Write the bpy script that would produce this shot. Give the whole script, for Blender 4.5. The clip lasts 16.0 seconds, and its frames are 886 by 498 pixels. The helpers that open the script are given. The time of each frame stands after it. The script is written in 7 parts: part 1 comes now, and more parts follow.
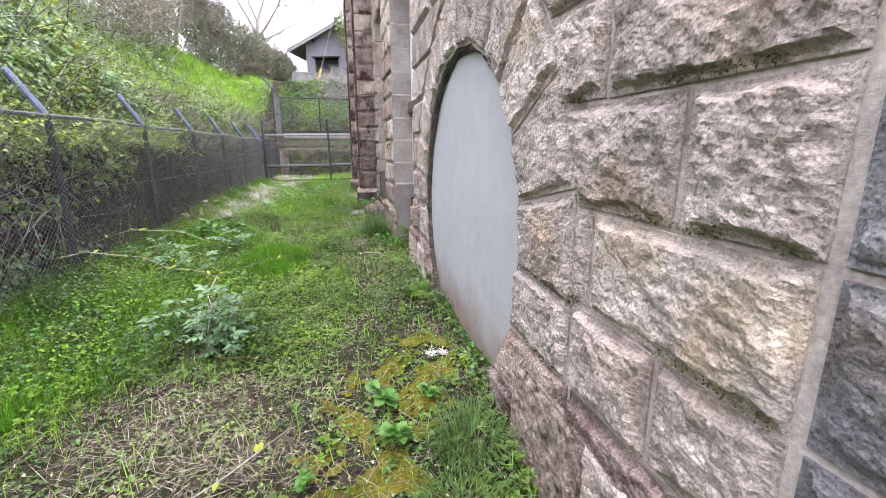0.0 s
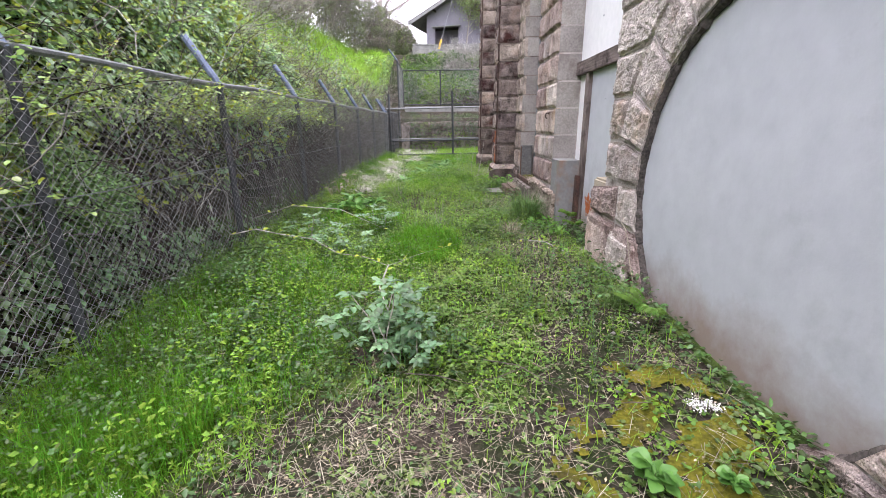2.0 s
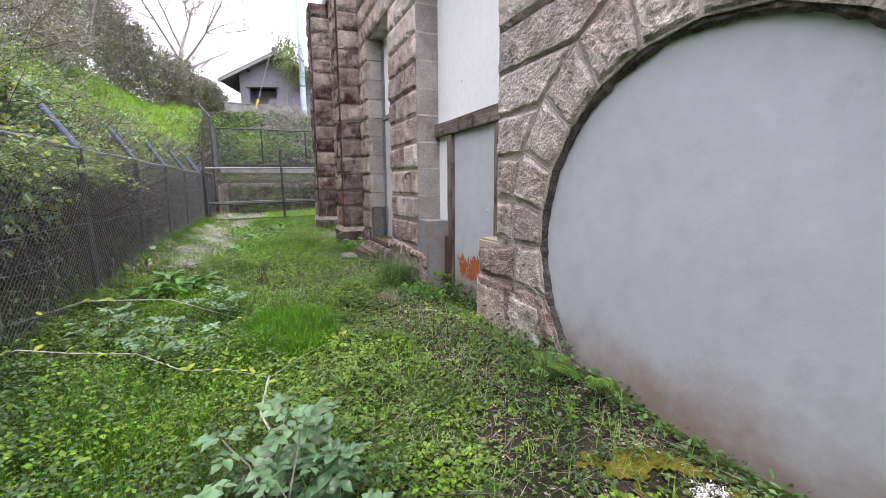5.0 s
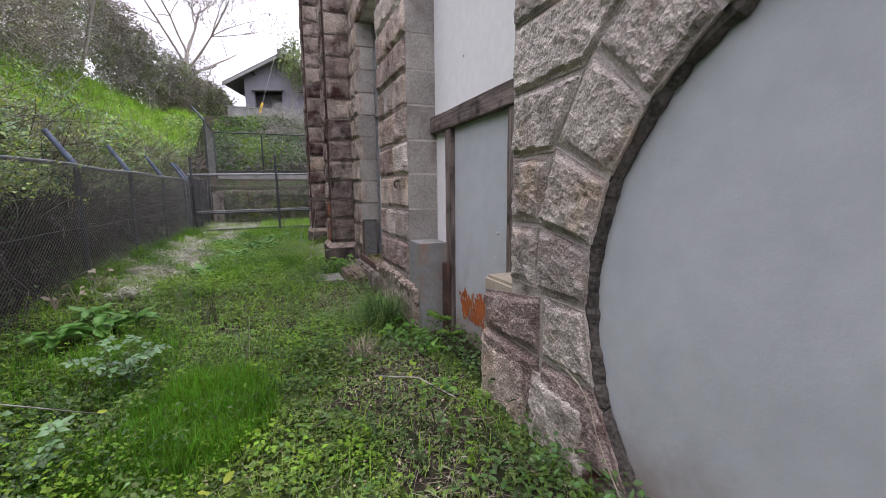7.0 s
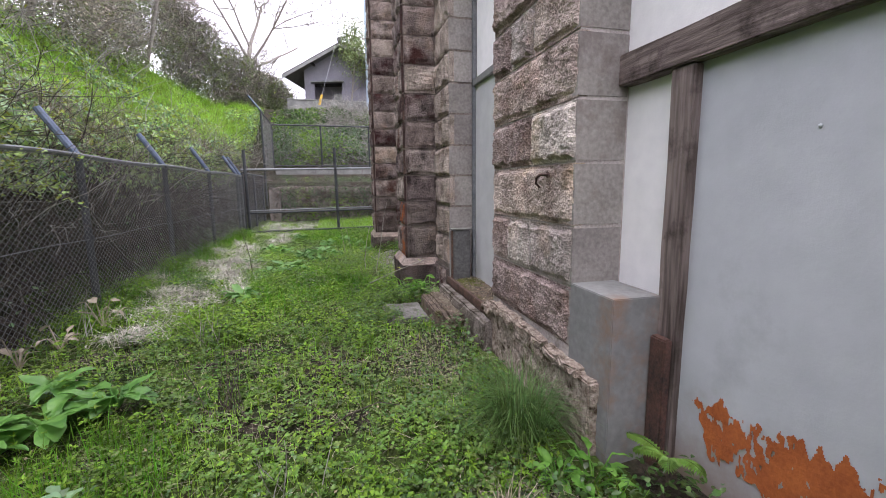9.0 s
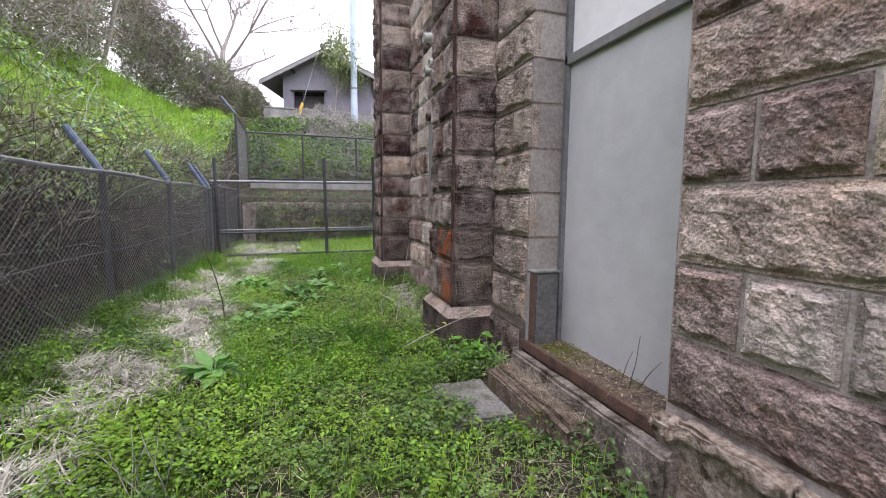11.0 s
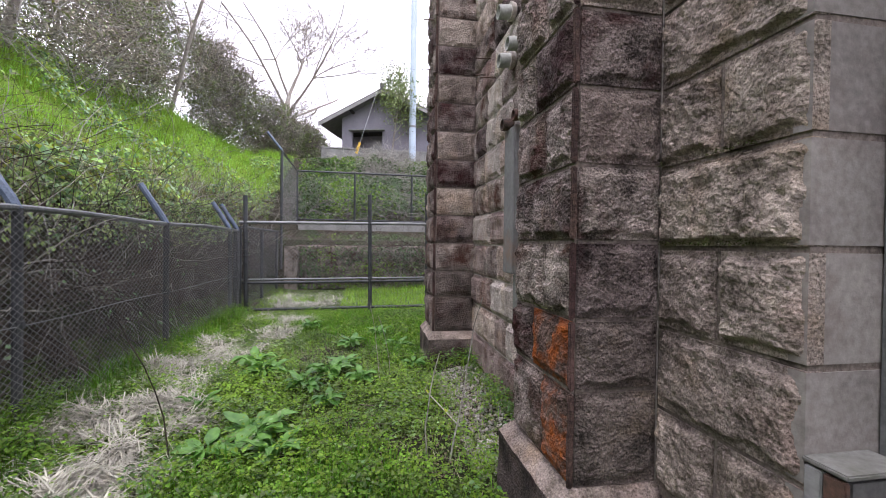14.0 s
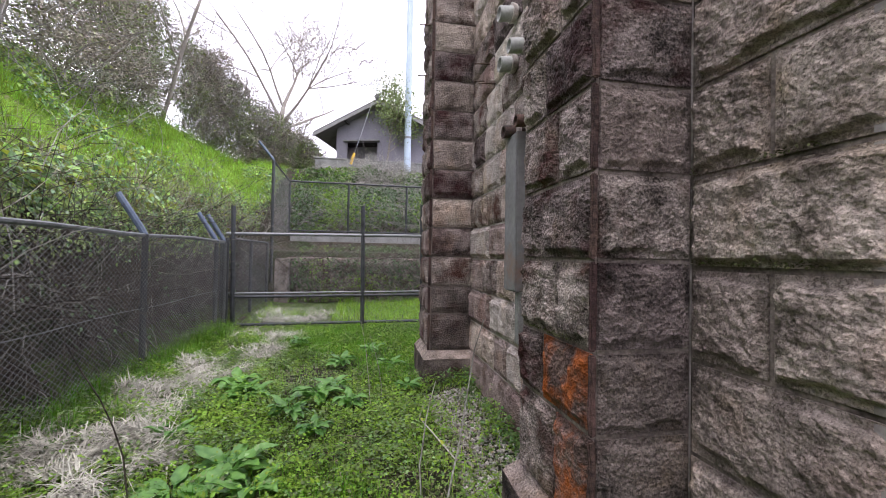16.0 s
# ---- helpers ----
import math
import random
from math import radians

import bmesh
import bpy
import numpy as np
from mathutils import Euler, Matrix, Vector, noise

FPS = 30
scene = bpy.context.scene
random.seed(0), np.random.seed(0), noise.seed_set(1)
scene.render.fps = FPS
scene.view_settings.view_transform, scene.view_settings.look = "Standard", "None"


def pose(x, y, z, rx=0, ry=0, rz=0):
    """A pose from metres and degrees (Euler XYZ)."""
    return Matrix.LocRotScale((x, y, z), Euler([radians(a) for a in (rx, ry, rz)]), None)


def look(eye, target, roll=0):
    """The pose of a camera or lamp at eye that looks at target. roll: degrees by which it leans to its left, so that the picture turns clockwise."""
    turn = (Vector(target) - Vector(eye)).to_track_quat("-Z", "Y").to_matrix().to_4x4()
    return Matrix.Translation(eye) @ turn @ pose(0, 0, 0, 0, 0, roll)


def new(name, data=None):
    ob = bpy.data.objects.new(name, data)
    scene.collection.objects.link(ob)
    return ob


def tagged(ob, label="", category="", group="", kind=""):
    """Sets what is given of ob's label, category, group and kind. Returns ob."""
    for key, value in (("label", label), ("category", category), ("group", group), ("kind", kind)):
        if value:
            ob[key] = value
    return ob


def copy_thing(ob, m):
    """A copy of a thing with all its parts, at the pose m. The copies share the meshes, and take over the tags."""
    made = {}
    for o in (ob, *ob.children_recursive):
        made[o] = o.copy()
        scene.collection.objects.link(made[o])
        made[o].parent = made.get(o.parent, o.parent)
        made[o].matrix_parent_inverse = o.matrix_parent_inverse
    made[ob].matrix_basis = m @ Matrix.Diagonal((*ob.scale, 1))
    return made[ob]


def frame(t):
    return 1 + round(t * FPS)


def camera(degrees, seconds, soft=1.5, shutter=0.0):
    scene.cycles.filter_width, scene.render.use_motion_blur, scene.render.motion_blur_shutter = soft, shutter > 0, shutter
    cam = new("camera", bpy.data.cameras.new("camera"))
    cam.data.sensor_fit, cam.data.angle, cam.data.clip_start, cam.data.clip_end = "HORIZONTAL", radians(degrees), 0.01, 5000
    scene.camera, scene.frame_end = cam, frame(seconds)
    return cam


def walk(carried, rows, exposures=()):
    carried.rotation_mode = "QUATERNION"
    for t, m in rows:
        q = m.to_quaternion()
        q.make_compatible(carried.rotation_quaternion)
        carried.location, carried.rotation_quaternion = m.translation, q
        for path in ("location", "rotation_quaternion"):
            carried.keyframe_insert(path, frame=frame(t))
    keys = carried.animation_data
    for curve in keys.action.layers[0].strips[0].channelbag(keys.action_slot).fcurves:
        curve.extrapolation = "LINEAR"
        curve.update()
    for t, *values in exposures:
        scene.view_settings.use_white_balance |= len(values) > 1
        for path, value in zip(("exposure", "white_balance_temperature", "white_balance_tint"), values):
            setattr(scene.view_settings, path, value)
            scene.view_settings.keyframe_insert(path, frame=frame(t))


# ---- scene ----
cam = camera(92.9, 16.0, soft=0.95)
PATH = [
    (0, (-0.005, 0.013, 1.535), (0.442, 1.908, 1.075), -0.1),
    (0.5, (-0.067, 0.196, 1.492), (0.129, 2.126, 1.006), -0.2),
    (1, (-0.211, 0.387, 1.488), (-0.155, 2.316, 0.965), -0.5),
    (1.5, (-0.526, 0.679, 1.458), (-0.526, 2.602, 0.909), -0.6),
    (2, (-0.667, 0.868, 1.479), (-0.683, 2.786, 0.913), -0.5),
    (2.5, (-0.792, 1.16, 1.412), (-0.797, 3.077, 0.841), -0.6),
    (3, (-0.838, 1.301, 1.401), (-0.757, 3.219, 0.839), -0.6),
    (3.5, (-0.96, 1.444, 1.401), (-0.651, 3.35, 0.88), -0.5),
    (4, (-0.994, 1.518, 1.458), (-0.4, 3.378, 1.026), -0.5),
    (4.5, (-1.052, 1.553, 1.465), (-0.296, 3.372, 1.122), -0.4),
    (4.7, (-1.104, 1.548, 1.463), (-0.326, 3.364, 1.148), -0.4),
    (6.8, (-0.461, 2.507, 1.457), (0.269, 4.349, 1.187), -0.4),
    (7, (-0.422, 2.687, 1.513), (0.295, 4.534, 1.239), -0.6),
    (7.5, (-0.297, 3.212, 1.514), (0.376, 5.076, 1.242), -0.6),
    (8, (-0.348, 3.779, 1.5), (0.263, 5.664, 1.223), -0.6),
    (8.5, (-0.366, 4.277, 1.488), (0.178, 6.181, 1.204), -0.5),
    (9, (-0.448, 4.714, 1.557), (0.035, 6.633, 1.264), -0.6),
    (9.5, (-0.639, 5.065, 1.541), (-0.18, 6.991, 1.256), -0.6),
    (9.7, (-0.724, 5.221, 1.573), (-0.26, 7.147, 1.299), -0.4),
    (11.8, (-0.837, 7.084, 1.59), (-0.169, 8.959, 1.392), 0.5),
    (12, (-0.757, 7.207, 1.592), (-0.11, 9.089, 1.394), 0.6),
    (12.5, (-0.601, 7.48, 1.619), (-0.076, 9.402, 1.447), 0.7),
    (13, (-0.555, 7.768, 1.629), (-0.173, 9.728, 1.507), 0.7),
    (13.5, (-0.52, 8.024, 1.683), (-0.188, 9.995, 1.619), 0.8),
    (14, (-0.446, 8.305, 1.678), (-0.097, 10.274, 1.657), 0.8),
    (14.5, (-0.376, 8.51, 1.712), (-0.006, 10.475, 1.72), 0.9),
    (15, (-0.394, 8.538, 1.724), (-0.018, 10.502, 1.751), 0.9),
    (15.5, (-0.43, 8.545, 1.723), (-0.052, 10.508, 1.758), 1.0),
    (16, (-0.416, 8.558, 1.706), (-0.043, 10.523, 1.739), 1.0),
]
EXPOSURES = [(0, 0.84), (1, 0.66), (2.5, 0.80), (3.2, 0.80), (4, 0.70), (4.7, 0.56), (6.8, -0.12), (8, 0.24), (9.7, 0.27), (11.8, 0.4), (13, 0.28), (14.5, 0.17), (16, 0.18)]
walk(cam, [(t, look(eye, target, roll)) for t, eye, target, roll in PATH], EXPOSURES)

# ---- light ----
world = bpy.data.worlds.new("overcast_sky")
scene.world = world
world.use_nodes = True
wn, wl = world.node_tree.nodes, world.node_tree.links
sky = wn.new("ShaderNodeTexSky")
sky.sky_type = "NISHITA"
sky.sun_disc = False
sky.sun_elevation = radians(73)
sky.sun_rotation = radians(202)
sky.dust_density = 4.0
veil = wn.new("ShaderNodeMixRGB")
veil.inputs[0].default_value = 0.86
veil.inputs[2].default_value = (9.6, 9.15, 10.75, 1)
wl.new(sky.outputs[0], veil.inputs[1])
wl.new(veil.outputs[0], wn["Background"].inputs[0])
wn["Background"].inputs[1].default_value = 0.29
sun = new("sun", bpy.data.lights.new("sun", "SUN"))
sun.data.energy = 1.5
sun.data.angle = radians(16)
sun.data.color = (1.0, 0.965, 0.94)
sun.matrix_world = look((-2.2, 0.5, 20), (0, 6, 0))


# ---- materials ----
def rgb(r, g, b):
    return (r, g, b, 1.0)


def surface(name, dark, light, scale=6.0, fine=60.0, rough=0.85, bump=0.3, bump_size=40.0, spread=0.12,
            stain=None, stain_scale=1.3, stain_at=0.55, metal=0.0, island=False, depth=0.02, stretch=None, crisp=False):
    """Two scales of mottling, a tint per object or per island, optional stains and a fine relief."""
    m = bpy.data.materials.new(name)
    m.use_nodes = True
    n, k = m.node_tree.nodes, m.node_tree.links
    b = n["Principled BSDF"]
    b.inputs["Roughness"].default_value = rough
    b.inputs["Metallic"].default_value = metal
    b.inputs["Specular IOR Level"].default_value = 0.2 if rough > 0.8 else 0.5
    pos = n.new("ShaderNodeNewGeometry")
    where = pos.outputs["Position"]
    if stretch:
        sc = n.new("ShaderNodeVectorMath")
        sc.operation = "MULTIPLY"
        sc.inputs[1].default_value = stretch
        k.new(where, sc.inputs[0])
        where = sc.outputs[0]
    big, small = n.new("ShaderNodeTexNoise"), n.new("ShaderNodeTexNoise")
    for tex, s, d in ((big, scale, 5), (small, fine, 4)):
        tex.inputs["Scale"].default_value, tex.inputs["Detail"].default_value = s, d
        k.new(where, tex.inputs["Vector"])
    add = n.new("ShaderNodeMath")
    add.operation = "ADD"
    k.new(big.outputs[0], add.inputs[0])
    k.new(small.outputs[0], add.inputs[1])
    ramp = n.new("ShaderNodeValToRGB")
    ramp.color_ramp.elements[0].position, ramp.color_ramp.elements[1].position = 0.36, 0.64
    ramp.color_ramp.elements[0].color, ramp.color_ramp.elements[1].color = rgb(*dark), rgb(*light)
    if crisp:
        small.inputs["Detail"].default_value, small.inputs["Roughness"].default_value = 7, 0.72
        ramp.color_ramp.elements[0].position, ramp.color_ramp.elements[1].position = 0.39, 0.62
    half = n.new("ShaderNodeMath")
    half.operation = "MULTIPLY"
    half.inputs[1].default_value = 0.5
    k.new(add.outputs[0], half.inputs[0])
    k.new(half.outputs[0], ramp.inputs[0])
    colour = ramp.outputs[0]
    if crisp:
        # fine dark specks, scattered at random
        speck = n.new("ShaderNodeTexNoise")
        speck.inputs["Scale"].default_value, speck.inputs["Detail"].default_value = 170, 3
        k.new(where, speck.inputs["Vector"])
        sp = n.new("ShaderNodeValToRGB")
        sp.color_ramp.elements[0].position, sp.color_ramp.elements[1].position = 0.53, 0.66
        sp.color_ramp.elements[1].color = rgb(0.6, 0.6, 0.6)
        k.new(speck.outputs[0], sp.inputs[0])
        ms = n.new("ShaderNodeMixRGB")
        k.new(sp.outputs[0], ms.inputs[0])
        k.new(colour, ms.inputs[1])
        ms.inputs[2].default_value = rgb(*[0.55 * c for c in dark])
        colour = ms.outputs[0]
        for seed, size, tint, low, high in ((3.0, 2.6, (1.0, 0.89, 0.72), 0.54, 0.74), (11.0, 3.4, (0.82, 0.87, 0.82), 0.57, 0.74), (19.0, 2.1, (1.0, 0.87, 0.83), 0.54, 0.74)):
            shift = n.new("ShaderNodeVectorMath")
            shift.inputs[1].default_value = (seed, seed * 2, seed * 3)
            k.new(where, shift.inputs[0])
            dt = n.new("ShaderNodeTexNoise")
            dt.inputs["Scale"].default_value, dt.inputs["Detail"].default_value, dt.inputs["Roughness"].default_value = size, 5, 0.6
            k.new(shift.outputs[0], dt.inputs["Vector"])
            dr = n.new("ShaderNodeValToRGB")
            dr.color_ramp.elements[0].position, dr.color_ramp.elements[1].position = low, high
            k.new(dt.outputs[0], dr.inputs[0])
            mt = n.new("ShaderNodeMixRGB")
            mt.blend_type = "MULTIPLY"
            k.new(dr.outputs[0], mt.inputs[0])
            k.new(colour, mt.inputs[1])
            mt.inputs[2].default_value = rgb(*tint)
            colour = mt.outputs[0]
    if stain:
        st = n.new("ShaderNodeTexNoise")
        st.inputs["Scale"].default_value, st.inputs["Detail"].default_value, st.inputs["Roughness"].default_value = stain_scale, 8, 0.68
        k.new(pos.outputs["Position"], st.inputs["Vector"])
        sr = n.new("ShaderNodeValToRGB")
        sr.color_ramp.elements[0].position, sr.color_ramp.elements[1].position = stain_at - 0.05, stain_at + 0.1
        k.new(st.outputs[0], sr.inputs[0])
        mx = n.new("ShaderNodeMixRGB")
        k.new(sr.outputs[0], mx.inputs[0])
        k.new(colour, mx.inputs[1])
        mx.inputs[2].default_value = rgb(*stain)
        colour = mx.outputs[0]
    if spread:
        hs = n.new("ShaderNodeHueSaturation")
        if island:
            src = pos.outputs["Random Per Island"]
        else:
            src = n.new("ShaderNodeObjectInfo").outputs["Random"]
        mr = n.new("ShaderNodeMapRange")
        mr.inputs[3].default_value, mr.inputs[4].default_value = 1 - spread * 2, 1 + spread * 2
        k.new(src, mr.inputs[0])
        k.new(mr.outputs[0], hs.inputs["Value"])
        mh = n.new("ShaderNodeMapRange")
        mh.inputs[3].default_value, mh.inputs[4].default_value = 0.5 - spread * 0.11, 0.5 + spread * 0.11
        k.new(src, mh.inputs[0])
        k.new(mh.outputs[0], hs.inputs["Hue"])
        k.new(colour, hs.inputs["Color"])
        colour = hs.outputs[0]
    k.new(colour, b.inputs["Base Color"])
    if bump:
        bt = n.new("ShaderNodeTexNoise")
        bt.inputs["Scale"].default_value, bt.inputs["Detail"].default_value, bt.inputs["Roughness"].default_value = bump_size, 6, 0.65
        k.new(where, bt.inputs["Vector"])
        bp = n.new("ShaderNodeBump")
        bp.inputs["Strength"].default_value, bp.inputs["Distance"].default_value = bump, depth
        if crisp:
            # pitted grain on top of the broader roughness
            pit = n.new("ShaderNodeTexVoronoi")
            pit.inputs["Scale"].default_value = bump_size * 1.1
            k.new(where, pit.inputs["Vector"])
            both = n.new("ShaderNodeMath")
            both.operation = "MULTIPLY_ADD"
            both.inputs[1].default_value = 0.55
            k.new(pit.outputs["Distance"], both.inputs[0])
            k.new(bt.outputs[0], both.inputs[2])
            k.new(both.outputs[0], bp.inputs["Height"])
        if not crisp:
            k.new(bt.outputs[0], bp.inputs["Height"])
        k.new(bp.outputs[0], b.inputs["Normal"])
        if crisp:
            bt.inputs["Detail"].default_value, bt.inputs["Roughness"].default_value = 5, 0.7
    return m


def leafy(name, dark, light, spread=0.2, rough=0.55, clear=0.35, sheen=0.22):
    m = surface(name, dark, light, scale=1.4, fine=14.0, rough=rough, bump=0, spread=spread, island=True)
    b = m.node_tree.nodes["Principled BSDF"]
    n, k = m.node_tree.nodes, m.node_tree.links
    b.inputs["Specular IOR Level"].default_value = sheen
    if clear:
        t = n.new("ShaderNodeBsdfTranslucent")
        k.new(b.inputs["Base Color"].links[0].from_socket, t.inputs[0])
        mix = n.new("ShaderNodeMixShader")
        mix.inputs[0].default_value = clear
        k.new(b.outputs[0], mix.inputs[1])
        k.new(t.outputs[0], mix.inputs[2])
        k.new(mix.outputs[0], n["Material Output"].inputs[0])
    return m


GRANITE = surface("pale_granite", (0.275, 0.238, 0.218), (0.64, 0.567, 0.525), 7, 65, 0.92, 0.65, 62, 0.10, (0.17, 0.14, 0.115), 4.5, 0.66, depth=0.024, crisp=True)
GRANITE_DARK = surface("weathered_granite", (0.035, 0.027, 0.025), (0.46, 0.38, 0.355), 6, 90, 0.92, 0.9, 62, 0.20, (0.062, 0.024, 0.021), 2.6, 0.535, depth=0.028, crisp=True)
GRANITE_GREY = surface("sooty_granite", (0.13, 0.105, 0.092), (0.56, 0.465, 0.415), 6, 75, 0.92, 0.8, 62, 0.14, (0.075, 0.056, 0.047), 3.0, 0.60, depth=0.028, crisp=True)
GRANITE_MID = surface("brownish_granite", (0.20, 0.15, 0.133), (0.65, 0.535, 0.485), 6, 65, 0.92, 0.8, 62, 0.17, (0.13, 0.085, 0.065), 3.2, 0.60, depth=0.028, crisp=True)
LICHEN = surface("lichen_browned_stone", (0.17, 0.125, 0.10), (0.56, 0.48, 0.42), 7, 35, 0.95, 0.9, 45, 0.0, (0.055, 0.036, 0.02), 7.0, 0.535, depth=0.03)
GRANITE_BLACK = surface("blackish_granite", (0.025, 0.02, 0.019), (0.23, 0.185, 0.172), 5, 90, 0.92, 0.9, 62, 0.15, (0.045, 0.022, 0.02), 2.6, 0.55, depth=0.028, crisp=True)
RED_STAIN = surface("iron_stained_margin", (0.025, 0.016, 0.015), (0.13, 0.078, 0.07), 5, 70, 0.92, 0.6, 80, 0.15, (0.03, 0.02, 0.02), 3.0, 0.56)
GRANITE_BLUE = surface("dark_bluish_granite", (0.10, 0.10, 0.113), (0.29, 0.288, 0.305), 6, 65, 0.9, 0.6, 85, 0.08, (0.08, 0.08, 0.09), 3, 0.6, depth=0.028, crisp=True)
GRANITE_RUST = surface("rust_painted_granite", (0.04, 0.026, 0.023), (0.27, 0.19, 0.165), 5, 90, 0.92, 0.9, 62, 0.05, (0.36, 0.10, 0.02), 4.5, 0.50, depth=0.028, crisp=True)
DRESSED = surface("dressed_stone", (0.225, 0.205, 0.192), (0.39, 0.36, 0.335), 3, 40, 0.9, 0.3, 60, 0.10, (0.19, 0.155, 0.14), 2.0, 0.57, depth=0.01)
MORTAR = surface("lime_mortar", (0.33, 0.29, 0.27), (0.62, 0.565, 0.535), 5, 60, 0.95, 0.4, 70, 0.05, (0.12, 0.10, 0.085), 3.0, 0.60)
MORTAR_BROWN = surface("brown_mortar", (0.10, 0.082, 0.073), (0.30, 0.25, 0.22), 5, 70, 0.95, 0.4, 80, 0.05, (0.05, 0.04, 0.034), 4.0, 0.56)
# dirty mortar, coloured nearly black to paint in shade of reveal and joints
MORTAR_DARK = surface("shaded_dirty_mortar", (0.035, 0.029, 0.026), (0.16, 0.135, 0.122), 4, 80, 0.95, 0.4, 90, 0.05, (0.06, 0.05, 0.045), 2.5, 0.60)
PLASTER = surface("grey_plaster", (0.425, 0.44, 0.47), (0.50, 0.515, 0.545), 1.2, 7, 0.62, 0.10, 25, 0.0, (0.36, 0.37, 0.39), 0.9, 0.60)


def stained_plaster():
    """The same plaster with a brown splash stain of uneven height along its foot."""
    m = PLASTER.copy()
    m.name = "splash_stained_plaster"
    n, k = m.node_tree.nodes, m.node_tree.links
    b = n["Principled BSDF"]
    old = b.inputs["Base Color"].links[0].from_socket
    pos = n.new("ShaderNodeNewGeometry")
    sep, tex, add, ramp, mix = (n.new(q) for q in ("ShaderNodeSeparateXYZ", "ShaderNodeTexNoise", "ShaderNodeMath", "ShaderNodeValToRGB", "ShaderNodeMixRGB"))
    k.new(pos.outputs["Position"], sep.inputs[0])
    k.new(pos.outputs["Position"], tex.inputs["Vector"])
    tex.inputs["Scale"].default_value, tex.inputs["Detail"].default_value, tex.inputs["Roughness"].default_value = 2.6, 9, 0.7
    add.operation = "MULTIPLY_ADD"
    add.inputs[1].default_value = 0.75
    k.new(tex.outputs[0], add.inputs[0])
    k.new(sep.outputs["Z"], add.inputs[2])
    ramp.color_ramp.elements[0].position, ramp.color_ramp.elements[0].color = 0.58, rgb(0.85, 0.85, 0.85)
    ramp.color_ramp.elements[1].position, ramp.color_ramp.elements[1].color = 0.98, rgb(0, 0, 0)
    k.new(add.outputs[0], ramp.inputs[0])
    k.new(ramp.outputs[0], mix.inputs[0])
    k.new(old, mix.inputs[1])
    mix.inputs[2].default_value = rgb(0.23, 0.16, 0.12)
    k.new(mix.outputs[0], b.inputs["Base Color"])
    return m


PLASTER_SPLASHED = stained_plaster()
PLASTER_WHITE = surface("white_plaster", (0.79, 0.785, 0.79), (0.87, 0.86, 0.86), 1.5, 12, 0.8, 0.10, 30, 0.0)
CEMENT = surface("cement_render", (0.165, 0.165, 0.165), (0.235, 0.235, 0.235), 3, 25, 0.88, 0.15, 50, 0.06, (0.23, 0.155, 0.115), 2.0, 0.56, depth=0.01)
CEMENT_WARM = surface("sandy_mortar", (0.34, 0.295, 0.225), (0.54, 0.48, 0.37), 5, 50, 0.9, 0.3, 60, 0.06, (0.36, 0.34, 0.31), 2.5, 0.55)
TIMBER = surface("weathered_timber_upright", (0.068, 0.052, 0.046), (0.30, 0.245, 0.225), 7, 45, 0.85, 0.6, 40, 0.10, (0.05, 0.038, 0.034), 4, 0.57, stretch=(1, 1, 0.08))
TIMBER_FLAT = surface("weathered_timber_beam", (0.068, 0.052, 0.046), (0.30, 0.245, 0.225), 7, 45, 0.85, 0.6, 40, 0.10, (0.05, 0.038, 0.034), 4, 0.57, stretch=(1, 0.08, 1))
RUST = surface("rusted_steel", (0.032, 0.021, 0.018), (0.13, 0.066, 0.048), 7, 60, 0.8, 0.4, 120, 0.08)
PAINT_ORANGE = surface("orange_rust_paint", (0.33, 0.085, 0.018), (0.50, 0.15, 0.035), 9, 60, 0.8, 0.3, 90, 0.05)
STEEL = surface("grey_painted_steel", (0.03, 0.033, 0.037), (0.075, 0.08, 0.088), 10, 80, 0.55, 0.1, 90, 0.10, metal=0.3)
STEEL_BLUE = surface("blue_grey_steel", (0.06, 0.085, 0.135), (0.15, 0.19, 0.265), 8, 80, 0.55, 0.1, 90, 0.10, (0.08, 0.075, 0.07), 9, 0.6, metal=0.2)
RAIL_STEEL = surface("grey_rail_steel", (0.07, 0.08, 0.083), (0.19, 0.205, 0.20), 9, 80, 0.45, 0.1, 90, 0.08, metal=0.35)
GALVANISED = surface("dull_galvanised_steel", (0.16, 0.17, 0.18), (0.28, 0.29, 0.30), 8, 70, 0.5, 0.1, 90, 0.08, metal=0.4)
WIRE = surface("dull_coated_wire", (0.155, 0.16, 0.165), (0.31, 0.315, 0.32), 6, 40, 0.6, 0, 50, 0.0)
PVC = surface("grey_plastic_pipe", (0.25, 0.25, 0.235), (0.38, 0.38, 0.36), 6, 50, 0.55, 0.05, 50, 0.06)
SOIL = surface("leaf_litter_soil", (0.011, 0.009, 0.007), (0.085, 0.068, 0.052), 9, 45, 0.95, 0.9, 60, 0.0, (0.02, 0.032, 0.008), 1.6, 0.50, depth=0.03)
TURF = surface("matted_turf", (0.075, 0.14, 0.016), (0.21, 0.33, 0.05), 5, 40, 0.95, 0.9, 50, 0.0, (0.14, 0.13, 0.06), 2.2, 0.60, depth=0.03)
CONCRETE = surface("grey_concrete", (0.17, 0.17, 0.165), (0.30, 0.30, 0.29), 3, 50, 0.9, 0.3, 60, 0.08, (0.15, 0.15, 0.13), 1.6, 0.6)
SLAB = surface("damp_concrete", (0.07, 0.068, 0.065), (0.23, 0.22, 0.21), 5, 50, 0.9, 0.6, 60, 0.05, (0.06, 0.065, 0.035), 4, 0.56)
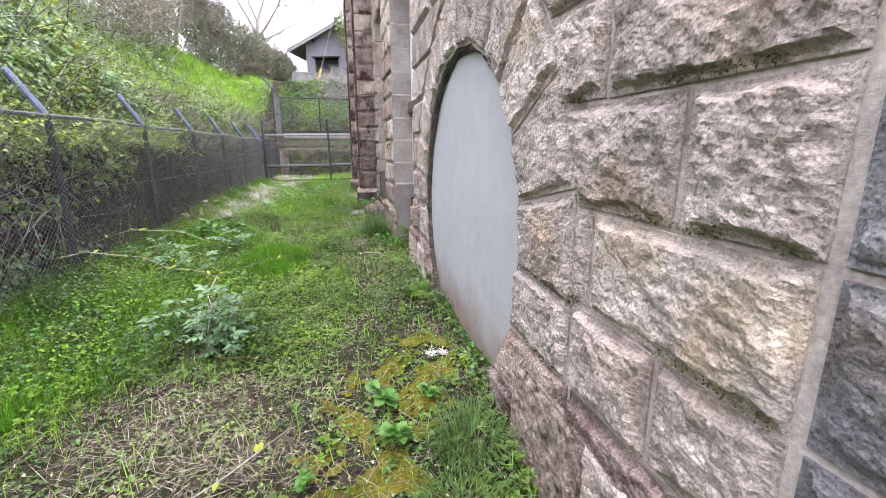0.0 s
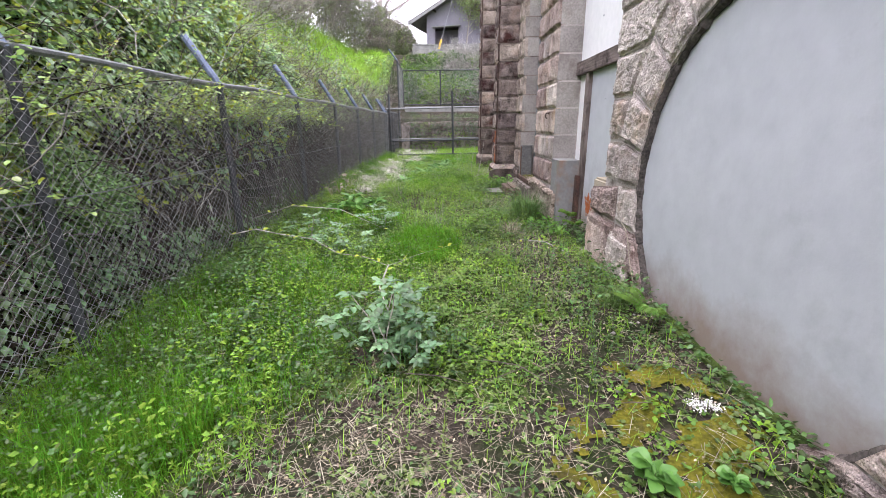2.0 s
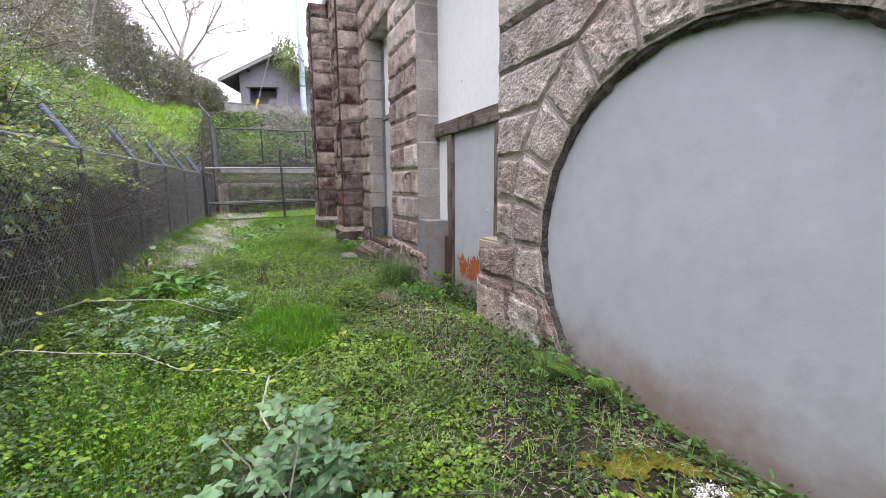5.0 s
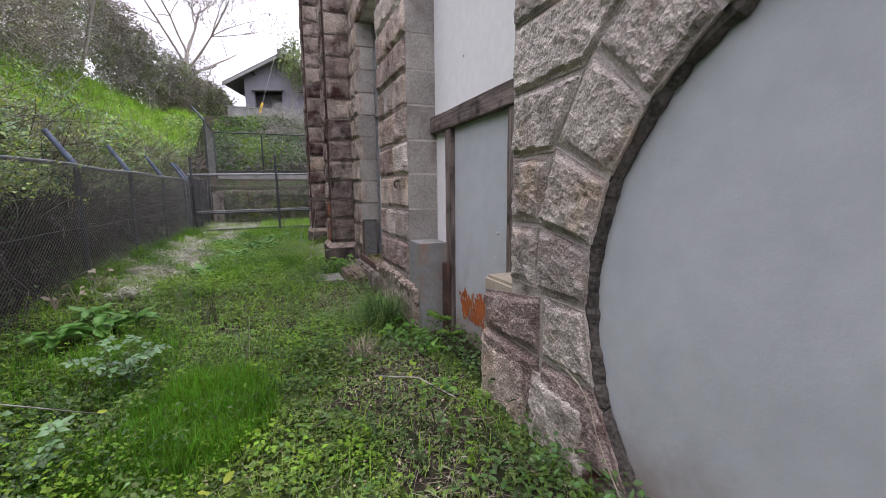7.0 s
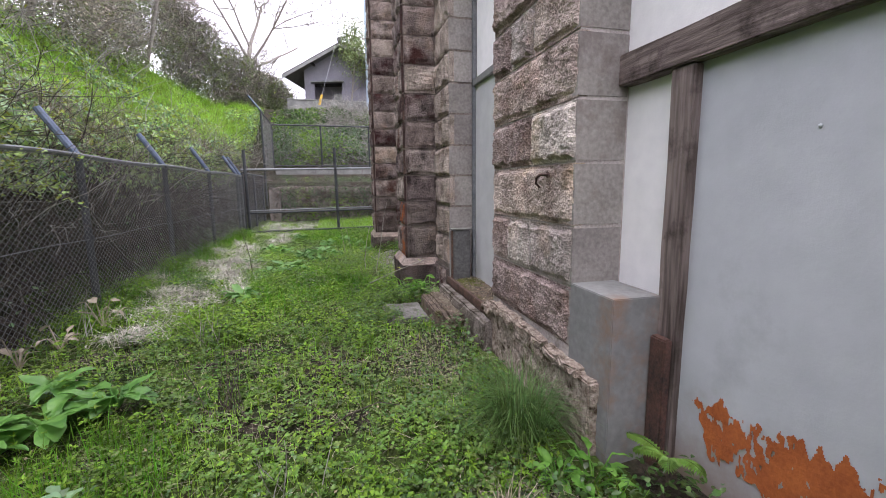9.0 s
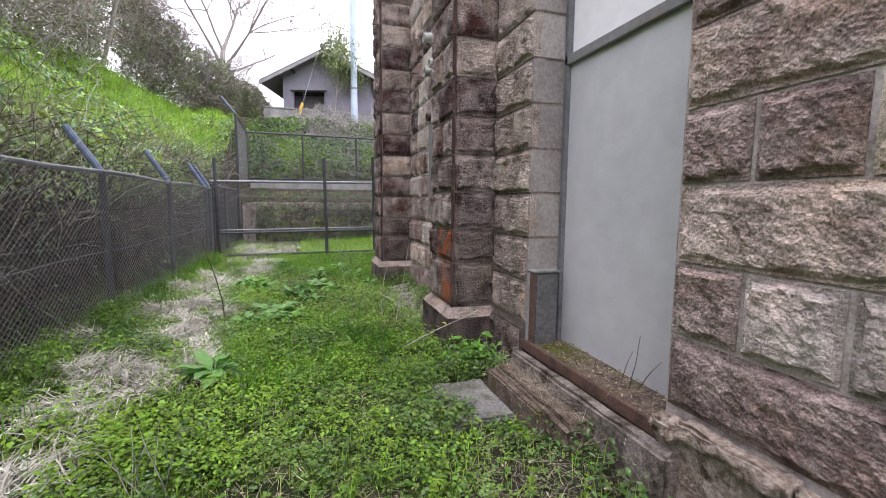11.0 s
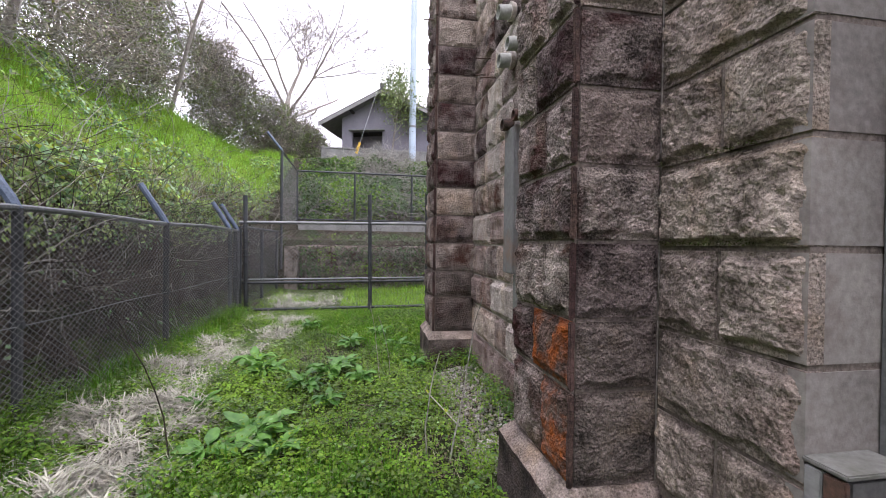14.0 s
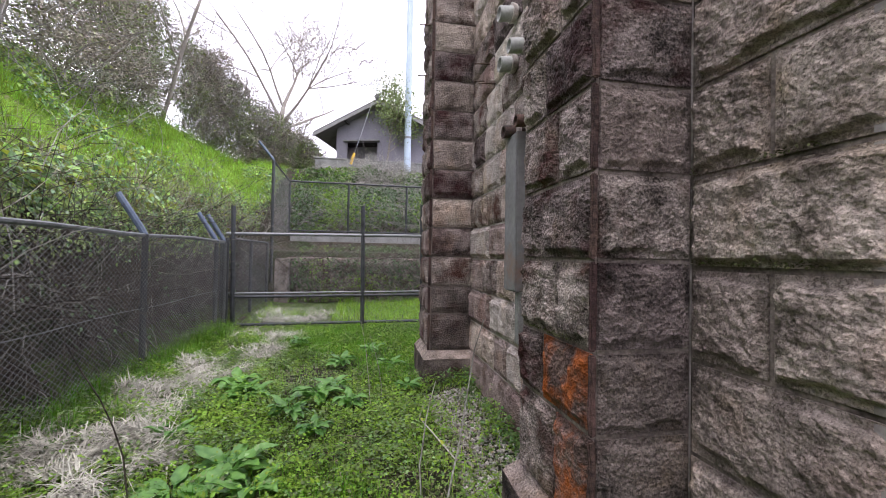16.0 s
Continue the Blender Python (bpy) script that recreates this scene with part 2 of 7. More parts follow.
YARD_TURF = surface("mossy_yard_soil", (0.02, 0.038, 0.008), (0.085, 0.13, 0.025), 7, 50, 0.95, 0.9, 60, 0.0, (0.035, 0.03, 0.018), 3.0, 0.58, depth=0.03)
MUDDY = surface("muddy_concrete", (0.10, 0.085, 0.075), (0.34, 0.30, 0.27), 7, 60, 0.95, 0.8, 60, 0.05, (0.055, 0.045, 0.032), 5, 0.54)
CEMENT_DARK = surface("dark_cement_render", (0.075, 0.075, 0.075), (0.165, 0.163, 0.16), 4, 30, 0.88, 0.3, 50, 0.06, (0.05, 0.048, 0.046), 4.0, 0.56, depth=0.01)
EARTH = surface("litter_strewn_earth", (0.045, 0.034, 0.028), (0.25, 0.19, 0.155), 11, 70, 0.95, 0.9, 60, 0.0, (0.085, 0.085, 0.022), 5, 0.57, depth=0.03)
PLASTER_PALE = surface("pale_grey_plaster", (0.44, 0.447, 0.458), (0.52, 0.527, 0.535), 1.2, 7, 0.65, 0.10, 25, 0.0, (0.43, 0.43, 0.44), 1.1, 0.60)
HOUSE_WALL = surface("dark_mauve_render", (0.21, 0.20, 0.235), (0.27, 0.26, 0.30), 1.5, 20, 0.9, 0.1, 30, 0.0)
HOUSE_ROOF = surface("grey_roof_tile", (0.13, 0.125, 0.13), (0.20, 0.195, 0.20), 5, 40, 0.75, 0.2, 30, 0.1)
BARGE = surface("weathered_pale_board", (0.22, 0.215, 0.215), (0.34, 0.335, 0.335), 4, 40, 0.85, 0.2, 40, 0.05)
HOUSE_DARK = surface("dark_timber_interior", (0.03, 0.028, 0.028), (0.06, 0.055, 0.055), 3, 30, 0.9, 0.1, 40, 0.0)
POLE_PAINT = surface("pale_blue_pole_paint", (0.38, 0.47, 0.57), (0.48, 0.57, 0.66), 2, 30, 0.6, 0.05, 40, 0.0)
YELLOW = surface("yellow_plastic", (0.60, 0.36, 0.04), (0.72, 0.46, 0.06), 5, 40, 0.5, 0, 40, 0.0)
BARK = surface("grey_bark", (0.20, 0.18, 0.155), (0.40, 0.365, 0.325), 12, 60, 0.95, 0.6, 60, 0.08)


# ---- builders ----
def mesh(name, verts, faces, material, parent=None, label="", smooth=False):
    me = bpy.data.meshes.new(name)
    me.from_pydata([tuple(v) for v in verts], [], [tuple(f) for f in faces])
    me.materials.append(material)
    if smooth:
        me.polygons.foreach_set("use_smooth", [True] * len(me.polygons))
    me.update()
    ob = new(name, me)
    if parent:
        ob.parent = parent
    if label:
        ob["label"] = label
    return ob


def part(name, bm, material, parent=None, label="", smooth=False):
    me = bpy.data.meshes.new(name)
    bm.to_mesh(me)
    bm.free()
    me.materials.append(material)
    if smooth:
        me.polygons.foreach_set("use_smooth", [True] * len(me.polygons))
    ob = new(name, me)
    if parent:
        ob.parent = parent
    if label:
        ob["label"] = label
    return ob


def empty(name, at=(0, 0, 0)):
    ob = new(name)
    ob.location = at
    ob.empty_display_size = 0.1
    bpy.context.view_layer.update()
    return ob


def block(x0, x1, y0, y1, z0, z1, bevel=0.006, bm=None):
    bm = bm or bmesh.new()
    made = bmesh.ops.create_cube(bm, size=1)["verts"]
    for v in made:
        v.co = Vector(((x0 + x1) / 2 + v.co.x * (x1 - x0), (y0 + y1) / 2 + v.co.y * (y1 - y0), (z0 + z1) / 2 + v.co.z * (z1 - z0)))
    if bevel:
        edges = {e for v in made for e in v.link_edges}
        bmesh.ops.bevel(bm, geom=list(edges), offset=bevel, segments=2, affect="EDGES")
    return bm


def rough_block(x0, x1, y0, y1, z0, z1, cuts=5, amount=0.012, bevel=0.012, seed=0):
    bm = block(x0, x1, y0, y1, z0, z1, bevel)
    bmesh.ops.subdivide_edges(bm, edges=[e for e in bm.edges if e.calc_length() > 0.06], cuts=cuts, use_grid_fill=True)
    for v in bm.verts:
        v.co += (noise.noise_vector(v.co * 9 + Vector((seed, 0, 0))) * 0.5 + noise.noise_vector(v.co * 24 + Vector((seed, 3, 0))) * 0.7) * amount
    return bm


def tube(points, radii, sides=6, verts=None, faces=None):
    """Adds a tapered tube through the points to the lists."""
    verts = [] if verts is None else verts
    faces = [] if faces is None else faces
    base = len(verts)
    last = len(points) - 1
    for i, p in enumerate(points):
        a = Vector(points[min(i + 1, last)]) - Vector(points[max(i - 1, 0)])
        if a.length < 1e-6:
            a = Vector((0, 0, 1))
        a.normalize()
        s = a.cross(Vector((0.31, 0.17, 0.93) if abs(a.z) < 0.9 else (1, 0, 0))).normalized()
        t = a.cross(s)
        r = radii[i] if hasattr(radii, "__len__") else radii
        for j in range(sides):
            w = 2 * math.pi * j / sides
            verts.append(Vector(p) + s * (r * math.cos(w)) + t * (r * math.sin(w)))
    for i in range(last):
        for j in range(sides):
            a, b = base + i * sides + j, base + i * sides + (j + 1) % sides
            faces.append((a, b, b + sides, a + sides))
    faces.append(tuple(base + j for j in range(sides))[::-1])
    faces.append(tuple(base + last * sides + j for j in range(sides)))
    return verts, faces


def hashed(ix, iy, seed):
    h = (ix.astype(np.int64) * 374761393 + iy.astype(np.int64) * 668265263 + seed * 974634777) & 0xFFFFFFFF
    h = ((h ^ (h >> 13)) * 1274126177) & 0xFFFFFFFF
    return ((h ^ (h >> 16)) & 0xFFFF) / 65535.0


def value_noise(x, y, size, seed=0, octaves=3):
    """Smooth noise of 0 to 1 over arrays of places."""
    total, gain, norm = 0.0, 1.0, 0.0
    for o in range(octaves):
        u, v = np.asarray(x) / size + 31.7 * o, np.asarray(y) / size + 17.3 * o
        iu, iv = np.floor(u), np.floor(v)
        fu, fv = u - iu, v - iv
        fu, fv = fu * fu * (3 - 2 * fu), fv * fv * (3 - 2 * fv)
        a, b = hashed(iu, iv, seed + o), hashed(iu + 1, iv, seed + o)
        c, d = hashed(iu, iv + 1, seed + o), hashed(iu + 1, iv + 1, seed + o)
        total = total + gain * ((a * (1 - fu) + b * fu) * (1 - fv) + (c * (1 - fu) + d * fu) * fv)
        norm += gain
        gain, size = gain * 0.5, size * 0.5
    return total / norm


STONES = [0]


def stone(corners, place, material, parent, relief=0.06, margin=0.014, gap=0.011, cell=0.0115, deep=0.05, smooth_face=False):
    """One rock-faced block. corners: four (u, v), anticlockwise from lower left; place(u, v, h) gives the world point h above the wall's face."""
    STONES[0] += 1
    seed = STONES[0]
    rnd = random.Random(seed)
    c = [Vector(p) for p in corners]
    mid = sum(c, Vector((0, 0))) / 4
    c = [p + (mid - p).normalized() * gap * 1.4 for p in c]
    wide = max((c[1] - c[0]).length, (c[2] - c[3]).length)
    high = max((c[3] - c[0]).length, (c[2] - c[1]).length)
    if smooth_face:
        nu, nv = 2, 2
    else:
        nu, nv = max(5, min(84, round(wide / cell))), max(5, min(36, round(high / cell)))
    bulge = relief * rnd.uniform(0.6, 1.0)
    tip_u, tip_v = rnd.uniform(-0.5, 0.5), rnd.uniform(-0.5, 0.5)
    verts, faces = [], []
    for j in range(nv + 1):
        for i in range(nu + 1):
            s, t = i / nu, j / nv
            p = (c[0] * (1 - s) + c[1] * s) * (1 - t) + (c[3] * (1 - s) + c[2] * s) * t
            if smooth_face:
                h = 0.004
            else:
                edge = min(min(s, 1 - s) * wide, min(t, 1 - t) * high)
                q = Vector((p.x * 1.0 + seed * 3.1, p.y, seed * 0.77))
                ragged = margin * 0.6 + 0.05 * abs(noise.noise(q * 7)) + 0.02 * abs(noise.noise(q * 19))
                up = min(1.0, max(0.0, (edge - ragged * 0.7) / (0.016 + 0.03 * abs(noise.noise(q * 5 + Vector((3, 1, 0)))))))
                up = up * up * (3 - 2 * up)
                lump = 0.45 - noise.voronoi(q * 13)[0][0]
                chip = 0.45 - noise.voronoi(q * 25 + Vector((9, 2, 0)))[0][0]
                grit = 0.4 - noise.voronoi(q * 47 + Vector((1, 7, 0)))[0][0] if cell < 0.02 else 0.0
                crag = noise.noise(q * 4.5) * 0.12 + noise.noise(q * 11) * 0.15 + lump * 0.34 + chip * 0.38 + grit * 0.20
                facet = abs(noise.noise(q * 6 + Vector((5, 5, 5))))
                h = 0.007 + up * bulge * max(0.10, 0.62 + 0.66 * crag - 0.08 * facet + 0.10 * tip_u * (2 * s - 1) + 0.14 * tip_v * (2 * t - 1))
                h += (noise.noise(q * 33) * 0.005 + noise.noise(q * 62) * 0.002) * up
            verts.append(place(p.x, p.y, h))
    w = nu + 1
    for j in range(nv):
        for i in range(nu):
            a = j * w + i
            faces.append((a, a + 1, a + 1 + w, a + w))
    rim = [i for i in range(nu)] + [nu + j * w for j in range(nv)] + [nv * w + nu - i for i in range(nu)] + [(nv - j) * w for j in range(nv)]
    back = []
    for r in rim:
        j, i = divmod(r, w)
        s, t = i / nu, j / nv
        p = (c[0] * (1 - s) + c[1] * s) * (1 - t) + (c[3] * (1 - s) + c[2] * s) * t
        back.append(len(verts))
        verts.append(place(p.x, p.y, -deep))
    for m in range(len(rim)):
        q = (m + 1) % len(rim)
        faces.append((rim[m], back[m], back[q], rim[q]))
    ob = mesh("dressed_block" if smooth_face else "stone", verts, faces, material, parent)
    return ob


FACE = 0.80
COURSES = [0.30, 0.655, 0.995, 1.335, 1.68, 2.01, 2.345, 2.67, 3.0, 3.33, 3.66, 3.99, 4.32, 4.65, 4.98, 5.31, 5.64]


def facing_west(x):
    return lambda u, v, h: Vector((x - h, u, v))


def facing_south(y):
    return lambda u, v, h: Vector((u, y - h, v))


def run(y0, y1, z0, z1, place, materials, parent, rnd, lengths=(0.34, 0.66), left=None, right=None, cuts=None, **more):
    """One course of blocks from y0 to y1; left and right: a function that gives the boundary at a height."""
    spots = [y0]
    while y1 - spots[-1] > lengths[1] * 1.25:
        spots.append(spots[-1] + rnd.uniform(*lengths))
    if y1 - spots[-1] < 0.2 and len(spots) > 1:
        spots.pop()
    spots.append(y1)
    if cuts is not None:
        spots = [y0, *cuts, y1]
    for a, b in zip(spots, spots[1:]):
        la, lb = (left(z0), left(z1)) if left and a == y0 else (a, a)
        ra, rb = (right(z0), right(z1)) if right and b == y1 else (b, b)
        if ra - la < 0.05 and rb - lb < 0.05:
            continue
        stone([(la, z0), (max(ra, la + 0.03), z0), (max(rb, lb + 0.03), z1), (lb, z1)], place, rnd.choice(materials), parent, **more)


# ---- ground ----
def yard(x, y):
    x, y = np.asarray(x, float), np.asarray(y, float)
    z = np.interp(y, [-30, -5, 1, 3, 6, 10, 13, 16.5, 20], [-0.4, -0.15, -0.03, 0.03, 0.13, 0.25, 0.29, 0.33, 0.45])
    z = z + 0.10 * np.clip((-1.9 - x) / 1.0, 0, 1) + 0.06 * np.clip((x - 0.35) / 0.4, 0, 1) + 0.12 * np.clip((x + 0.05) / 0.6, 0, 1) * np.clip((y - 1.2) / 1.0, 0, 1) * np.clip((5.5 - y) / 1.5, 0, 1)
    return z + (value_noise(x, y, 0.7, 3) - 0.5) * 0.09


def terrain(x, y):
    x, y = np.asarray(x, float), np.asarray(y, float)
    z = yard(x, y)
    u = np.clip(-3.05 - x, 0, 60)
    bank = 1.45 * np.clip(u / 0.6, 0, 1) + 0.72 * np.clip(u - 0.35, 0, 4.2) + 0.52 * np.clip(u - 4.55, 0, 5.0) + 0.25 * np.clip(u - 9.5, 0, 40)
    bank = bank + 0.10 * np.clip(y - 16, 0, 14) * np.clip(u / 2, 0, 1) + (value_noise(x, y, 2.4, 9) - 0.5) * 0.9 * np.clip(u / 1.5, 0, 1) + (value_noise(x, y, 0.9, 19) - 0.5) * 0.35 * np.clip(u / 1.0, 0, 1)
    bank = bank + 1.5 * np.clip(u / 1.3 - 0.2, 0, 1) * np.clip((10.0 - y) / 1.8, 0, 1)
    z = z + np.where(u > 0, bank, 0)
    rise = np.where(y < 20.1, -9, np.interp(y, [20.1, 20.4, 21.6, 22.3, 24, 27.6, 28.2, 31, 60, 160], [0.5, 1.75, 1.8, 2.35, 3.3, 5.3, 5.5, 5.6, 7, 12]))
    rise = rise + (value_noise(x, y, 1.5, 4) - 0.5) * 0.25 * np.clip((y - 22.5) / 2, 0, 1) * np.clip((28.2 - y) / 1, 0, 1)
    return np.maximum(z, rise)


def blob(x, y, cx, cy, rx, ry):
    return np.clip(1.3 - np.hypot((x - cx) / rx, (y - cy) / ry), 0, 1)


def bare(x, y):
    """How thin the growth is: litter near the start, the strip beside the wall, the gravel by the far wall."""
    b = 0.95 * blob(x, y, -0.95, 2.35, 0.75, 0.55) + 0.5 * blob(x, y, -0.85, 1.9, 0.9, 0.8) + 0.45 * blob(x, y, -0.1, 1.5, 1.0, 1.3) + 0.75 * blob(x, y, 0.30, 5.0, 0.36, 1.6)
    b += 0.5 * blob(x, y, 0.3, 2.5, 0.5, 1.0) + 0.9 * blob(x, y, 0.45, 11.8, 0.28, 1.1) + 0.8 * blob(x, y, 0.2, 8.0, 0.45, 0.6) + 0.7 * blob(x, y, 0.68, 2.9, 0.12, 1.2)
    b += 0.8 * np.clip(value_noise(x, y, 0.55, 41) * 2.2 - 1.0, 0, 1)
    return np.clip(b, 0, 1)


def grassy(x, y):
    """Where the slope is open grass."""
    u = -3.05 - x
    edge = y - 9.6 - 1.15 * np.clip(2.9 - u, -1, 2.9) + 2.2 * (value_noise(x, y, 1.3, 95) - 0.5)
    return np.clip(edge / 2.2, 0, 1) * np.clip((u - 0.55) / 0.8, 0, 1) * np.clip((9.5 - u) / 1.5, 0, 1)


def spread_axis(a, b, fine0, fine1, step):
    core = np.arange(fine0, fine1 + step / 2, step)
    low = fine0 - np.geomspace(step, fine0 - a, 22)[::-1]
    high = fine1 + np.geomspace(step, b - fine1, 22)
    return np.concatenate([low, core, high])


gx, gy = spread_axis(-900, 900, -7.5, 1.6, 0.09), spread_axis(-700, 1500, -1.0, 29, 0.11)
mx_, my_ = np.meshgrid(gx, gy)
mz_ = terrain(np.clip(mx_, -60, 60), np.clip(my_, -30, 160))
cols = len(gx)
gverts = np.column_stack([mx_.ravel(), my_.ravel(), mz_.ravel()])
gi = np.arange(len(gy) * cols).reshape(len(gy), cols)
gfaces = np.column_stack([gi[:-1, :-1].ravel(), gi[:-1, 1:].ravel(), gi[1:, 1:].ravel(), gi[1:, :-1].ravel()])
ground = mesh("ground", gverts.tolist(), gfaces.tolist(), SOIL, smooth=True)
ground.data.materials.append(TURF)
ground.data.materials.append(YARD_TURF)
mid_ = gverts[gfaces].mean(1)
in_yard = (mid_[:, 0] > -3.2) & (mid_[:, 0] < 0.9) & (mid_[:, 1] > -1.5) & (mid_[:, 1] < 20)
close_grown = in_yard & (bare(mid_[:, 0], mid_[:, 1]) < 0.40)
open_slope = (grassy(mid_[:, 0], mid_[:, 1]) > 0.45) & (mid_[:, 1] < 60)
ground.data.polygons.foreach_set("material_index", np.where(open_slope, 1, np.where(close_grown, 2, 0)).astype(np.int32))
tagged(ground, "uneven soil with leaf litter, moss and a steep bank", "ground", kind="structure")


# ---- the stone building ----
TOP = 5.97
CY, CZ, CR = 2.98, 1.05, 1.15
rng = random.Random(7)
LIGHT = [GRANITE]
MIDDLE = [GRANITE_MID, GRANITE_MID, GRANITE]


JOINTS = {1.0: [1.235], 0.99: [1.235], 1.33: [0.885], 1.34: [0.885], 1.68: [1.22], 2.01: [0.82], 2.34: [1.1], 2.35: [1.1]}


def circle_wall():
    """The wall with the round window: a core with a real hole through it, and its blocks."""
    y0, y1, x0, x1, z0 = 0.20, 4.75, FACE, 1.25, -0.4
    n = 64
    verts, faces = [], []
    rim = []
    for k in range(n):
        a = 2 * math.pi * k / n
        for_x = []
        for x in (x0, x1):
            for_x.append(len(verts))
            verts.append(Vector((x, CY + CR * math.cos(a), CZ + CR * math.sin(a))))
        # the outer boundary met by the same ray
        d = Vector((math.cos(a), math.sin(a)))
        s = min([(b - o) / e for o, e, b in ((CY, d.x, y0), (CY, d.x, y1), (CZ, d.y, z0), (CZ, d.y, TOP)) if abs(e) > 1e-6 and (b - o) / e > 0])
        for x in (x0, x1):
            for_x.append(len(verts))
            verts.append(Vector((x, CY + d.x * s, CZ + d.y * s)))
        rim.append(for_x)
    for k in range(n):
        a, b = rim[k], rim[(k + 1) % n]
        faces += [(a[0], a[2], b[2], b[0]), (a[1], b[1], b[3], a[3]), (a[0], b[0], b[1], a[1]), (a[2], a[3], b[3], b[2])]
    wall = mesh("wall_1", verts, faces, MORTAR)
    # reveal faces take the darker mortar, shade put into their colour
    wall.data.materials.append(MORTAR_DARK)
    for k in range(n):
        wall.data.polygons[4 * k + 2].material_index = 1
    tagged(wall, "rock-faced granite wall with a round opening", "wall", kind="structure")
    place = facing_west(FACE)
    ring_l, ring_r = 1.67, 1.54

    def spoke(a, r):
        return (CY + r * math.cos(radians(a)), CZ + r * math.sin(radians(a)))
    marks_r = [-2.5, 11, 26, 42, 58, 74, 90]
    for a, b in zip(marks_r, marks_r[1:]):
        stone([spoke(a, CR - 0.012), spoke(a, ring_r), spoke(b, ring_r + (0.06 if b == 90 else 0)), spoke(b, CR - 0.012)], place, rng.choice(LIGHT), wall, relief=0.055)
    marks_l = [90, 106, 122, 137, 152, 168, 183, 196, 212]
    for a, b in zip(marks_l, marks_l[1:]):
        ra, rb = (ring_l if a > 90 else ring_r + 0.06), ring_l
        if a >= 183:
            continue
        stone([spoke(b, CR - 0.012), spoke(a, CR - 0.012), spoke(a, ra), spoke(b, rb)], place, rng.choice(LIGHT), wall, relief=0.055)

    def arc_left(r):
        return lambda z: CY - math.sqrt(max(0.0, r * r - (z - CZ) ** 2))

    def arc_right(r):
        return lambda z: CY + math.sqrt(max(0.0, r * r - (z - CZ) ** 2))
    levels = [-0.1] + COURSES + [TOP]
    for z0_, z1_ in zip(levels, levels[1:]):
        if z1_ <= 1.0:
            # below the springing the courses run right up to the opening
            run(0.53, 1.9, z0_, z1_, place, LIGHT if z0_ > 0.5 else [GRANITE_MID] if z0_ > 0.2 else [GRANITE_DARK], wall, rng, (0.40, 0.62), right=arc_left(CR - 0.012), cuts=[0.89, 1.33] if z0_ > 0.5 else [0.75, 1.31], relief=0.055, cell=0.0095)
            run(4.1, 4.44, z0_, z1_, place, LIGHT if z0_ > 0.5 else [GRANITE_MID] if z0_ > 0.2 else [GRANITE_DARK], wall, rng, left=arc_right(CR - 0.012), relief=0.055)
            stone([(4.45, z0_), (5.07, z0_), (5.07, min(z1_, 0.89)), (4.45, z1_ if z1_ < 0.9 else 0.975)], place, GRANITE_MID if z0_ > 0.2 else GRANITE_DARK, wall, relief=0.06)
        elif z0_ < 2.5:
            high = min(z1_, CZ + ring_l - 0.02)
            run(0.53, 1.5, z0_, z1_, place, LIGHT, wall, rng, (0.30, 0.62), right=lambda z: arc_left(ring_l - 0.012)(min(z, high)), cuts=JOINTS.get(round(z0_, 2)), relief=0.06, cell=0.0095)
            run(4.3, 4.75, z0_, z1_, place, LIGHT, wall, rng, left=lambda z: arc_right(ring_r - 0.012)(min(z, CZ + ring_r - 0.03)), relief=0.055)
        else:
            run(0.53, 4.75, z0_, z1_, place, LIGHT, wall, rng, (0.45, 0.8), relief=0.06, cell=0.04)
        stone([(0.20, z0_), (0.52, z0_), (0.52, z1_), (0.20, z1_)], place, GRANITE_BLUE, wall, relief=0.03)
    return wall


wall_one = circle_wall()
for y0_, y1_, z1_, mat in ((4.05, 4.52, 0.58, GRANITE), (4.53, 5.09, 0.60, GRANITE_MID), (0.56, 1.16, 0.56, GRANITE), (1.17, 1.80, 0.55, LICHEN)):
    stone([(y0_, -0.08), (y1_, -0.08), (y1_, z1_), (y0_, z1_)], facing_west(FACE - 0.018), mat, wall_one, relief=0.05)


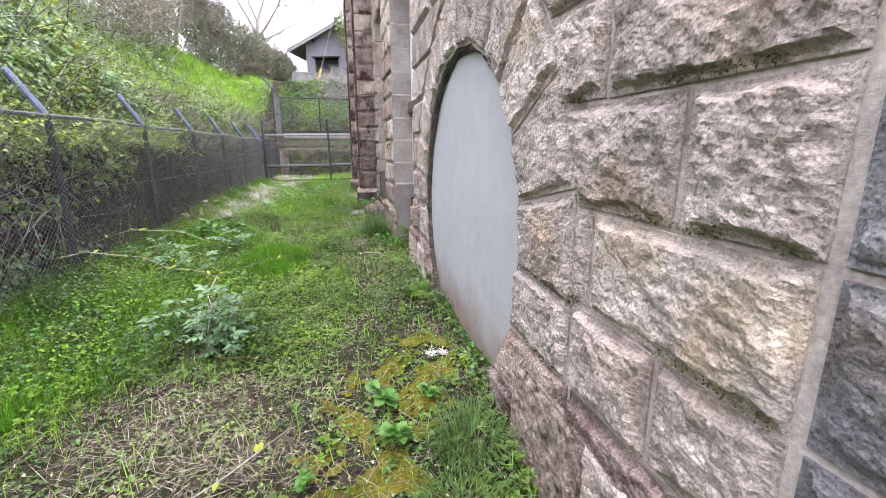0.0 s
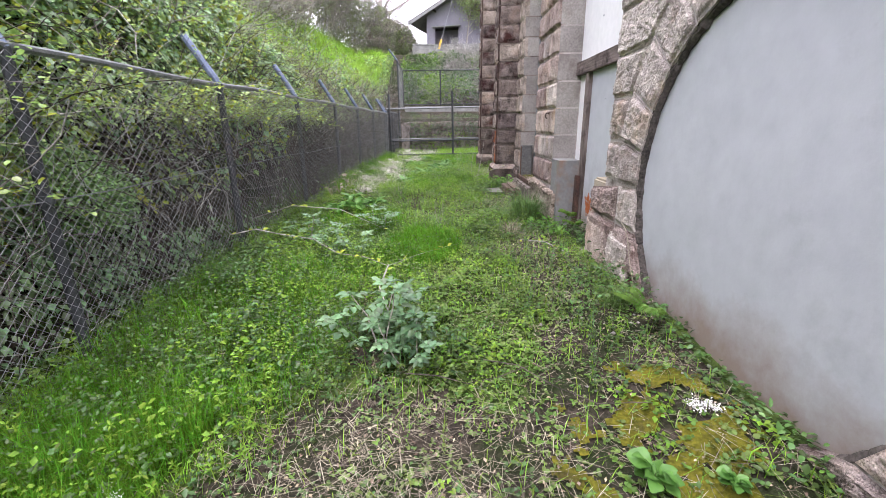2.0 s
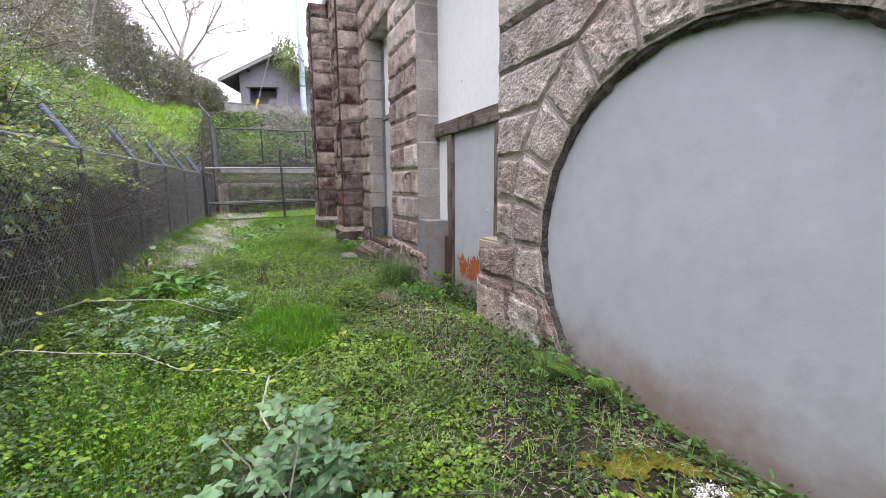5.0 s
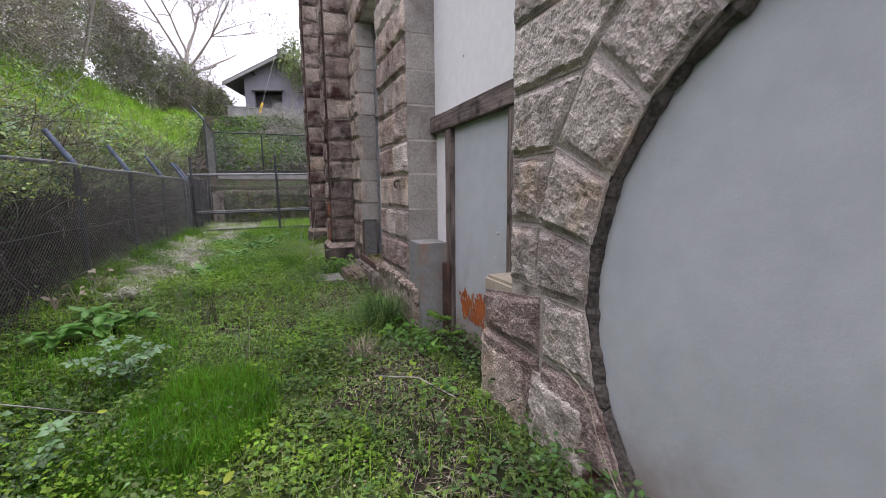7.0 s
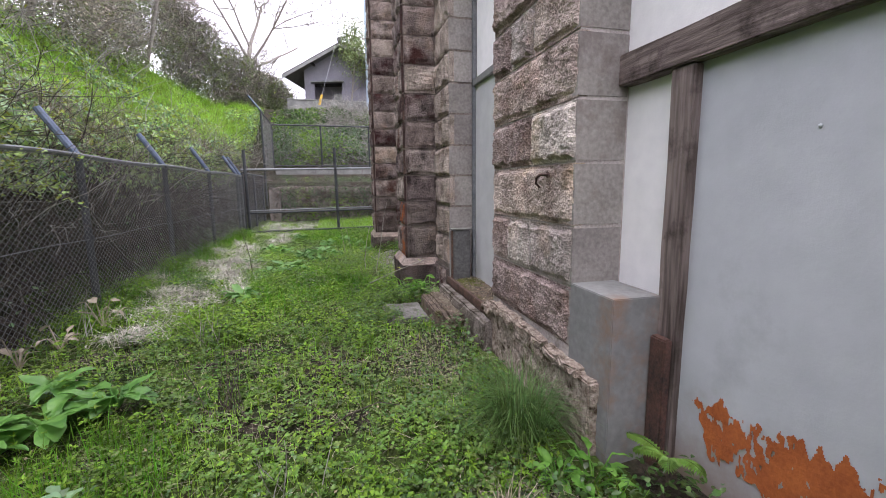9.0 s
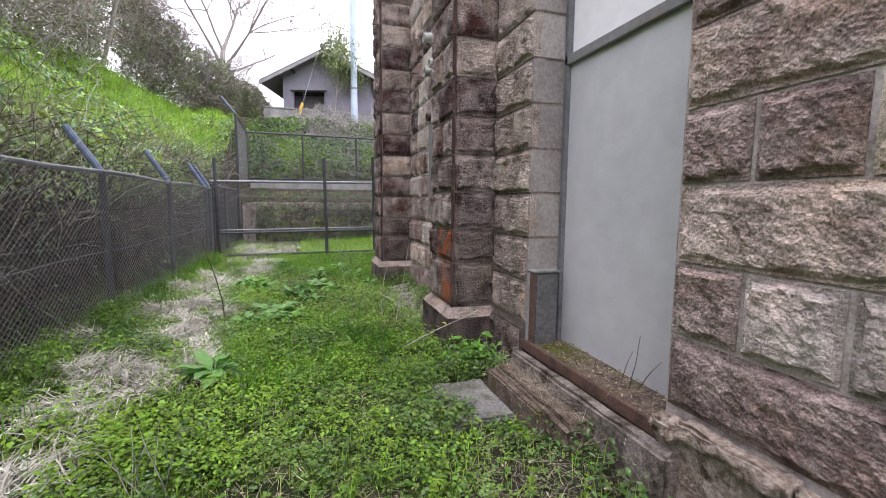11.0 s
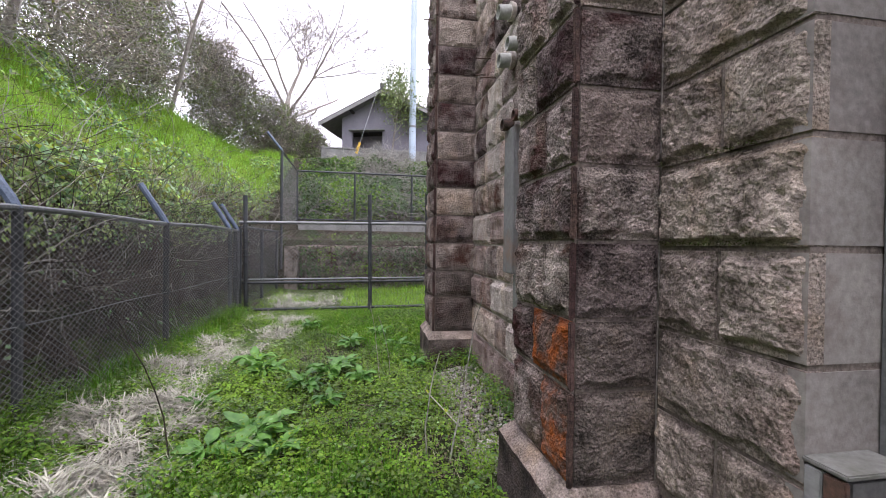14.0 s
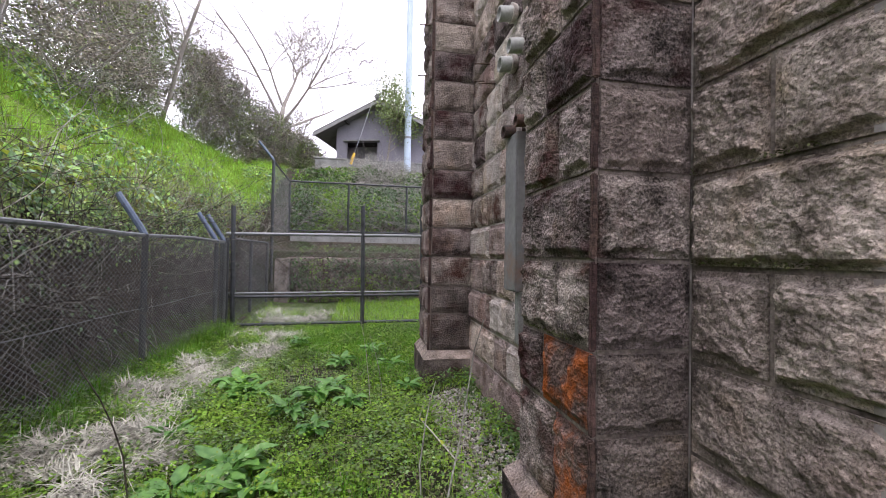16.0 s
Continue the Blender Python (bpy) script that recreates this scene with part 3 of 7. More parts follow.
def disc_panel():
    n, verts, faces = 96, [], []
    rings = [0.0, 0.3, 0.6, 0.9, 1.1, 1.2]
    for r in rings:
        for k in range(n):
            a = 2 * math.pi * k / n
            y, z = CY + r * math.cos(a), CZ + r * math.sin(a)
            verts.append(Vector((0.850 + (noise.noise(Vector((y * 1.4, z * 1.4, 2))) * 0.012), y, z)))
    for i in range(len(rings) - 1):
        for k in range(n):
            q = (k + 1) % n
            faces.append((i * n + k, (i + 1) * n + k, (i + 1) * n + q, i * n + q))
    m = len(verts)
    verts += [Vector((1.0, CY + 1.2 * math.cos(2 * math.pi * k / n), CZ + 1.2 * math.sin(2 * math.pi * k / n))) for k in range(n)]
    base = (len(rings) - 1) * n
    faces += [(base + k, m + k, m + (k + 1) % n, base + (k + 1) % n) for k in range(n)]
    ob = mesh("window_1", verts, faces, PLASTER_SPLASHED, smooth=True)
    tagged(ob, "round window opening blocked with smooth pale grey plaster", "blocked window", kind="structure")
    # ragged mortar bead where the plaster meets the stones; its black stands for shade
    pts, rad = [], []
    for k in range(301):
        a = 2 * math.pi * k / 300
        w = noise.noise(Vector((5 * math.cos(a), 5 * math.sin(a), 0))) + 0.7 * noise.noise(Vector((16 * math.cos(a), 16 * math.sin(a), 2)))
        pts.append((0.836, CY + (CR - 0.010 + 0.012 * w) * math.cos(a), CZ + (CR - 0.010 + 0.012 * w) * math.sin(a)))
        rad.append(0.032 + 0.014 * noise.noise(Vector((22 * math.cos(a), 22 * math.sin(a), 5))))
    v, f = tube(pts, rad, 7)
    mesh("mortar_bead", v, f, surface("gap_shade_mortar", (0.03, 0.027, 0.025), (0.14, 0.12, 0.11), 8, 60, 0.95, 0.5, 60, 0.0), ob, "ragged mortar bead, coloured dark for the shade in the gap")


disc_panel()


def pier(name, y0, y1, materials, dressed, z_low, cuts=(None, None), core=MORTAR, label="rock-faced granite pier between window bays"):
    wall = part(name, block(FACE, 1.25, y0, y1, -0.4, TOP, 0), core)
    tagged(wall, label, "wall", kind="structure")
    place = facing_west(FACE)
    levels = [z for z in COURSES if z >= z_low - 0.01] + [TOP]
    r = random.Random(int(y0 * 100))
    for i, (a, b) in enumerate(zip(levels, levels[1:])):
        run(y0 - (0.016 if dressed else 0), y1, a, b, place, materials, wall, r, (0.30, 0.55) if i % 2 else (0.45, 0.9), cuts=cuts[i % 2], relief=0.06, cell=(0.0095 if 9 < y0 < 9.9 else 0.012 if y0 < 9.9 else 0.025) if b < 3.1 else 0.035)
        if dressed:
            stone([(FACE - 0.018, a), (1.10, a), (1.10, b), (FACE - 0.018, b)], facing_south(y0), DRESSED, wall, smooth_face=True)
    return wall


pier("wall_2", 6.75, 7.95, [GRANITE_MID, GRANITE_MID, GRANITE], True, 0.655, ([], [7.27, 7.62]))
pier("wall_3", 9.31, 9.94, [GRANITE_GREY], True, 0.655, ([9.62], []), MORTAR_BROWN)
pier("wall_4", 9.94, 15.3, [GRANITE_MID, GRANITE, GRANITE_MID, GRANITE_DARK], False, 0.30, (None, None), MORTAR, "rock-faced granite wall between two buttresses")

# wall over the bays and behind them, closing the building
for n_, (a, b) in enumerate(((4.75, 6.75), (7.95, 9.31))):
    lint = part("wall_%d" % (5 + n_), block(FACE, 1.25, a, b, 4.02, TOP, 0), MORTAR)
    tagged(lint, "rock-faced granite wall above a window bay", "wall", kind="structure")
    for i, (z0_, z1_) in enumerate(zip([3.99 + 0.02] + COURSES[12:], COURSES[12:] + [TOP])):
        run(a, b, z0_, z1_, facing_west(FACE), MIDDLE, lint, rng, (0.4, 0.7), relief=0.06, cell=0.05)
shell = part("wall_7", block(1.25, 9.0, -0.4, 16.4, -0.4, TOP, 0), MORTAR)
tagged(shell, "plain body of the stone building behind its facade", "wall", kind="structure")
lid = part("roof", block(0.7, 9.1, 0.2, 15.3, TOP, TOP + 0.25, 0.02), CONCRETE)
tagged(lid, "flat grey roof slab of the stone building", "roof", kind="structure")


# ---- window bay with timbers ----
def timber(name, x0, x1, y0, y1, z0, z1, parent, seed):
    bm = block(x0, x1, y0, y1, z0, z1, 0.006)
    bmesh.ops.subdivide_edges(bm, edges=[e for e in bm.edges if e.calc_length() > 0.3], cuts=9, use_grid_fill=True)
    for v in bm.verts:
        v.co += noise.noise_vector(v.co * 5 + Vector((seed, 0, 0))) * 0.006
    return part(name, bm, TIMBER_FLAT if name == "beam" else TIMBER, parent)


bay = part("window_2", block(1.085, 1.25, 4.75, 6.75, 2.20, 4.02, 0), PLASTER_WHITE)
tagged(bay, "tall window bay blocked with white plaster and grey timbers", "blocked window", kind="structure")
part("lower_panel", block(1.09, 1.25, 5.20, 6.40, -0.3, 2.20, 0), PLASTER_SPLASHED, bay, "pale grey plaster panel with orange rust paint")
part("side_panel", block(1.10, 1.25, 4.75, 5.20, -0.3, 2.20, 0), PLASTER_WHITE, bay)
part("side_panel", block(1.10, 1.25, 6.40, 6.75, -0.3, 2.20, 0), PLASTER_WHITE, bay)
timber("beam", 1.03, 1.12, 4.76, 6.745, 2.07, 2.225, bay, 1)
timber("post", 1.045, 1.12, 5.125, 5.25, 0.85, 2.068, bay, 2)
timber("post", 1.045, 1.12, 6.262, 6.388, 0.05, 2.068, bay, 3)
bm = block(0.995, 1.043, 6.27, 6.367, 0.05, 0.84, 0.008)
part("rusted_stub", bm, RUST, bay, "rusted steel stub post")
for bx, bz, br in ((5.44, 1.196, 0.015), (5.78, 1.74, 0.007), (5.50, 1.0, 0.006), (6.05, 2.62, 0.012)):
    bm = bmesh.new()
    bmesh.ops.create_uvsphere(bm, u_segments=10, v_segments=6, radius=br)
    bmesh.ops.transform(bm, matrix=pose(1.088, bx, bz), verts=bm.verts)
    part("plug", bm, PLASTER, bay, smooth=True)


def paint_patch():
    """A ragged thin coat of orange paint low on the panel."""
    verts, faces, index = [], [], {}
    ys, zs = np.linspace(5.28, 6.24, 230), np.linspace(0.26, 0.86, 140)
    for j in range(139):
        for i in range(229):
            y, z = ys[i], zs[j]
            low = 0.37 + 0.07 * noise.noise(Vector((y * 5, 1, 0))) + 0.05 * noise.noise(Vector((y * 25, 2, 0)))
            high = 0.60 + 0.10 * (6.15 - y) / 0.8 + 0.09 * noise.noise(Vector((y * 14, 7, 0))) + 0.05 * noise.noise(Vector((y * 40, 3, 0)))
            edge = 6.17 - 0.35 * max(0, 0.62 - z) + 0.05 * noise.noise(Vector((z * 16, 5, 0))) - y
            worn = 0.6 * noise.noise(Vector((y * 6, z * 4, 0))) + 0.8 * noise.noise(Vector((y * 30, z * 12, 4))) + 0.7 * noise.noise(Vector((y * 75, z * 30, 9)))
            if low < z < high and edge > 0 and worn > -0.40 + 1.5 * max(0, (z - 0.54) * 3) + 0.8 * max(0, 0.44 - z) * 4 + 0.9 * max(0, 5.45 - y) * 3:
                quad = []
                for a, b in ((i, j), (i + 1, j), (i + 1, j + 1), (i, j + 1)):
                    if (a, b) not in index:
                        index[a, b] = len(verts)
                        verts.append(Vector((1.086, ys[a], zs[b])))
                    quad.append(index[a, b])
                faces.append(quad)
    mesh("paint_patch", verts, faces, PAINT_ORANGE, bay, "flaking orange rust paint")


paint_patch()
sill = part("window_sill", block(0.82, 1.10, 4.752, 5.14, -0.2, 0.965, 0.02), CEMENT_WARM)
tagged(sill, "beige mortar sill stump beside the blocked bay", "window sill", kind="structure")
plinth_one = part("concrete_block", block(0.785, 1.06, 6.37, 6.742, -0.2, 1.025, 0.005), CEMENT)
tagged(plinth_one, "smooth grey cement block at the foot of the pier", "concrete block")
ledge = part("wall_foot", rough_block(0.735, 0.80, 6.45, 7.95, 0.0, 0.575, 9, 0.025, 0.01, 8), LICHEN)
lip_rnd = random.Random(5)
lip_y = 6.56
while lip_y < 7.92:
    lip_end = min(7.95, lip_y + lip_rnd.uniform(0.22, 0.48))
    part("lip_stone", rough_block(0.675 + lip_rnd.uniform(0, 0.05), 0.80, lip_y, lip_end - 0.012, 0.50 + lip_rnd.uniform(0, 0.06), 0.648 - lip_rnd.uniform(0, 0.045), 7, 0.03, 0.014, int(lip_y * 50)), LICHEN, ledge)
    lip_y = lip_end
tagged(ledge, "broken stone footing with black and white lichen", "footing", kind="structure")

# ---- window bay with the low ledge ----
bay_two = part("window_3", block(1.085, 1.25, 7.95, 9.31, -0.3, 2.63, 0), PLASTER_PALE)
tagged(bay_two, "window bay blocked with plain grey plaster", "blocked window", kind="structure")
part("upper_panel", block(1.095, 1.25, 7.95, 9.31, 2.70, 4.02, 0), PLASTER_WHITE, bay_two)
part("transom", block(1.05, 1.12, 7.96, 9.30, 2.63, 2.70, 0.005), CEMENT, bay_two)
part("frame_strip", block(1.05, 1.10, 9.262, 9.302, 0.5, 4.0, 0.004), GALVANISED, bay_two, "grey steel frame strip")
part("frame_strip", block(1.06, 1.10, 7.955, 8.0, 0.5, 4.0, 0.006), CEMENT, bay_two)
step_ = part("window_sill", rough_block(0.79, 1.09, 7.96, 9.30, -0.1, 0.52, 9, 0.018, 0.012, 11), EARTH)
tagged(step_, "low ledge with soil and dry leaves under the bay", "window sill", kind="structure")
strip = part("steel_edging", block(0.755, 0.785, 7.7, 9.35, 0.465, 0.54, 0.004), RUST)
tagged(strip, "rust-brown steel edging along the ledge", "steel edging")
foot = part("edging_base", rough_block(0.66, 0.752, 7.8, 9.30, -0.05, 0.468, 6, 0.02, 0.02, 12), MUDDY)
tagged(foot, "stained concrete footing below the steel edging", "footing", kind="structure")
stub = empty("concrete_block", (0.93, 9.25, 0.5))
part("body", block(-0.13, 0.07, -0.055, 0.05, 0, 0.575, 0.01), CEMENT_DARK, stub)
part("board", block(-0.150, -0.132, -0.06, -0.002, 0.02, 0.57, 0.004), RUST, stub, "rust-stained board")
part("board", block(-0.148, -0.132, 0.002, 0.05, 0.03, 0.57, 0.004), BARGE, stub, "board with flaking pale paint")
part("cap", block(-0.15, 0.085, -0.065, 0.055, 0.577, 0.592, 0.004), CONCRETE, stub)
tagged(stub, "dark cement block with a rust-stained board and thin cap", "concrete block")
ledge_two = part("wall_foot", block(0.752, 0.80, 9.312, 9.94, -0.1, 0.615, 0.012), MORTAR_DARK)
for y0_, y1_, z0_, z1_, mat in ((9.33, 9.66, 0.32, 0.61, GRANITE_DARK), (9.66, 9.93, 0.32, 0.61, GRANITE_DARK), (9.33, 9.93, 0.02, 0.32, GRANITE_BLACK)):
    stone([(y0_, z0_), (y1_, z0_), (y1_, z1_), (y0_, z1_)], facing_west(0.752), mat, ledge_two, relief=0.035, margin=0.01)
tagged(ledge_two, "crumbling stone footing at the foot of the pier", "footing", kind="structure")


# ---- buttresses ----
def buttress(y0, y1, x0, label, seed, rusty=()):
    root = empty("stone_buttress", (x0, y0, 0.3))
    tagged(root, label, "buttress", "buttresses")
    lx, ly = FACE - x0, y1 - y0
    part("core", block(0, lx, 0.0, ly, -0.5, TOP - 0.3, 0.01), MORTAR_BROWN, root)
    r = random.Random(seed)
    levels = [0.66, 1.07, 1.37, 1.70, 2.02, 2.345, 2.67, 3.0, 3.33, 3.66, 3.99, 4.32, 4.65, 4.98, 5.31, 5.64, TOP]

    def south(u, v, h):
        return Vector((u, -h, v))

    def west(u, v, h):
        return Vector((-h, u, v))

    def north(u, v, h):
        return Vector((u, ly + h, v))
    for i, (a, b) in enumerate(zip(levels, levels[1:])):
        a, b = a - 0.3, b - 0.3
        fine = 0.0095 if b < 2.9 and y0 < 11 else 0.03
        part("corner_margin", rough_block(-0.030, -0.003, -0.020, 0.0, a + 0.008, b - 0.008, 3, 0.006, 0.006, seed + i), RED_STAIN, root, "iron-stained margin of the corner")
        # south face: the two lowest courses are the darkest
        stone([(-0.002, a), (lx - 0.005, a), (lx - 0.005, b), (-0.002, b)], south, GRANITE_BLACK if i < 2 else GRANITE_DARK if i < 4 or i % 2 else GRANITE_GREY, root, relief=0.045, margin=0.018, cell=fine)
        cut = ly * (0.62 if i % 2 else 0.42)
        stone([(0.002, a), (cut, a), (cut, b), (0.002, b)], west, GRANITE_RUST if i in rusty else GRANITE_DARK, root, relief=0.06, cell=fine)
        stone([(cut, a), (ly - 0.01, a), (ly - 0.01, b), (cut, b)], west, GRANITE_DARK, root, relief=0.06, cell=fine)
    # base with a sloped top edge
    o, z0, z1, z2 = 0.075, -0.6, 0.28, 0.36
    outer = [(-o, -o), (lx, -o), (lx, ly + o), (-o, ly + o)]
    inner = [(-0.012, -0.012), (lx, -0.012), (lx, ly + 0.012), (-0.012, ly + 0.012)]
    for name, low, high, za, zb, material, label_ in (("base", outer, outer, z0, z1, GRANITE_BLACK, "worn blackish stone base"), ("sloped_top", outer, inner, z1, z2, GRANITE_GREY, "paler sloped top of the base")):
        bm = bmesh.new()
        p = [bm.verts.new((x, y, za)) for x, y in low]
        q = [bm.verts.new((x, y, zb)) for x, y in high]
        for k in range(4):
            bm.faces.new((p[k], p[(k + 1) % 4], q[(k + 1) % 4], q[k]))
        bm.faces.new(q)
        bmesh.ops.subdivide_edges(bm, edges=bm.edges[:], cuts=9, use_grid_fill=True)
        for v in bm.verts:
            v.co += (noise.noise_vector(v.co * 8 + Vector((seed, 0, 0))) + 0.6 * noise.noise_vector(v.co * 22 + Vector((seed, 4, 0)))) * (0.010 if zb < 0.3 else 0.005)
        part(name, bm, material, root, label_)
    return root


buttress(9.94, 10.63, 0.405, "dark weathered granite buttress with orange rust paint", 21, (0, 1))
buttress(13.16, 13.85, 0.325, "dark weathered granite buttress beside the gate", 22)


# ---- pipes on the wall ----
def pipe_stub(y, z, r, length, material, label):
    root = empty("pipe_stub", (FACE - 0.03, y, z))
    bm = bmesh.new()
    n = 20
    rings = []
    for rad, h in ((r, 0.0), (r, length), (r * 0.82, length), (r * 0.82, 0.02)):
        rings.append([bm.verts.new((-h, rad * math.cos(2 * math.pi * k / n), rad * math.sin(2 * math.pi * k / n) - 0.12 * h)) for k in range(n)])
    for p, q in zip(rings, rings[1:]):
        for k in range(n):
            bm.faces.new((p[k], p[(k + 1) % n], q[(k + 1) % n], q[k]))
    bm.faces.new(rings[-1])
    part("pipe", bm, material, root, smooth=True)
    bm = bmesh.new()
    bmesh.ops.create_cone(bm, cap_ends=True, segments=18, radius1=r * 1.35, radius2=r * 1.2, depth=0.04, matrix=pose(-0.03, 0, 0, 0, 90, 0))
    part("collar", bm, MORTAR, root, "mortar collar")
    tagged(root, label, "pipe", "pipe stubs on the wall")


for y, z, r, ln in ((11.78, 3.68, 0.06, 0.15), (11.53, 3.30, 0.055, 0.15), (11.78, 3.27, 0.06, 0.14)):
    pipe_stub(y, z, r, ln, PVC, "open grey plastic pipe stub in the stone wall")
for y, z, r, ln in ((11.42, 2.70, 0.045, 0.13), (11.66, 2.69, 0.05, 0.14)):
    pipe_stub(y, z, r, ln, RUST, "open rusted pipe stub in the stone wall")
duct = part("cable_duct", block(0.68, 0.77, 11.49, 11.74, 1.45, 2.64, 0.01), CEMENT)
part("lower_strip", block(0.715, 0.77, 11.50, 11.58, 1.06, 1.447, 0.006), CONCRETE, duct)
tagged(duct, "flat grey vertical duct strip on the stone wall", "duct")


# ---- fences ----
def wire_net(p0, p1, z0a, z1a, z0b, z1b, pitch=0.068, r=0.0016):
    """Crossing slanted wires in the upright plane from p0 to p1."""
    p0, p1 = Vector(p0), Vector(p1)
    length = (p1 - p0).length
    along = (p1 - p0) / length
    side = Vector((-along.y, along.x))
    verts, faces = [], []
    height = max(z1a - z0a, z1b - z0b)

    def at(s, h):
        f = s / length
        low, high = z0a + (z0b - z0a) * f, z1a + (z1b - z1a) * f
        q = p0 + along * s
        return Vector((q.x, q.y, low + (high - low) * h / height))
    for direction in (1, -1):
        s = -height
        while s < length + height:
            a, b = s, s + direction * height
            h0, h1 = 0.0, height
            lo, hi = (a, b) if direction > 0 else (b, a)
            # clip to the panel
            if hi > 0 and lo < length:
                def h_at(q):
                    return (q - a) / (b - a) * height
                s0, s1 = max(lo, 0), min(hi, length)
                if s1 - s0 > 0.02:
                    u, v = at(s0, h_at(s0)), at(s1, h_at(s1))
                    up = Vector((0, 0, r))
                    out = Vector((side.x, side.y, 0)) * r
                    off = out * direction * 0.8
                    k = len(verts)
                    for q in (u, v):
                        verts += [q + up + off, q - up * 0.6 + out + off, q - up * 0.6 - out + off]
                    faces += [(k, k + 1, k + 4, k + 3), (k + 1, k + 2, k + 5, k + 4), (k + 2, k, k + 3, k + 5)]
            s += pitch
    return verts, faces


def rod(name, a, b, r, material, parent, label="", sides=10):
    v, f = tube([a, b], r, sides)
    return mesh(name, v, f, material, parent, label, smooth=False)


def fence_x(y):
    return -2.93 + 0.018 * (y - 5)


def side_fence():
    root = empty("chain_link_fence", (0, 0, 0))
    tagged(root, "dark chain-link fence with slanted blue-grey post arms", "fence")
    posts = [-1.0, 1.15, 3.25, 5.35, 7.5, 9.62, 11.65, 13.72, 15.90, 16.28]
    for y in posts:
        x = fence_x(y)
        z = float(yard(x, y)) - 0.2
        top = 1.90
        v, f = tube([(x, y, z), (x, y, top - 0.01)], 0.032, 10)
        p = mesh("post", v, f, STEEL, root)
        v, f = tube([(x, y, top - 0.03), (x - 0.04, y, top + 0.05), (x - 0.27, y - 0.02, top + 0.43)], [0.034, 0.036, 0.034], 8)
        mesh("arm", v, f, STEEL_BLUE, p, "slanted blue-grey arm")
        v, f = tube([(x, y, 1.06), (x, y, 1.11)], 0.043, 10)
        mesh("clamp", v, f, STEEL, p)
    y0, y1 = -1.0, 16.3
    v, f = tube([(fence_x(y), y, 1.885 + 0.012 * math.sin(y * 2.2)) for y in np.arange(y0, y1 + 0.3, 0.53)], 0.024, 8)
    mesh("top_rail", v, f, RAIL_STEEL, root, "blue-grey steel top rail")
    v, f = tube([(fence_x(y) + 0.02, y, 1.08 + 0.01 * math.sin(y * 3)) for y in np.arange(y0, y1 + 0.3, 0.53)], 0.004, 5)
    mesh("tension_wire", v, f, GALVANISED, root)
    v, f = wire_net((fence_x(y0) + 0.035, y0), (fence_x(y1) + 0.035, y1), -0.1, 1.87, 0.5, 1.87)
    net = mesh("wire_mesh", v, f, WIRE, root)
    tagged(net, kind="stuff")


side_fence()


def end_gate():
    root = empty("chain_link_gate", (0, 0, 0))
    tagged(root, "grey steel gate fence with three rails and wire mesh", "gate")
    y = 16.45
    for x, top in ((-2.62, 2.52), (-0.40, 2.60), (0.70, 2.66)):
        rod("post", (x, y, 0.25), (x - 0.03, y, top), 0.038, STEEL, root)
    for z, r, m in ((0.47, 0.026, STEEL), (0.96, 0.026, STEEL), (1.02, 0.016, GALVANISED), (2.06, 0.028, GALVANISED)):
        rod("rail", (-2.75, y, z - 0.03), (1.25, y, z + 0.02), r, m, root)
    for x in (-2.78, -2.70):
        rod("stay", (x, y - 0.12, 0.4), (x, y - 0.12, 1.95), 0.03, STEEL, root)
    v, f = wire_net((-2.75, y + 0.03), (0.74, y + 0.03), 0.46, 2.04, 0.48, 2.07, r=0.0016)
    tagged(mesh("wire_mesh", v, f, WIRE, root), kind="stuff")


end_gate()


def upper_fence():
    root = empty("upper_chain_link_fence", (0, 0, 0))
    tagged(root, "tall old chain-link fence on the retaining wall", "fence")
    a, b, c = (-2.62, 19.5), (-2.68, 22.2), (6.0, 22.4)
    for (x, y), z0, top in ((a, 1.0, 4.0), (b, 2.0, 3.96), ((-0.9, 22.25), 2.2, 3.97), ((0.95, 22.3), 2.2, 3.97), ((3.0, 22.3), 2.2, 3.97), (c, 2.2, 3.97)):
        rod("post", (x, y, z0), (x, y, top), 0.035, STEEL, root)
    rod("arm", (a[0], a[1], 4.0), (a[0] - 0.33, a[1] - 0.1, 4.42), 0.03, STEEL_BLUE, root)
    rod("rail", (*a, 3.98), (*b, 3.94), 0.025, STEEL, root)
    rod("rail", (*b, 3.94), (*c, 3.96), 0.028, STEEL, root)
    rod("rail", (*b, 2.42), (*c, 2.42), 0.02, STEEL, root)
    v, f = wire_net(a, b, 2.2, 3.95, 2.3, 3.93, r=0.0014)
    w, g = wire_net(b, c, 2.35, 3.93, 2.35, 3.95, r=0.0016)
    tagged(mesh("wire_mesh", v + w, f + [tuple(i + len(v) for i in q) for q in g], WIRE, root), kind="stuff")
    low = empty("low_side_fence", (0, 0, 0))
    tagged(low, "dark chain-link fence running on behind the gate", "fence")
    for y in (17.9, 19.4):
        rod("post", (-2.70, y, 0.3), (-2.70, y, 1.98), 0.032, STEEL, low)
    rod("rail", (-2.70, 16.5, 1.95), (-2.70, 19.5, 1.95), 0.024, STEEL, low)
    v, f = wire_net((-2.68, 16.5), (-2.68, 19.5), 0.45, 1.95, 0.6, 1.95, r=0.0017)
    tagged(mesh("wire_mesh", v, f, STEEL, low), kind="stuff")


upper_fence()

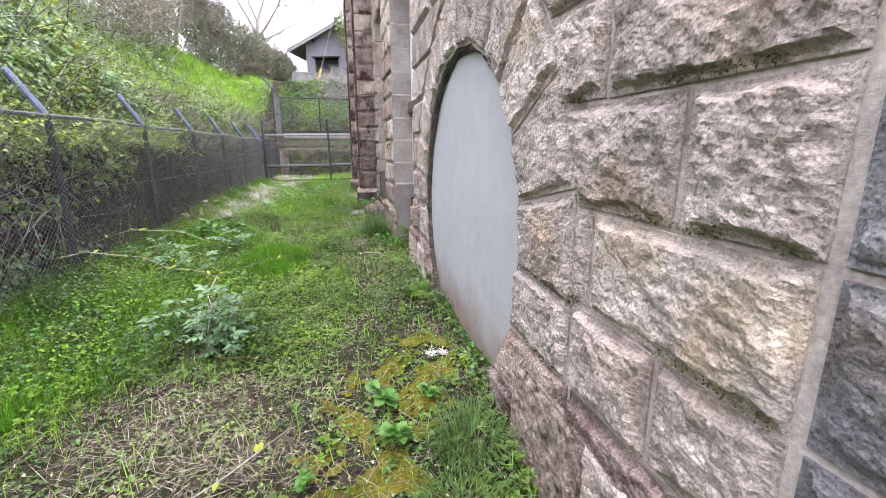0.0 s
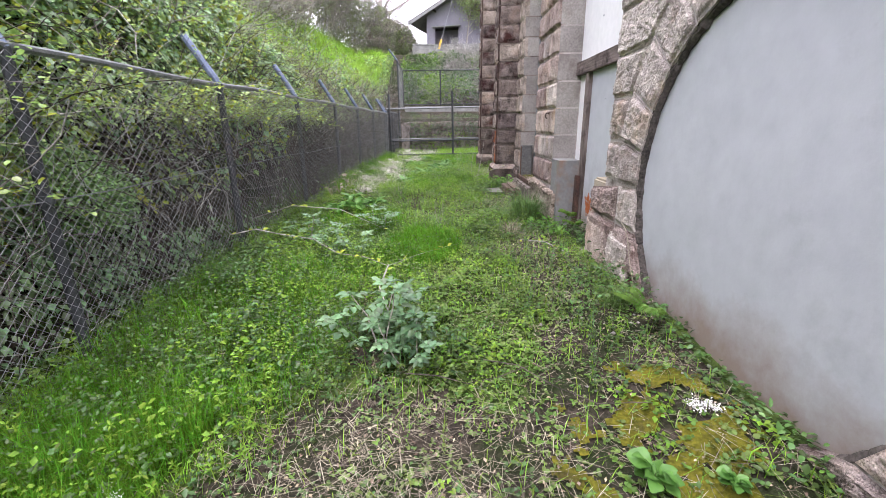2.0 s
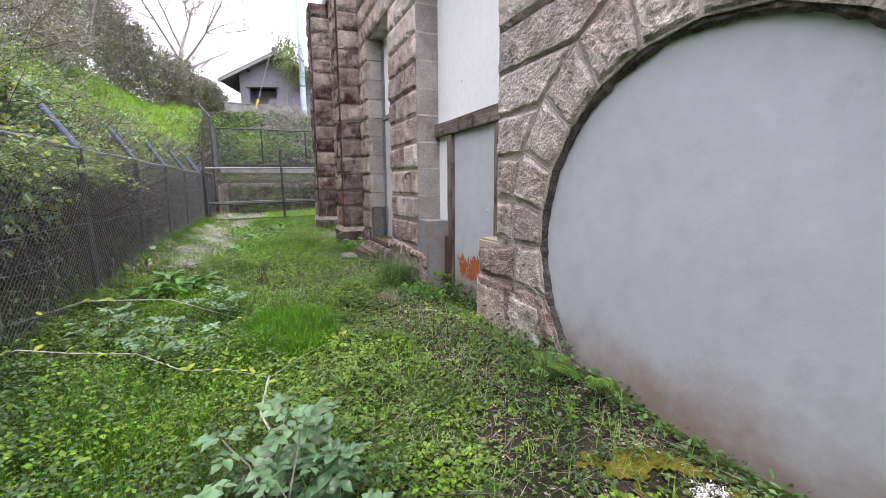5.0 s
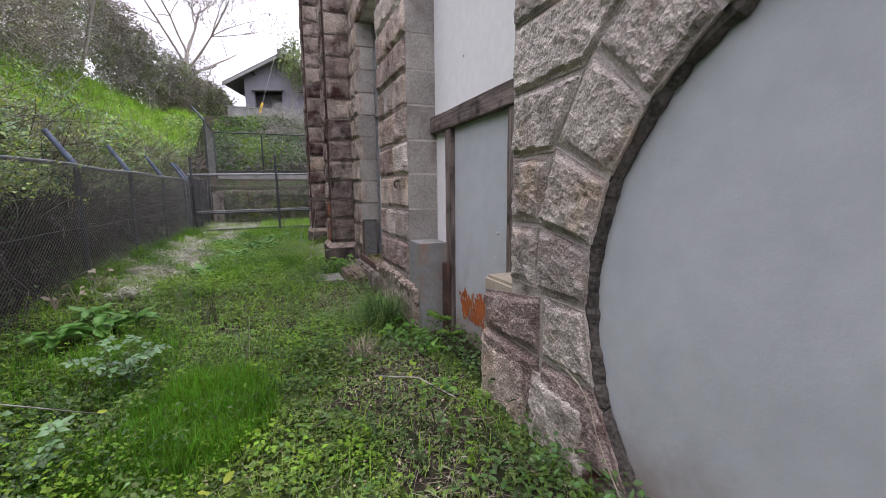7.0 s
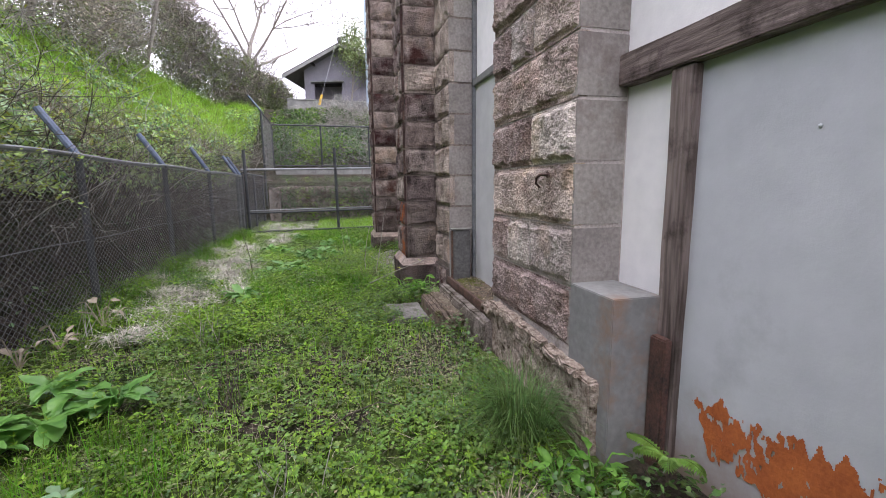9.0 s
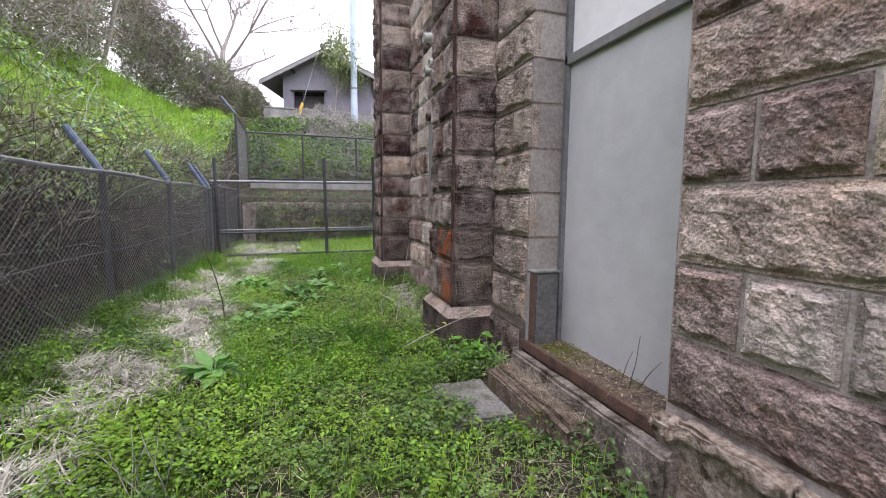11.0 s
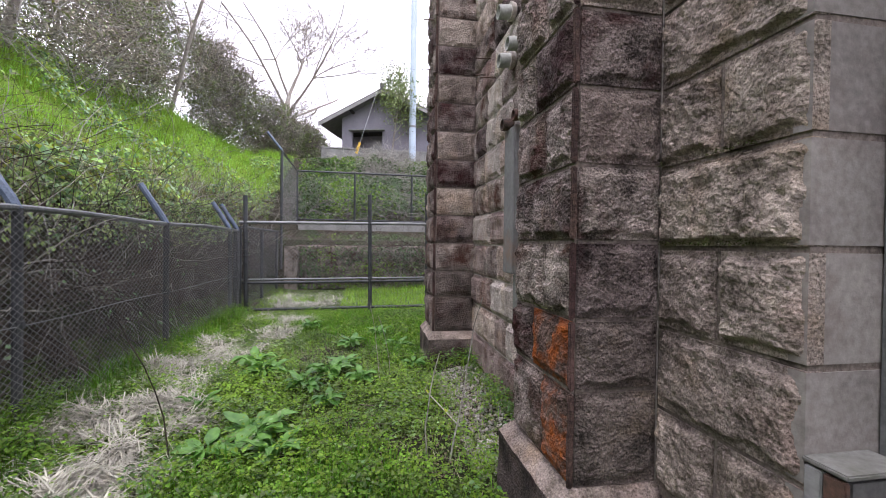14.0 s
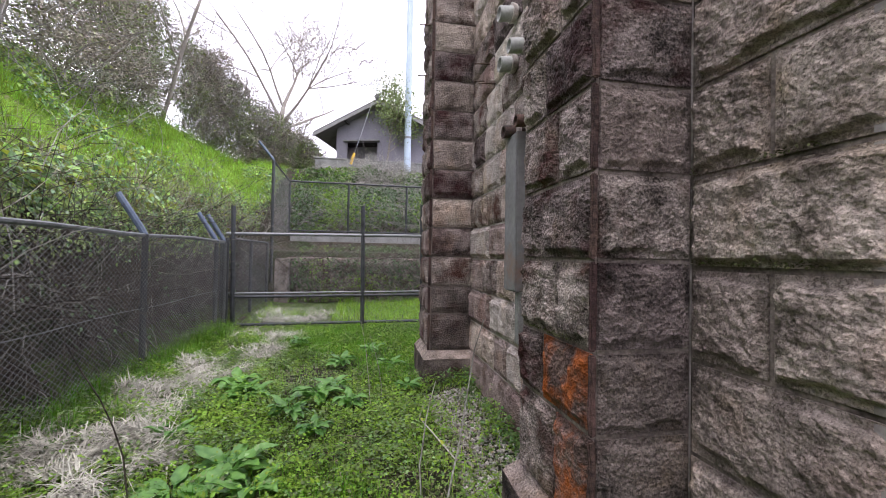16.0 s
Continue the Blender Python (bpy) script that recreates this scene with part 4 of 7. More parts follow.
# ---- beyond the gate ----
back_wall = part("wall_8", rough_block(-2.35, 7.0, 20.0, 20.45, 0.2, 1.60, 8, 0.06, 0.03, 31), GRANITE_DARK)
tagged(back_wall, "dark overgrown stone retaining wall beyond the gate", "retaining wall", kind="structure")
pillar = part("concrete_post", rough_block(-2.56, -2.24, 19.55, 19.95, 0.2, 1.58, 4, 0.01, 0.02, 32), MUDDY)
tagged(pillar, "square stained concrete gatepost beyond the gate", "post")
kerb = part("kerb", block(-2.6, 7.0, 21.95, 22.15, 1.5, 2.32, 0.015), CONCRETE)
tagged(kerb, "grey concrete kerb under the upper fence", "kerb", kind="structure")
slab_two = part("paving_slab", rough_block(0.0, 0.41, 8.72, 9.30, 0.0, 0.262, 6, 0.012, 0.015, 34), SLAB)
tagged(slab_two, "grey concrete slab sunk into the weeds", "paving slab")
slab_three = part("kerb_stone", rough_block(0.43, 0.49, 8.50, 9.22, 0.0, 0.37, 6, 0.010, 0.012, 35), EARTH)
tagged(slab_three, "worn concrete kerb stone beside a strip of earth", "kerb stone")
strip_earth = part("earth_strip", rough_block(0.50, 0.665, 8.30, 9.28, 0.0, 0.385, 9, 0.03, 0.03, 36), EARTH)
tagged(strip_earth, "raised strip of dry reddish earth with straw", "earth", kind="structure")


# ---- the house on the hill ----
def house():
    root = empty("house", (0.30, 29.2, 5.4))
    tagged(root, "small dark mauve house with a grey tiled gable roof", "house")
    w, d, a, pitch, reach, front = 2.20, 7.0, 3.66, 0.485, 3.16, -0.62
    e = a - pitch * w - 0.10

    def wall(name, pts, depth0, depth1, material, label=""):
        bm = bmesh.new()
        f = [bm.verts.new((x, depth0, z)) for x, z in pts]
        g = [bm.verts.new((x, depth1, z)) for x, z in pts]
        bm.faces.new(f)
        bm.faces.new(g[::-1])
        for k in range(len(pts)):
            q = (k + 1) % len(pts)
            bm.faces.new((f[q], f[k], g[k], g[q]))
        return part(name, bm, material, root, label)
    # front gable wall round a wide opening and a small one
    o0, o1, oz, p0, p1, pz = -1.67, -0.15, 1.80, 1.55, 2.20, 0.75
    wall("wall", [(-w, -1), (o0, -1), (o0, oz), (-w, oz)], 0, 0.15, HOUSE_WALL)
    wall("wall", [(o1, -1), (p0, -1), (p0, oz), (o1, oz)], 0, 0.15, HOUSE_WALL)
    wall("wall", [(p0, pz), (p1, pz), (p1, oz), (p0, oz)], 0.002, 0.15, HOUSE_WALL)
    wall("wall", [(p1, -1), (w, -1), (w, oz), (p1, oz)], 0.001, 0.15, HOUSE_WALL)
    wall("gable", [(-w, oz), (w, oz), (w, e), (0, a - 0.10), (-w, e)], 0.003, 0.15, HOUSE_WALL)
    for x in (-w, w - 0.15):
        part("wall", block(x, x + 0.15, 0.15, d, -1, e, 0), HOUSE_WALL, root)
    part("wall", block(-w, w, d, d + 0.15, -1, e, 0), HOUSE_WALL, root)
    part("inner_wall", block(-w + 0.2, w - 0.2, 1.2, 1.3, -1, e, 0), HOUSE_WALL, root)
    part("ceiling_board", block(-w + 0.2, w - 0.2, 0.16, 1.2, 1.86, 1.92, 0), HOUSE_DARK, root)
    part("canopy", block(o0 - 0.12, o1 + 0.15, -0.30, -0.002, oz - 0.01, oz + 0.05, 0.01), CONCRETE, root, "thin pale canopy board over the opening")
    part("door", block(-0.62, -0.11, 0.05, 0.12, -0.6, 1.2, 0.01), CONCRETE, root, "pale grey panel in the opening")
    # roof slopes with rows of tiles, pale bargeboards and a dark soffit
    for s in (-1, 1):
        bm = bmesh.new()
        p = [bm.verts.new(q) for q in ((0, front, a - 0.08), (s * reach, front, a - pitch * reach - 0.08), (s * reach, d + 0.6, a - pitch * reach - 0.08), (0, d + 0.6, a - 0.08))]
        q = [bm.verts.new((v.co.x, v.co.y, v.co.z + 0.08)) for v in p]
        bm.faces.new(p), bm.faces.new(q[::-1])
        for k in range(4):
            bm.faces.new((p[k], q[k], q[(k + 1) % 4], p[(k + 1) % 4]))
        slope = part("roof_slope", bm, HOUSE_ROOF, root)
        for k in range(24):
            y = front + 0.04 + k * 0.34
            v, f = tube([(0, y, a + 0.01), (s * reach, y, a - pitch * reach + 0.01)], 0.05, 6)
            mesh("tile_row", v, f, HOUSE_ROOF, slope)
        bm = bmesh.new()
        ring = [(0.01 * s, a - 0.20), (s * reach, a - pitch * reach - 0.20), (s * reach, a - pitch * reach - 0.03), (0.01 * s, a - 0.03)]
        f0, f1 = [bm.verts.new((x, front - 0.04, z)) for x, z in ring], [bm.verts.new((x, front - 0.002, z)) for x, z in ring]
        bm.faces.new(f0), bm.faces.new(f1[::-1])
        for k in range(4):
            bm.faces.new((f0[k], f1[k], f1[(k + 1) % 4], f0[(k + 1) % 4]))
        part("bargeboard", bm, BARGE, root, "weathered pale grey bargeboard")
        part("purlin", block(s * 1.6 - 0.05, s * 1.6 + 0.05, front, -0.001, a - pitch * 1.6 - 0.22, a - pitch * 1.6 - 0.13, 0), HOUSE_DARK, root)
    v, f = tube([(0, front - 0.08, a + 0.06), (0, d + 0.6, a + 0.06)], 0.10, 8)
    mesh("ridge", v, f, HOUSE_ROOF, root)
    part("ridge_end", block(-0.10, 0.10, front - 0.13, front - 0.01, a - 0.02, a + 0.22, 0.03), HOUSE_ROOF, root)
    root.rotation_euler = (0, 0, radians(-17))


house()
parapet = part("wall_9", block(-2.6, 8.0, 28.1, 28.3, 5.0, 5.98, 0.02), CONCRETE)
tagged(parapet, "low grey concrete block wall before the house", "wall", kind="structure")
for n_ in range(7):
    part("coping", block(-2.62 + n_ * 1.5, -2.62 + n_ * 1.5 + 1.48, 28.07, 28.33, 5.984, 6.05, 0.01), CONCRETE, parapet)
pole = empty("utility_pole", (1.52, 28.0, 5.2))
v, f = tube([(0, 0, -0.5), (0, 0, 5), (0, 0, 12)], [0.165, 0.15, 0.13], 16)
mesh("pole", v, f, POLE_PAINT, pole, smooth=False)
v, f = tube([(0, 0, 1.9), (0, 0, 2.0)], 0.17, 16)
mesh("band", v, f, GALVANISED, pole)
v, f = tube([(-2.55, -0.4, 0.5), (-0.1, 0, 8.5)], 0.012, 5)
wire_ = mesh("guy_wire", v, f, GALVANISED, pole)
v, f = tube([(-2.55, -0.4, 0.5), (-2.40, -0.378, 1.0)], 0.06, 8)
mesh("guard", v, f, YELLOW, wire_, "yellow plastic guard")
tagged(pole, "pale blue utility pole with a yellow wire guard", "utility pole")


# ---- small ironwork on the walls ----
def iron_hook(at, label):
    root = empty("iron_hook", at)
    pts = [(0.05, -0.10, 0.02), (-0.012, -0.09, 0.02), (-0.02, -0.02, 0.022), (-0.022, 0.025, 0.005), (-0.02, 0.035, -0.03), (0.0, 0.02, -0.055)]
    v, f = tube(pts, [0.008, 0.009, 0.009, 0.009, 0.008, 0.006], 7)
    mesh("rod", v, f, RUST, root, smooth=True)
    bm = bmesh.new()
    bmesh.ops.create_cone(bm, cap_ends=True, segments=10, radius1=0.02, radius2=0.014, depth=0.012, matrix=pose(-0.006, -0.09, 0.02, 0, 90, 0))
    part("washer", bm, RUST, root)
    tagged(root, label, "hook")


iron_hook((0.765, 7.07, 1.60), "bent rusted iron hook in a stone joint")


def iron_pin(at, length, droop):
    root = empty("iron_pin", at)
    v, f = tube([(0.06, 0, 0), (-length * 0.5, 0.004, -droop * 0.3), (-length, 0.006, -droop)], [0.007, 0.007, 0.005], 6)
    mesh("shaft", v, f, RUST, root)
    bm = bmesh.new()
    bmesh.ops.create_cone(bm, cap_ends=True, segments=8, radius1=0.011, radius2=0.009, depth=0.012, matrix=pose(-length, 0.006, -droop, 0, 90, 0))
    part("head", bm, RUST, root)
    tagged(root, "short rusted iron pin sticking out of the wall", "iron pin", "iron pins in the wall")


for y, z, ln in ((12.58, 3.63, 0.13), (12.37, 3.35, 0.14), (12.68, 3.50, 0.10)):
    iron_pin((FACE - 0.03, y, z), ln, 0.01)
for y, z in ((13.33, 4.37), (13.45, 3.83)):
    iron_pin((0.30, y, z), 0.12, 0.005)

# ---- vegetation ----
rs = np.random.RandomState(11)
CLOVER = leafy("clover_leaf", (0.034, 0.08, 0.012), (0.16, 0.285, 0.045), 0.13, 0.45, 0.24, 0.35)
CLOVER_PALE = leafy("pale_ground_leaf", (0.066, 0.108, 0.022), (0.20, 0.29, 0.07), 0.11, 0.5, 0.24, 0.3)
WEED = leafy("weed_leaf", (0.075, 0.16, 0.014), (0.27, 0.44, 0.05), 0.13, 0.45, 0.35)
WEED_DARK = leafy("dark_weed_leaf", (0.022, 0.056, 0.013), (0.11, 0.195, 0.05), 0.24, 0.38, 0.24, 0.4)
WEED_GREY = leafy("grey_green_weed_leaf", (0.08, 0.135, 0.05), (0.23, 0.32, 0.12), 0.25, 0.5, 0.25)
GRASS = leafy("fresh_grass", (0.12, 0.24, 0.015), (0.32, 0.53, 0.06), 0.2, 0.5, 0.45)
SLOPE_GRASS = leafy("hillside_grass", (0.165, 0.31, 0.035), (0.43, 0.64, 0.11), 0.2, 0.5, 0.5)
LAWN = leafy("lush_grass", (0.05, 0.145, 0.008), (0.18, 0.38, 0.03), 0.22, 0.5, 0.5)
GRASS_DARK = leafy("dark_grass", (0.06, 0.12, 0.035), (0.19, 0.29, 0.09), 0.2)
SHRUB = leafy("young_shrub_leaf", (0.07, 0.14, 0.062), (0.185, 0.30, 0.14), 0.16, 0.38, 0.22, 0.5)
STRAW = leafy("dry_straw", (0.15, 0.125, 0.095), (0.43, 0.375, 0.30), 0.3, 0.8, 0.15)
BLEACHED = leafy("bleached_grass", (0.24, 0.228, 0.19), (0.62, 0.60, 0.52), 0.2, 0.8, 0.15)
VINE = surface("dead_vine", (0.02, 0.017, 0.015), (0.135, 0.112, 0.097), 9, 60, 0.9, 0, 40, 0.3, island=True)
TWIG = surface("grey_twig", (0.145, 0.135, 0.12), (0.44, 0.42, 0.385), 5, 40, 0.9, 0, 40, 0.25, island=True)
IVY = leafy("ivy_leaf", (0.055, 0.125, 0.05), (0.24, 0.37, 0.155), 0.25, 0.32, 0.35, 0.8)
BRAMBLE = leafy("bramble_leaf", (0.13, 0.21, 0.04), (0.42, 0.57, 0.14), 0.32, 0.36, 0.40, 0.5)
YOUNG_BRAMBLE = leafy("young_bramble_leaf", (0.19, 0.31, 0.065), (0.47, 0.63, 0.20), 0.15, 0.32, 0.45, 0.8)
OLIVE = leafy("olive_shrub_leaf", (0.11, 0.15, 0.06), (0.38, 0.45, 0.20), 0.25, 0.5, 0.15)
GREY_LEAF = leafy("grey_budding_leaf", (0.19, 0.165, 0.13), (0.48, 0.43, 0.365), 0.25, 0.6, 0.12)
SPRING = leafy("spring_leaf", (0.22, 0.28, 0.03), (0.42, 0.46, 0.07), 0.15)
ELDER = leafy("blue_green_leaf", (0.13, 0.24, 0.11), (0.36, 0.52, 0.26), 0.12, 0.32, 0.3, 0.8)
DOCK = leafy("broad_leaf", (0.05, 0.14, 0.028), (0.165, 0.33, 0.07), 0.2, 0.42, 0.3, 0.4)
FERN = leafy("fern_leaf", (0.07, 0.15, 0.025), (0.20, 0.34, 0.07), 0.12)
MOSS = surface("yellow_moss", (0.05, 0.056, 0.006), (0.225, 0.205, 0.022), 5, 50, 1.0, 1.0, 110, 0.0, (0.09, 0.07, 0.025), 4.0, 0.58, depth=0.02)
JOINT_MOSS = leafy("dark_joint_moss", (0.03, 0.035, 0.012), (0.10, 0.105, 0.04), 0.2, 0.9, 0.0)
WHITE = surface("white_fluff", (0.70, 0.70, 0.68), (0.85, 0.85, 0.83), 20, 80, 0.9, 0.3, 90, 0.05)


def np_mesh(name, verts, faces, material, parent=None, label=""):
    me = bpy.data.meshes.new(name)
    k = faces.shape[1]
    me.vertices.add(len(verts))
    me.vertices.foreach_set("co", np.ascontiguousarray(verts, np.float32).ravel())
    me.loops.add(faces.size)
    me.loops.foreach_set("vertex_index", np.ascontiguousarray(faces, np.int32).ravel())
    me.polygons.add(len(faces))
    me.polygons.foreach_set("loop_start", np.arange(0, faces.size, k, dtype=np.int32))
    me.materials.append(material)
    me.update(calc_edges=True)
    ob = new(name, me)
    if parent:
        ob.parent = parent
    if label:
        ob["label"] = label
    return ob


RHOMB = (np.array([(0, 0, 0), (0.48, 0.42, 0.10), (1, 0, -0.04), (0.48, -0.42, 0.10)]), np.array([(0, 2, 1), (0, 3, 2)]))
OVAL = (np.array([(0, 0, 0), (0.25, 0.36, 0.07), (0.62, 0.40, 0.05), (1, 0, -0.12), (0.62, -0.40, 0.05), (0.25, -0.36, 0.07), (0.35, 0, 0), (0.7, 0, -0.03)]),
        np.array([(0, 6, 1), (6, 7, 2), (6, 2, 1), (7, 3, 2), (0, 5, 6), (6, 5, 4), (6, 4, 7), (7, 4, 3)]))

ROUND = (np.array([(0, 0, 0), (0.3, 0.46, 0.09), (0.8, 0.40, 0.05), (1, 0, -0.10), (0.8, -0.40, 0.05), (0.3, -0.46, 0.09)]), np.array([(0, 2, 1), (0, 3, 2), (0, 4, 3), (0, 5, 4)]))


def leaf_arrays(pos, heading, tilt, roll, length, width, shape=RHOMB):
    """Leaves at pos that point along heading (radians), raised by tilt."""
    n = len(pos)
    ch, sh, ct, st = np.cos(heading), np.sin(heading), np.cos(tilt), np.sin(tilt)
    d = np.stack([ch * ct, sh * ct, st], -1)
    s0 = np.stack([-sh, ch, np.zeros(n)], -1)
    u0 = np.cross(d, s0)
    cr, sr = np.cos(roll)[:, None], np.sin(roll)[:, None]
    s, u = s0 * cr + u0 * sr, u0 * cr - s0 * sr
    tpl, fc = shape
    length, width = np.broadcast_to(length, n), np.broadcast_to(width, n)
    v = (pos[:, None, :] + d[:, None, :] * (tpl[None, :, 0:1] * length[:, None, None])
         + s[:, None, :] * (tpl[None, :, 1:2] * width[:, None, None]) + u[:, None, :] * (tpl[None, :, 2:3] * length[:, None, None]))
    f = fc[None] + (np.arange(n) * len(tpl))[:, None, None]
    return v.reshape(-1, 3), f.reshape(-1, 3)


def blade_arrays(pos, heading, lean, length, width, droop):
    n = len(pos)
    d = np.stack([np.cos(heading), np.sin(heading), np.zeros(n)], -1)
    s = np.stack([-np.sin(heading), np.cos(heading), np.zeros(n)], -1) * (np.broadcast_to(width, n) / 2)[:, None]
    length, lean, droop = (np.broadcast_to(q, n)[:, None] for q in (length, lean, droop))
    up = np.array([0, 0, 1.0])
    mid = pos + d * np.sin(lean) * length * 0.55 + up * np.cos(lean) * length * 0.55
    far = lean + droop
    tip = mid + d * np.sin(far) * length * 0.45 + up * np.cos(far) * length * 0.45
    v = np.stack([pos - s, pos + s, mid - s * 0.8, mid + s * 0.8, tip], 1)
    f = np.array([(0, 1, 3), (0, 3, 2), (2, 3, 4)])[None] + (np.arange(n) * 5)[:, None, None]
    return v.reshape(-1, 3), f.reshape(-1, 3)


def strand_arrays(points, radii):
    """Three-sided tubes through points of shape (n, k, 3), radii of (n, k)."""
    n, k, _ = points.shape
    a = np.gradient(points, axis=1)
    a /= np.linalg.norm(a, axis=2, keepdims=True) + 1e-9
    ref = np.array([0.37, 0.61, 0.70])
    s = np.cross(a, ref)
    s /= np.linalg.norm(s, axis=2, keepdims=True) + 1e-9
    t = np.cross(a, s)
    rings = [points + (s * math.cos(w) + t * math.sin(w)) * radii[..., None] for w in (0, 2.094, 4.189)]
    v = np.stack(rings, 2)
    base = (np.arange(n) * k * 3)[:, None, None] + (np.arange(k - 1) * 3)[None, :, None]
    j = np.array([0, 1, 2])[None, None]
    q = (j + 1) % 3
    f = np.stack([base + j, base + q, base + 3 + q, base + 3 + j], -1)
    return v.reshape(-1, 3), f.reshape(-1, 4)


def joined(pieces):
    vs, fs, at = [], [], 0
    for v, f in pieces:
        vs.append(v), fs.append(f + at)
        at += len(v)
    return np.concatenate(vs), np.concatenate(fs)


def wander(start, direction, length, k, wild, gravity=0.0):
    """Crooked paths: (n, k, 3)."""
    n = len(start)
    d = direction / (np.linalg.norm(direction, axis=1, keepdims=True) + 1e-9)
    pts = [start]
    for _ in range(k - 1):
        d = d + rs.normal(0, wild, (n, 3)) + np.array([0, 0, -gravity])
        d /= np.linalg.norm(d, axis=1, keepdims=True) + 1e-9
        pts.append(pts[-1] + d * (length / (k - 1))[:, None])
    return np.stack(pts, 1)


def on_ground(x, y, lift=0.0):
    return np.stack([x, y, terrain(x, y) + lift], -1)


HEAPS = [(-2.2, 8.9, 0.22, 0.35), (-2.25, 9.6, 0.40, 0.45), (-2.25, 10.4, 0.46, 0.50), (-2.25, 11.3, 0.48, 0.52), (-2.25, 12.1, 0.42, 0.48), (-2.2, 12.9, 0.40, 0.45), (-2.05, 13.8, 0.36, 0.42),
         (-1.9, 14.6, 0.40, 0.45), (-1.8, 15.5, 0.45, 0.5), (-1.7, 17.6, 0.8, 0.8), (-1.85, 10.2, 0.34, 0.34), (-1.88, 11.0, 0.32, 0.34), (-2.0, 11.75, 0.36, 0.34), (-2.6, 10.9, 0.26, 0.5)]
DOCKS = [(-0.80, 12.7, 1.0, 40), (-1.2, 11.4, 1.1, 130), (-1.45, 11.2, 0.9, 200), (-0.05, 13.7, 0.8, 20), (-1.52, 9.8, 1.0, 300), (-1.62, 13.1, 1.0, 80), (-1.0, 11.1, 0.8, 15),
         (-0.70, 13.0, 0.8, 150), (-0.65, 13.9, 0.8, 250), (-2.05, 7.35, 1.5, 60), (-1.80, 7.55, 1.25, 10), (-0.3, 14.5, 0.75, 170), (-1.3, 15.0, 0.7, 99), (-1.45, 12.7, 0.9, 210),
         (-2.25, 7.1, 1.2, 35), (-0.75, 11.9, 0.6, 66), (-2.2, 7.7, 1.1, 140), (-1.0, 12.3, 0.8, 320), (-0.5, 12.5, 0.7, 75), (0.05, 12.9, 0.6, 190), (-1.75, 12.0, 0.7, 20)]


def covered(x, y):
    """Where dry heaps or broad-leaved plants hide the low growth."""
    c = 0 * x
    for cx, cy, rx, ry in HEAPS:
        c = np.maximum(c, np.clip(blob(x, y, cx, cy, rx, ry) * 1.6, 0, 0.9) * (value_noise(x, y, 0.34, 68) > 0.45))
    for cx, cy, k, _ in DOCKS:
        c = np.maximum(c, np.clip(blob(x, y, cx, cy, 0.16 * k, 0.16 * k) * 2, 0, 0.9))
    return c


def overgrown(x, y):
    """Where tall grass by the fence crowds out the low leaves."""
    return np.clip(1.4 * blob(x, y, -2.15, 3.4, 0.9, 1.6) * (0.4 + value_noise(x, y, 0.4, 73)), 0, 0.8)


def free_ground(x, y):
    """True where plants of the yard may root."""
    ok = (x > fence_x(y) - 0.1) & ((x < 0.74) | ((y > 2.0) & (y < 4.0) & (x < 0.83)) | ((y > 5.12) & (y < 6.22) & (x < 1.05))) & (y < 16.4)
    ok &= ~((x > 0.27) & (y > 9.84) & (y < 10.72)) & ~((x > 0.2) & (y > 13.06) & (y < 13.95))
    ok &= ~((x > 0.62) & (y > 6.3) & (y < 9.95))
    ok &= ~((x > 0.0) & (x < 0.72) & (y > 8.3) & (y < 9.3) & (value_noise(x, y, 0.4, 77) < 0.66))
    ok &= y > -0.5 - 1.1 * value_noise(x, y, 0.8, 45)
    return ok


def lush(x, y):
    return np.clip(0.25 + 0.55 * value_noise(x, y, 0.8, 52) + 0.5 * blob(x, y, -2.0, 4.3, 1.1, 2.2) + 0.35 * np.clip((y - 6) / 5, 0, 1) - 0.8 * bare(x, y), 0.05, 1.2)


def scatter(n, x0, x1, y0, y1):
    x, y = rs.uniform(x0, x1, n), rs.uniform(y0, y1, n)
    k = free_ground(x, y)
    return x[k], y[k]


def keep(mask, *arrays):
    return [a[mask] for a in arrays]


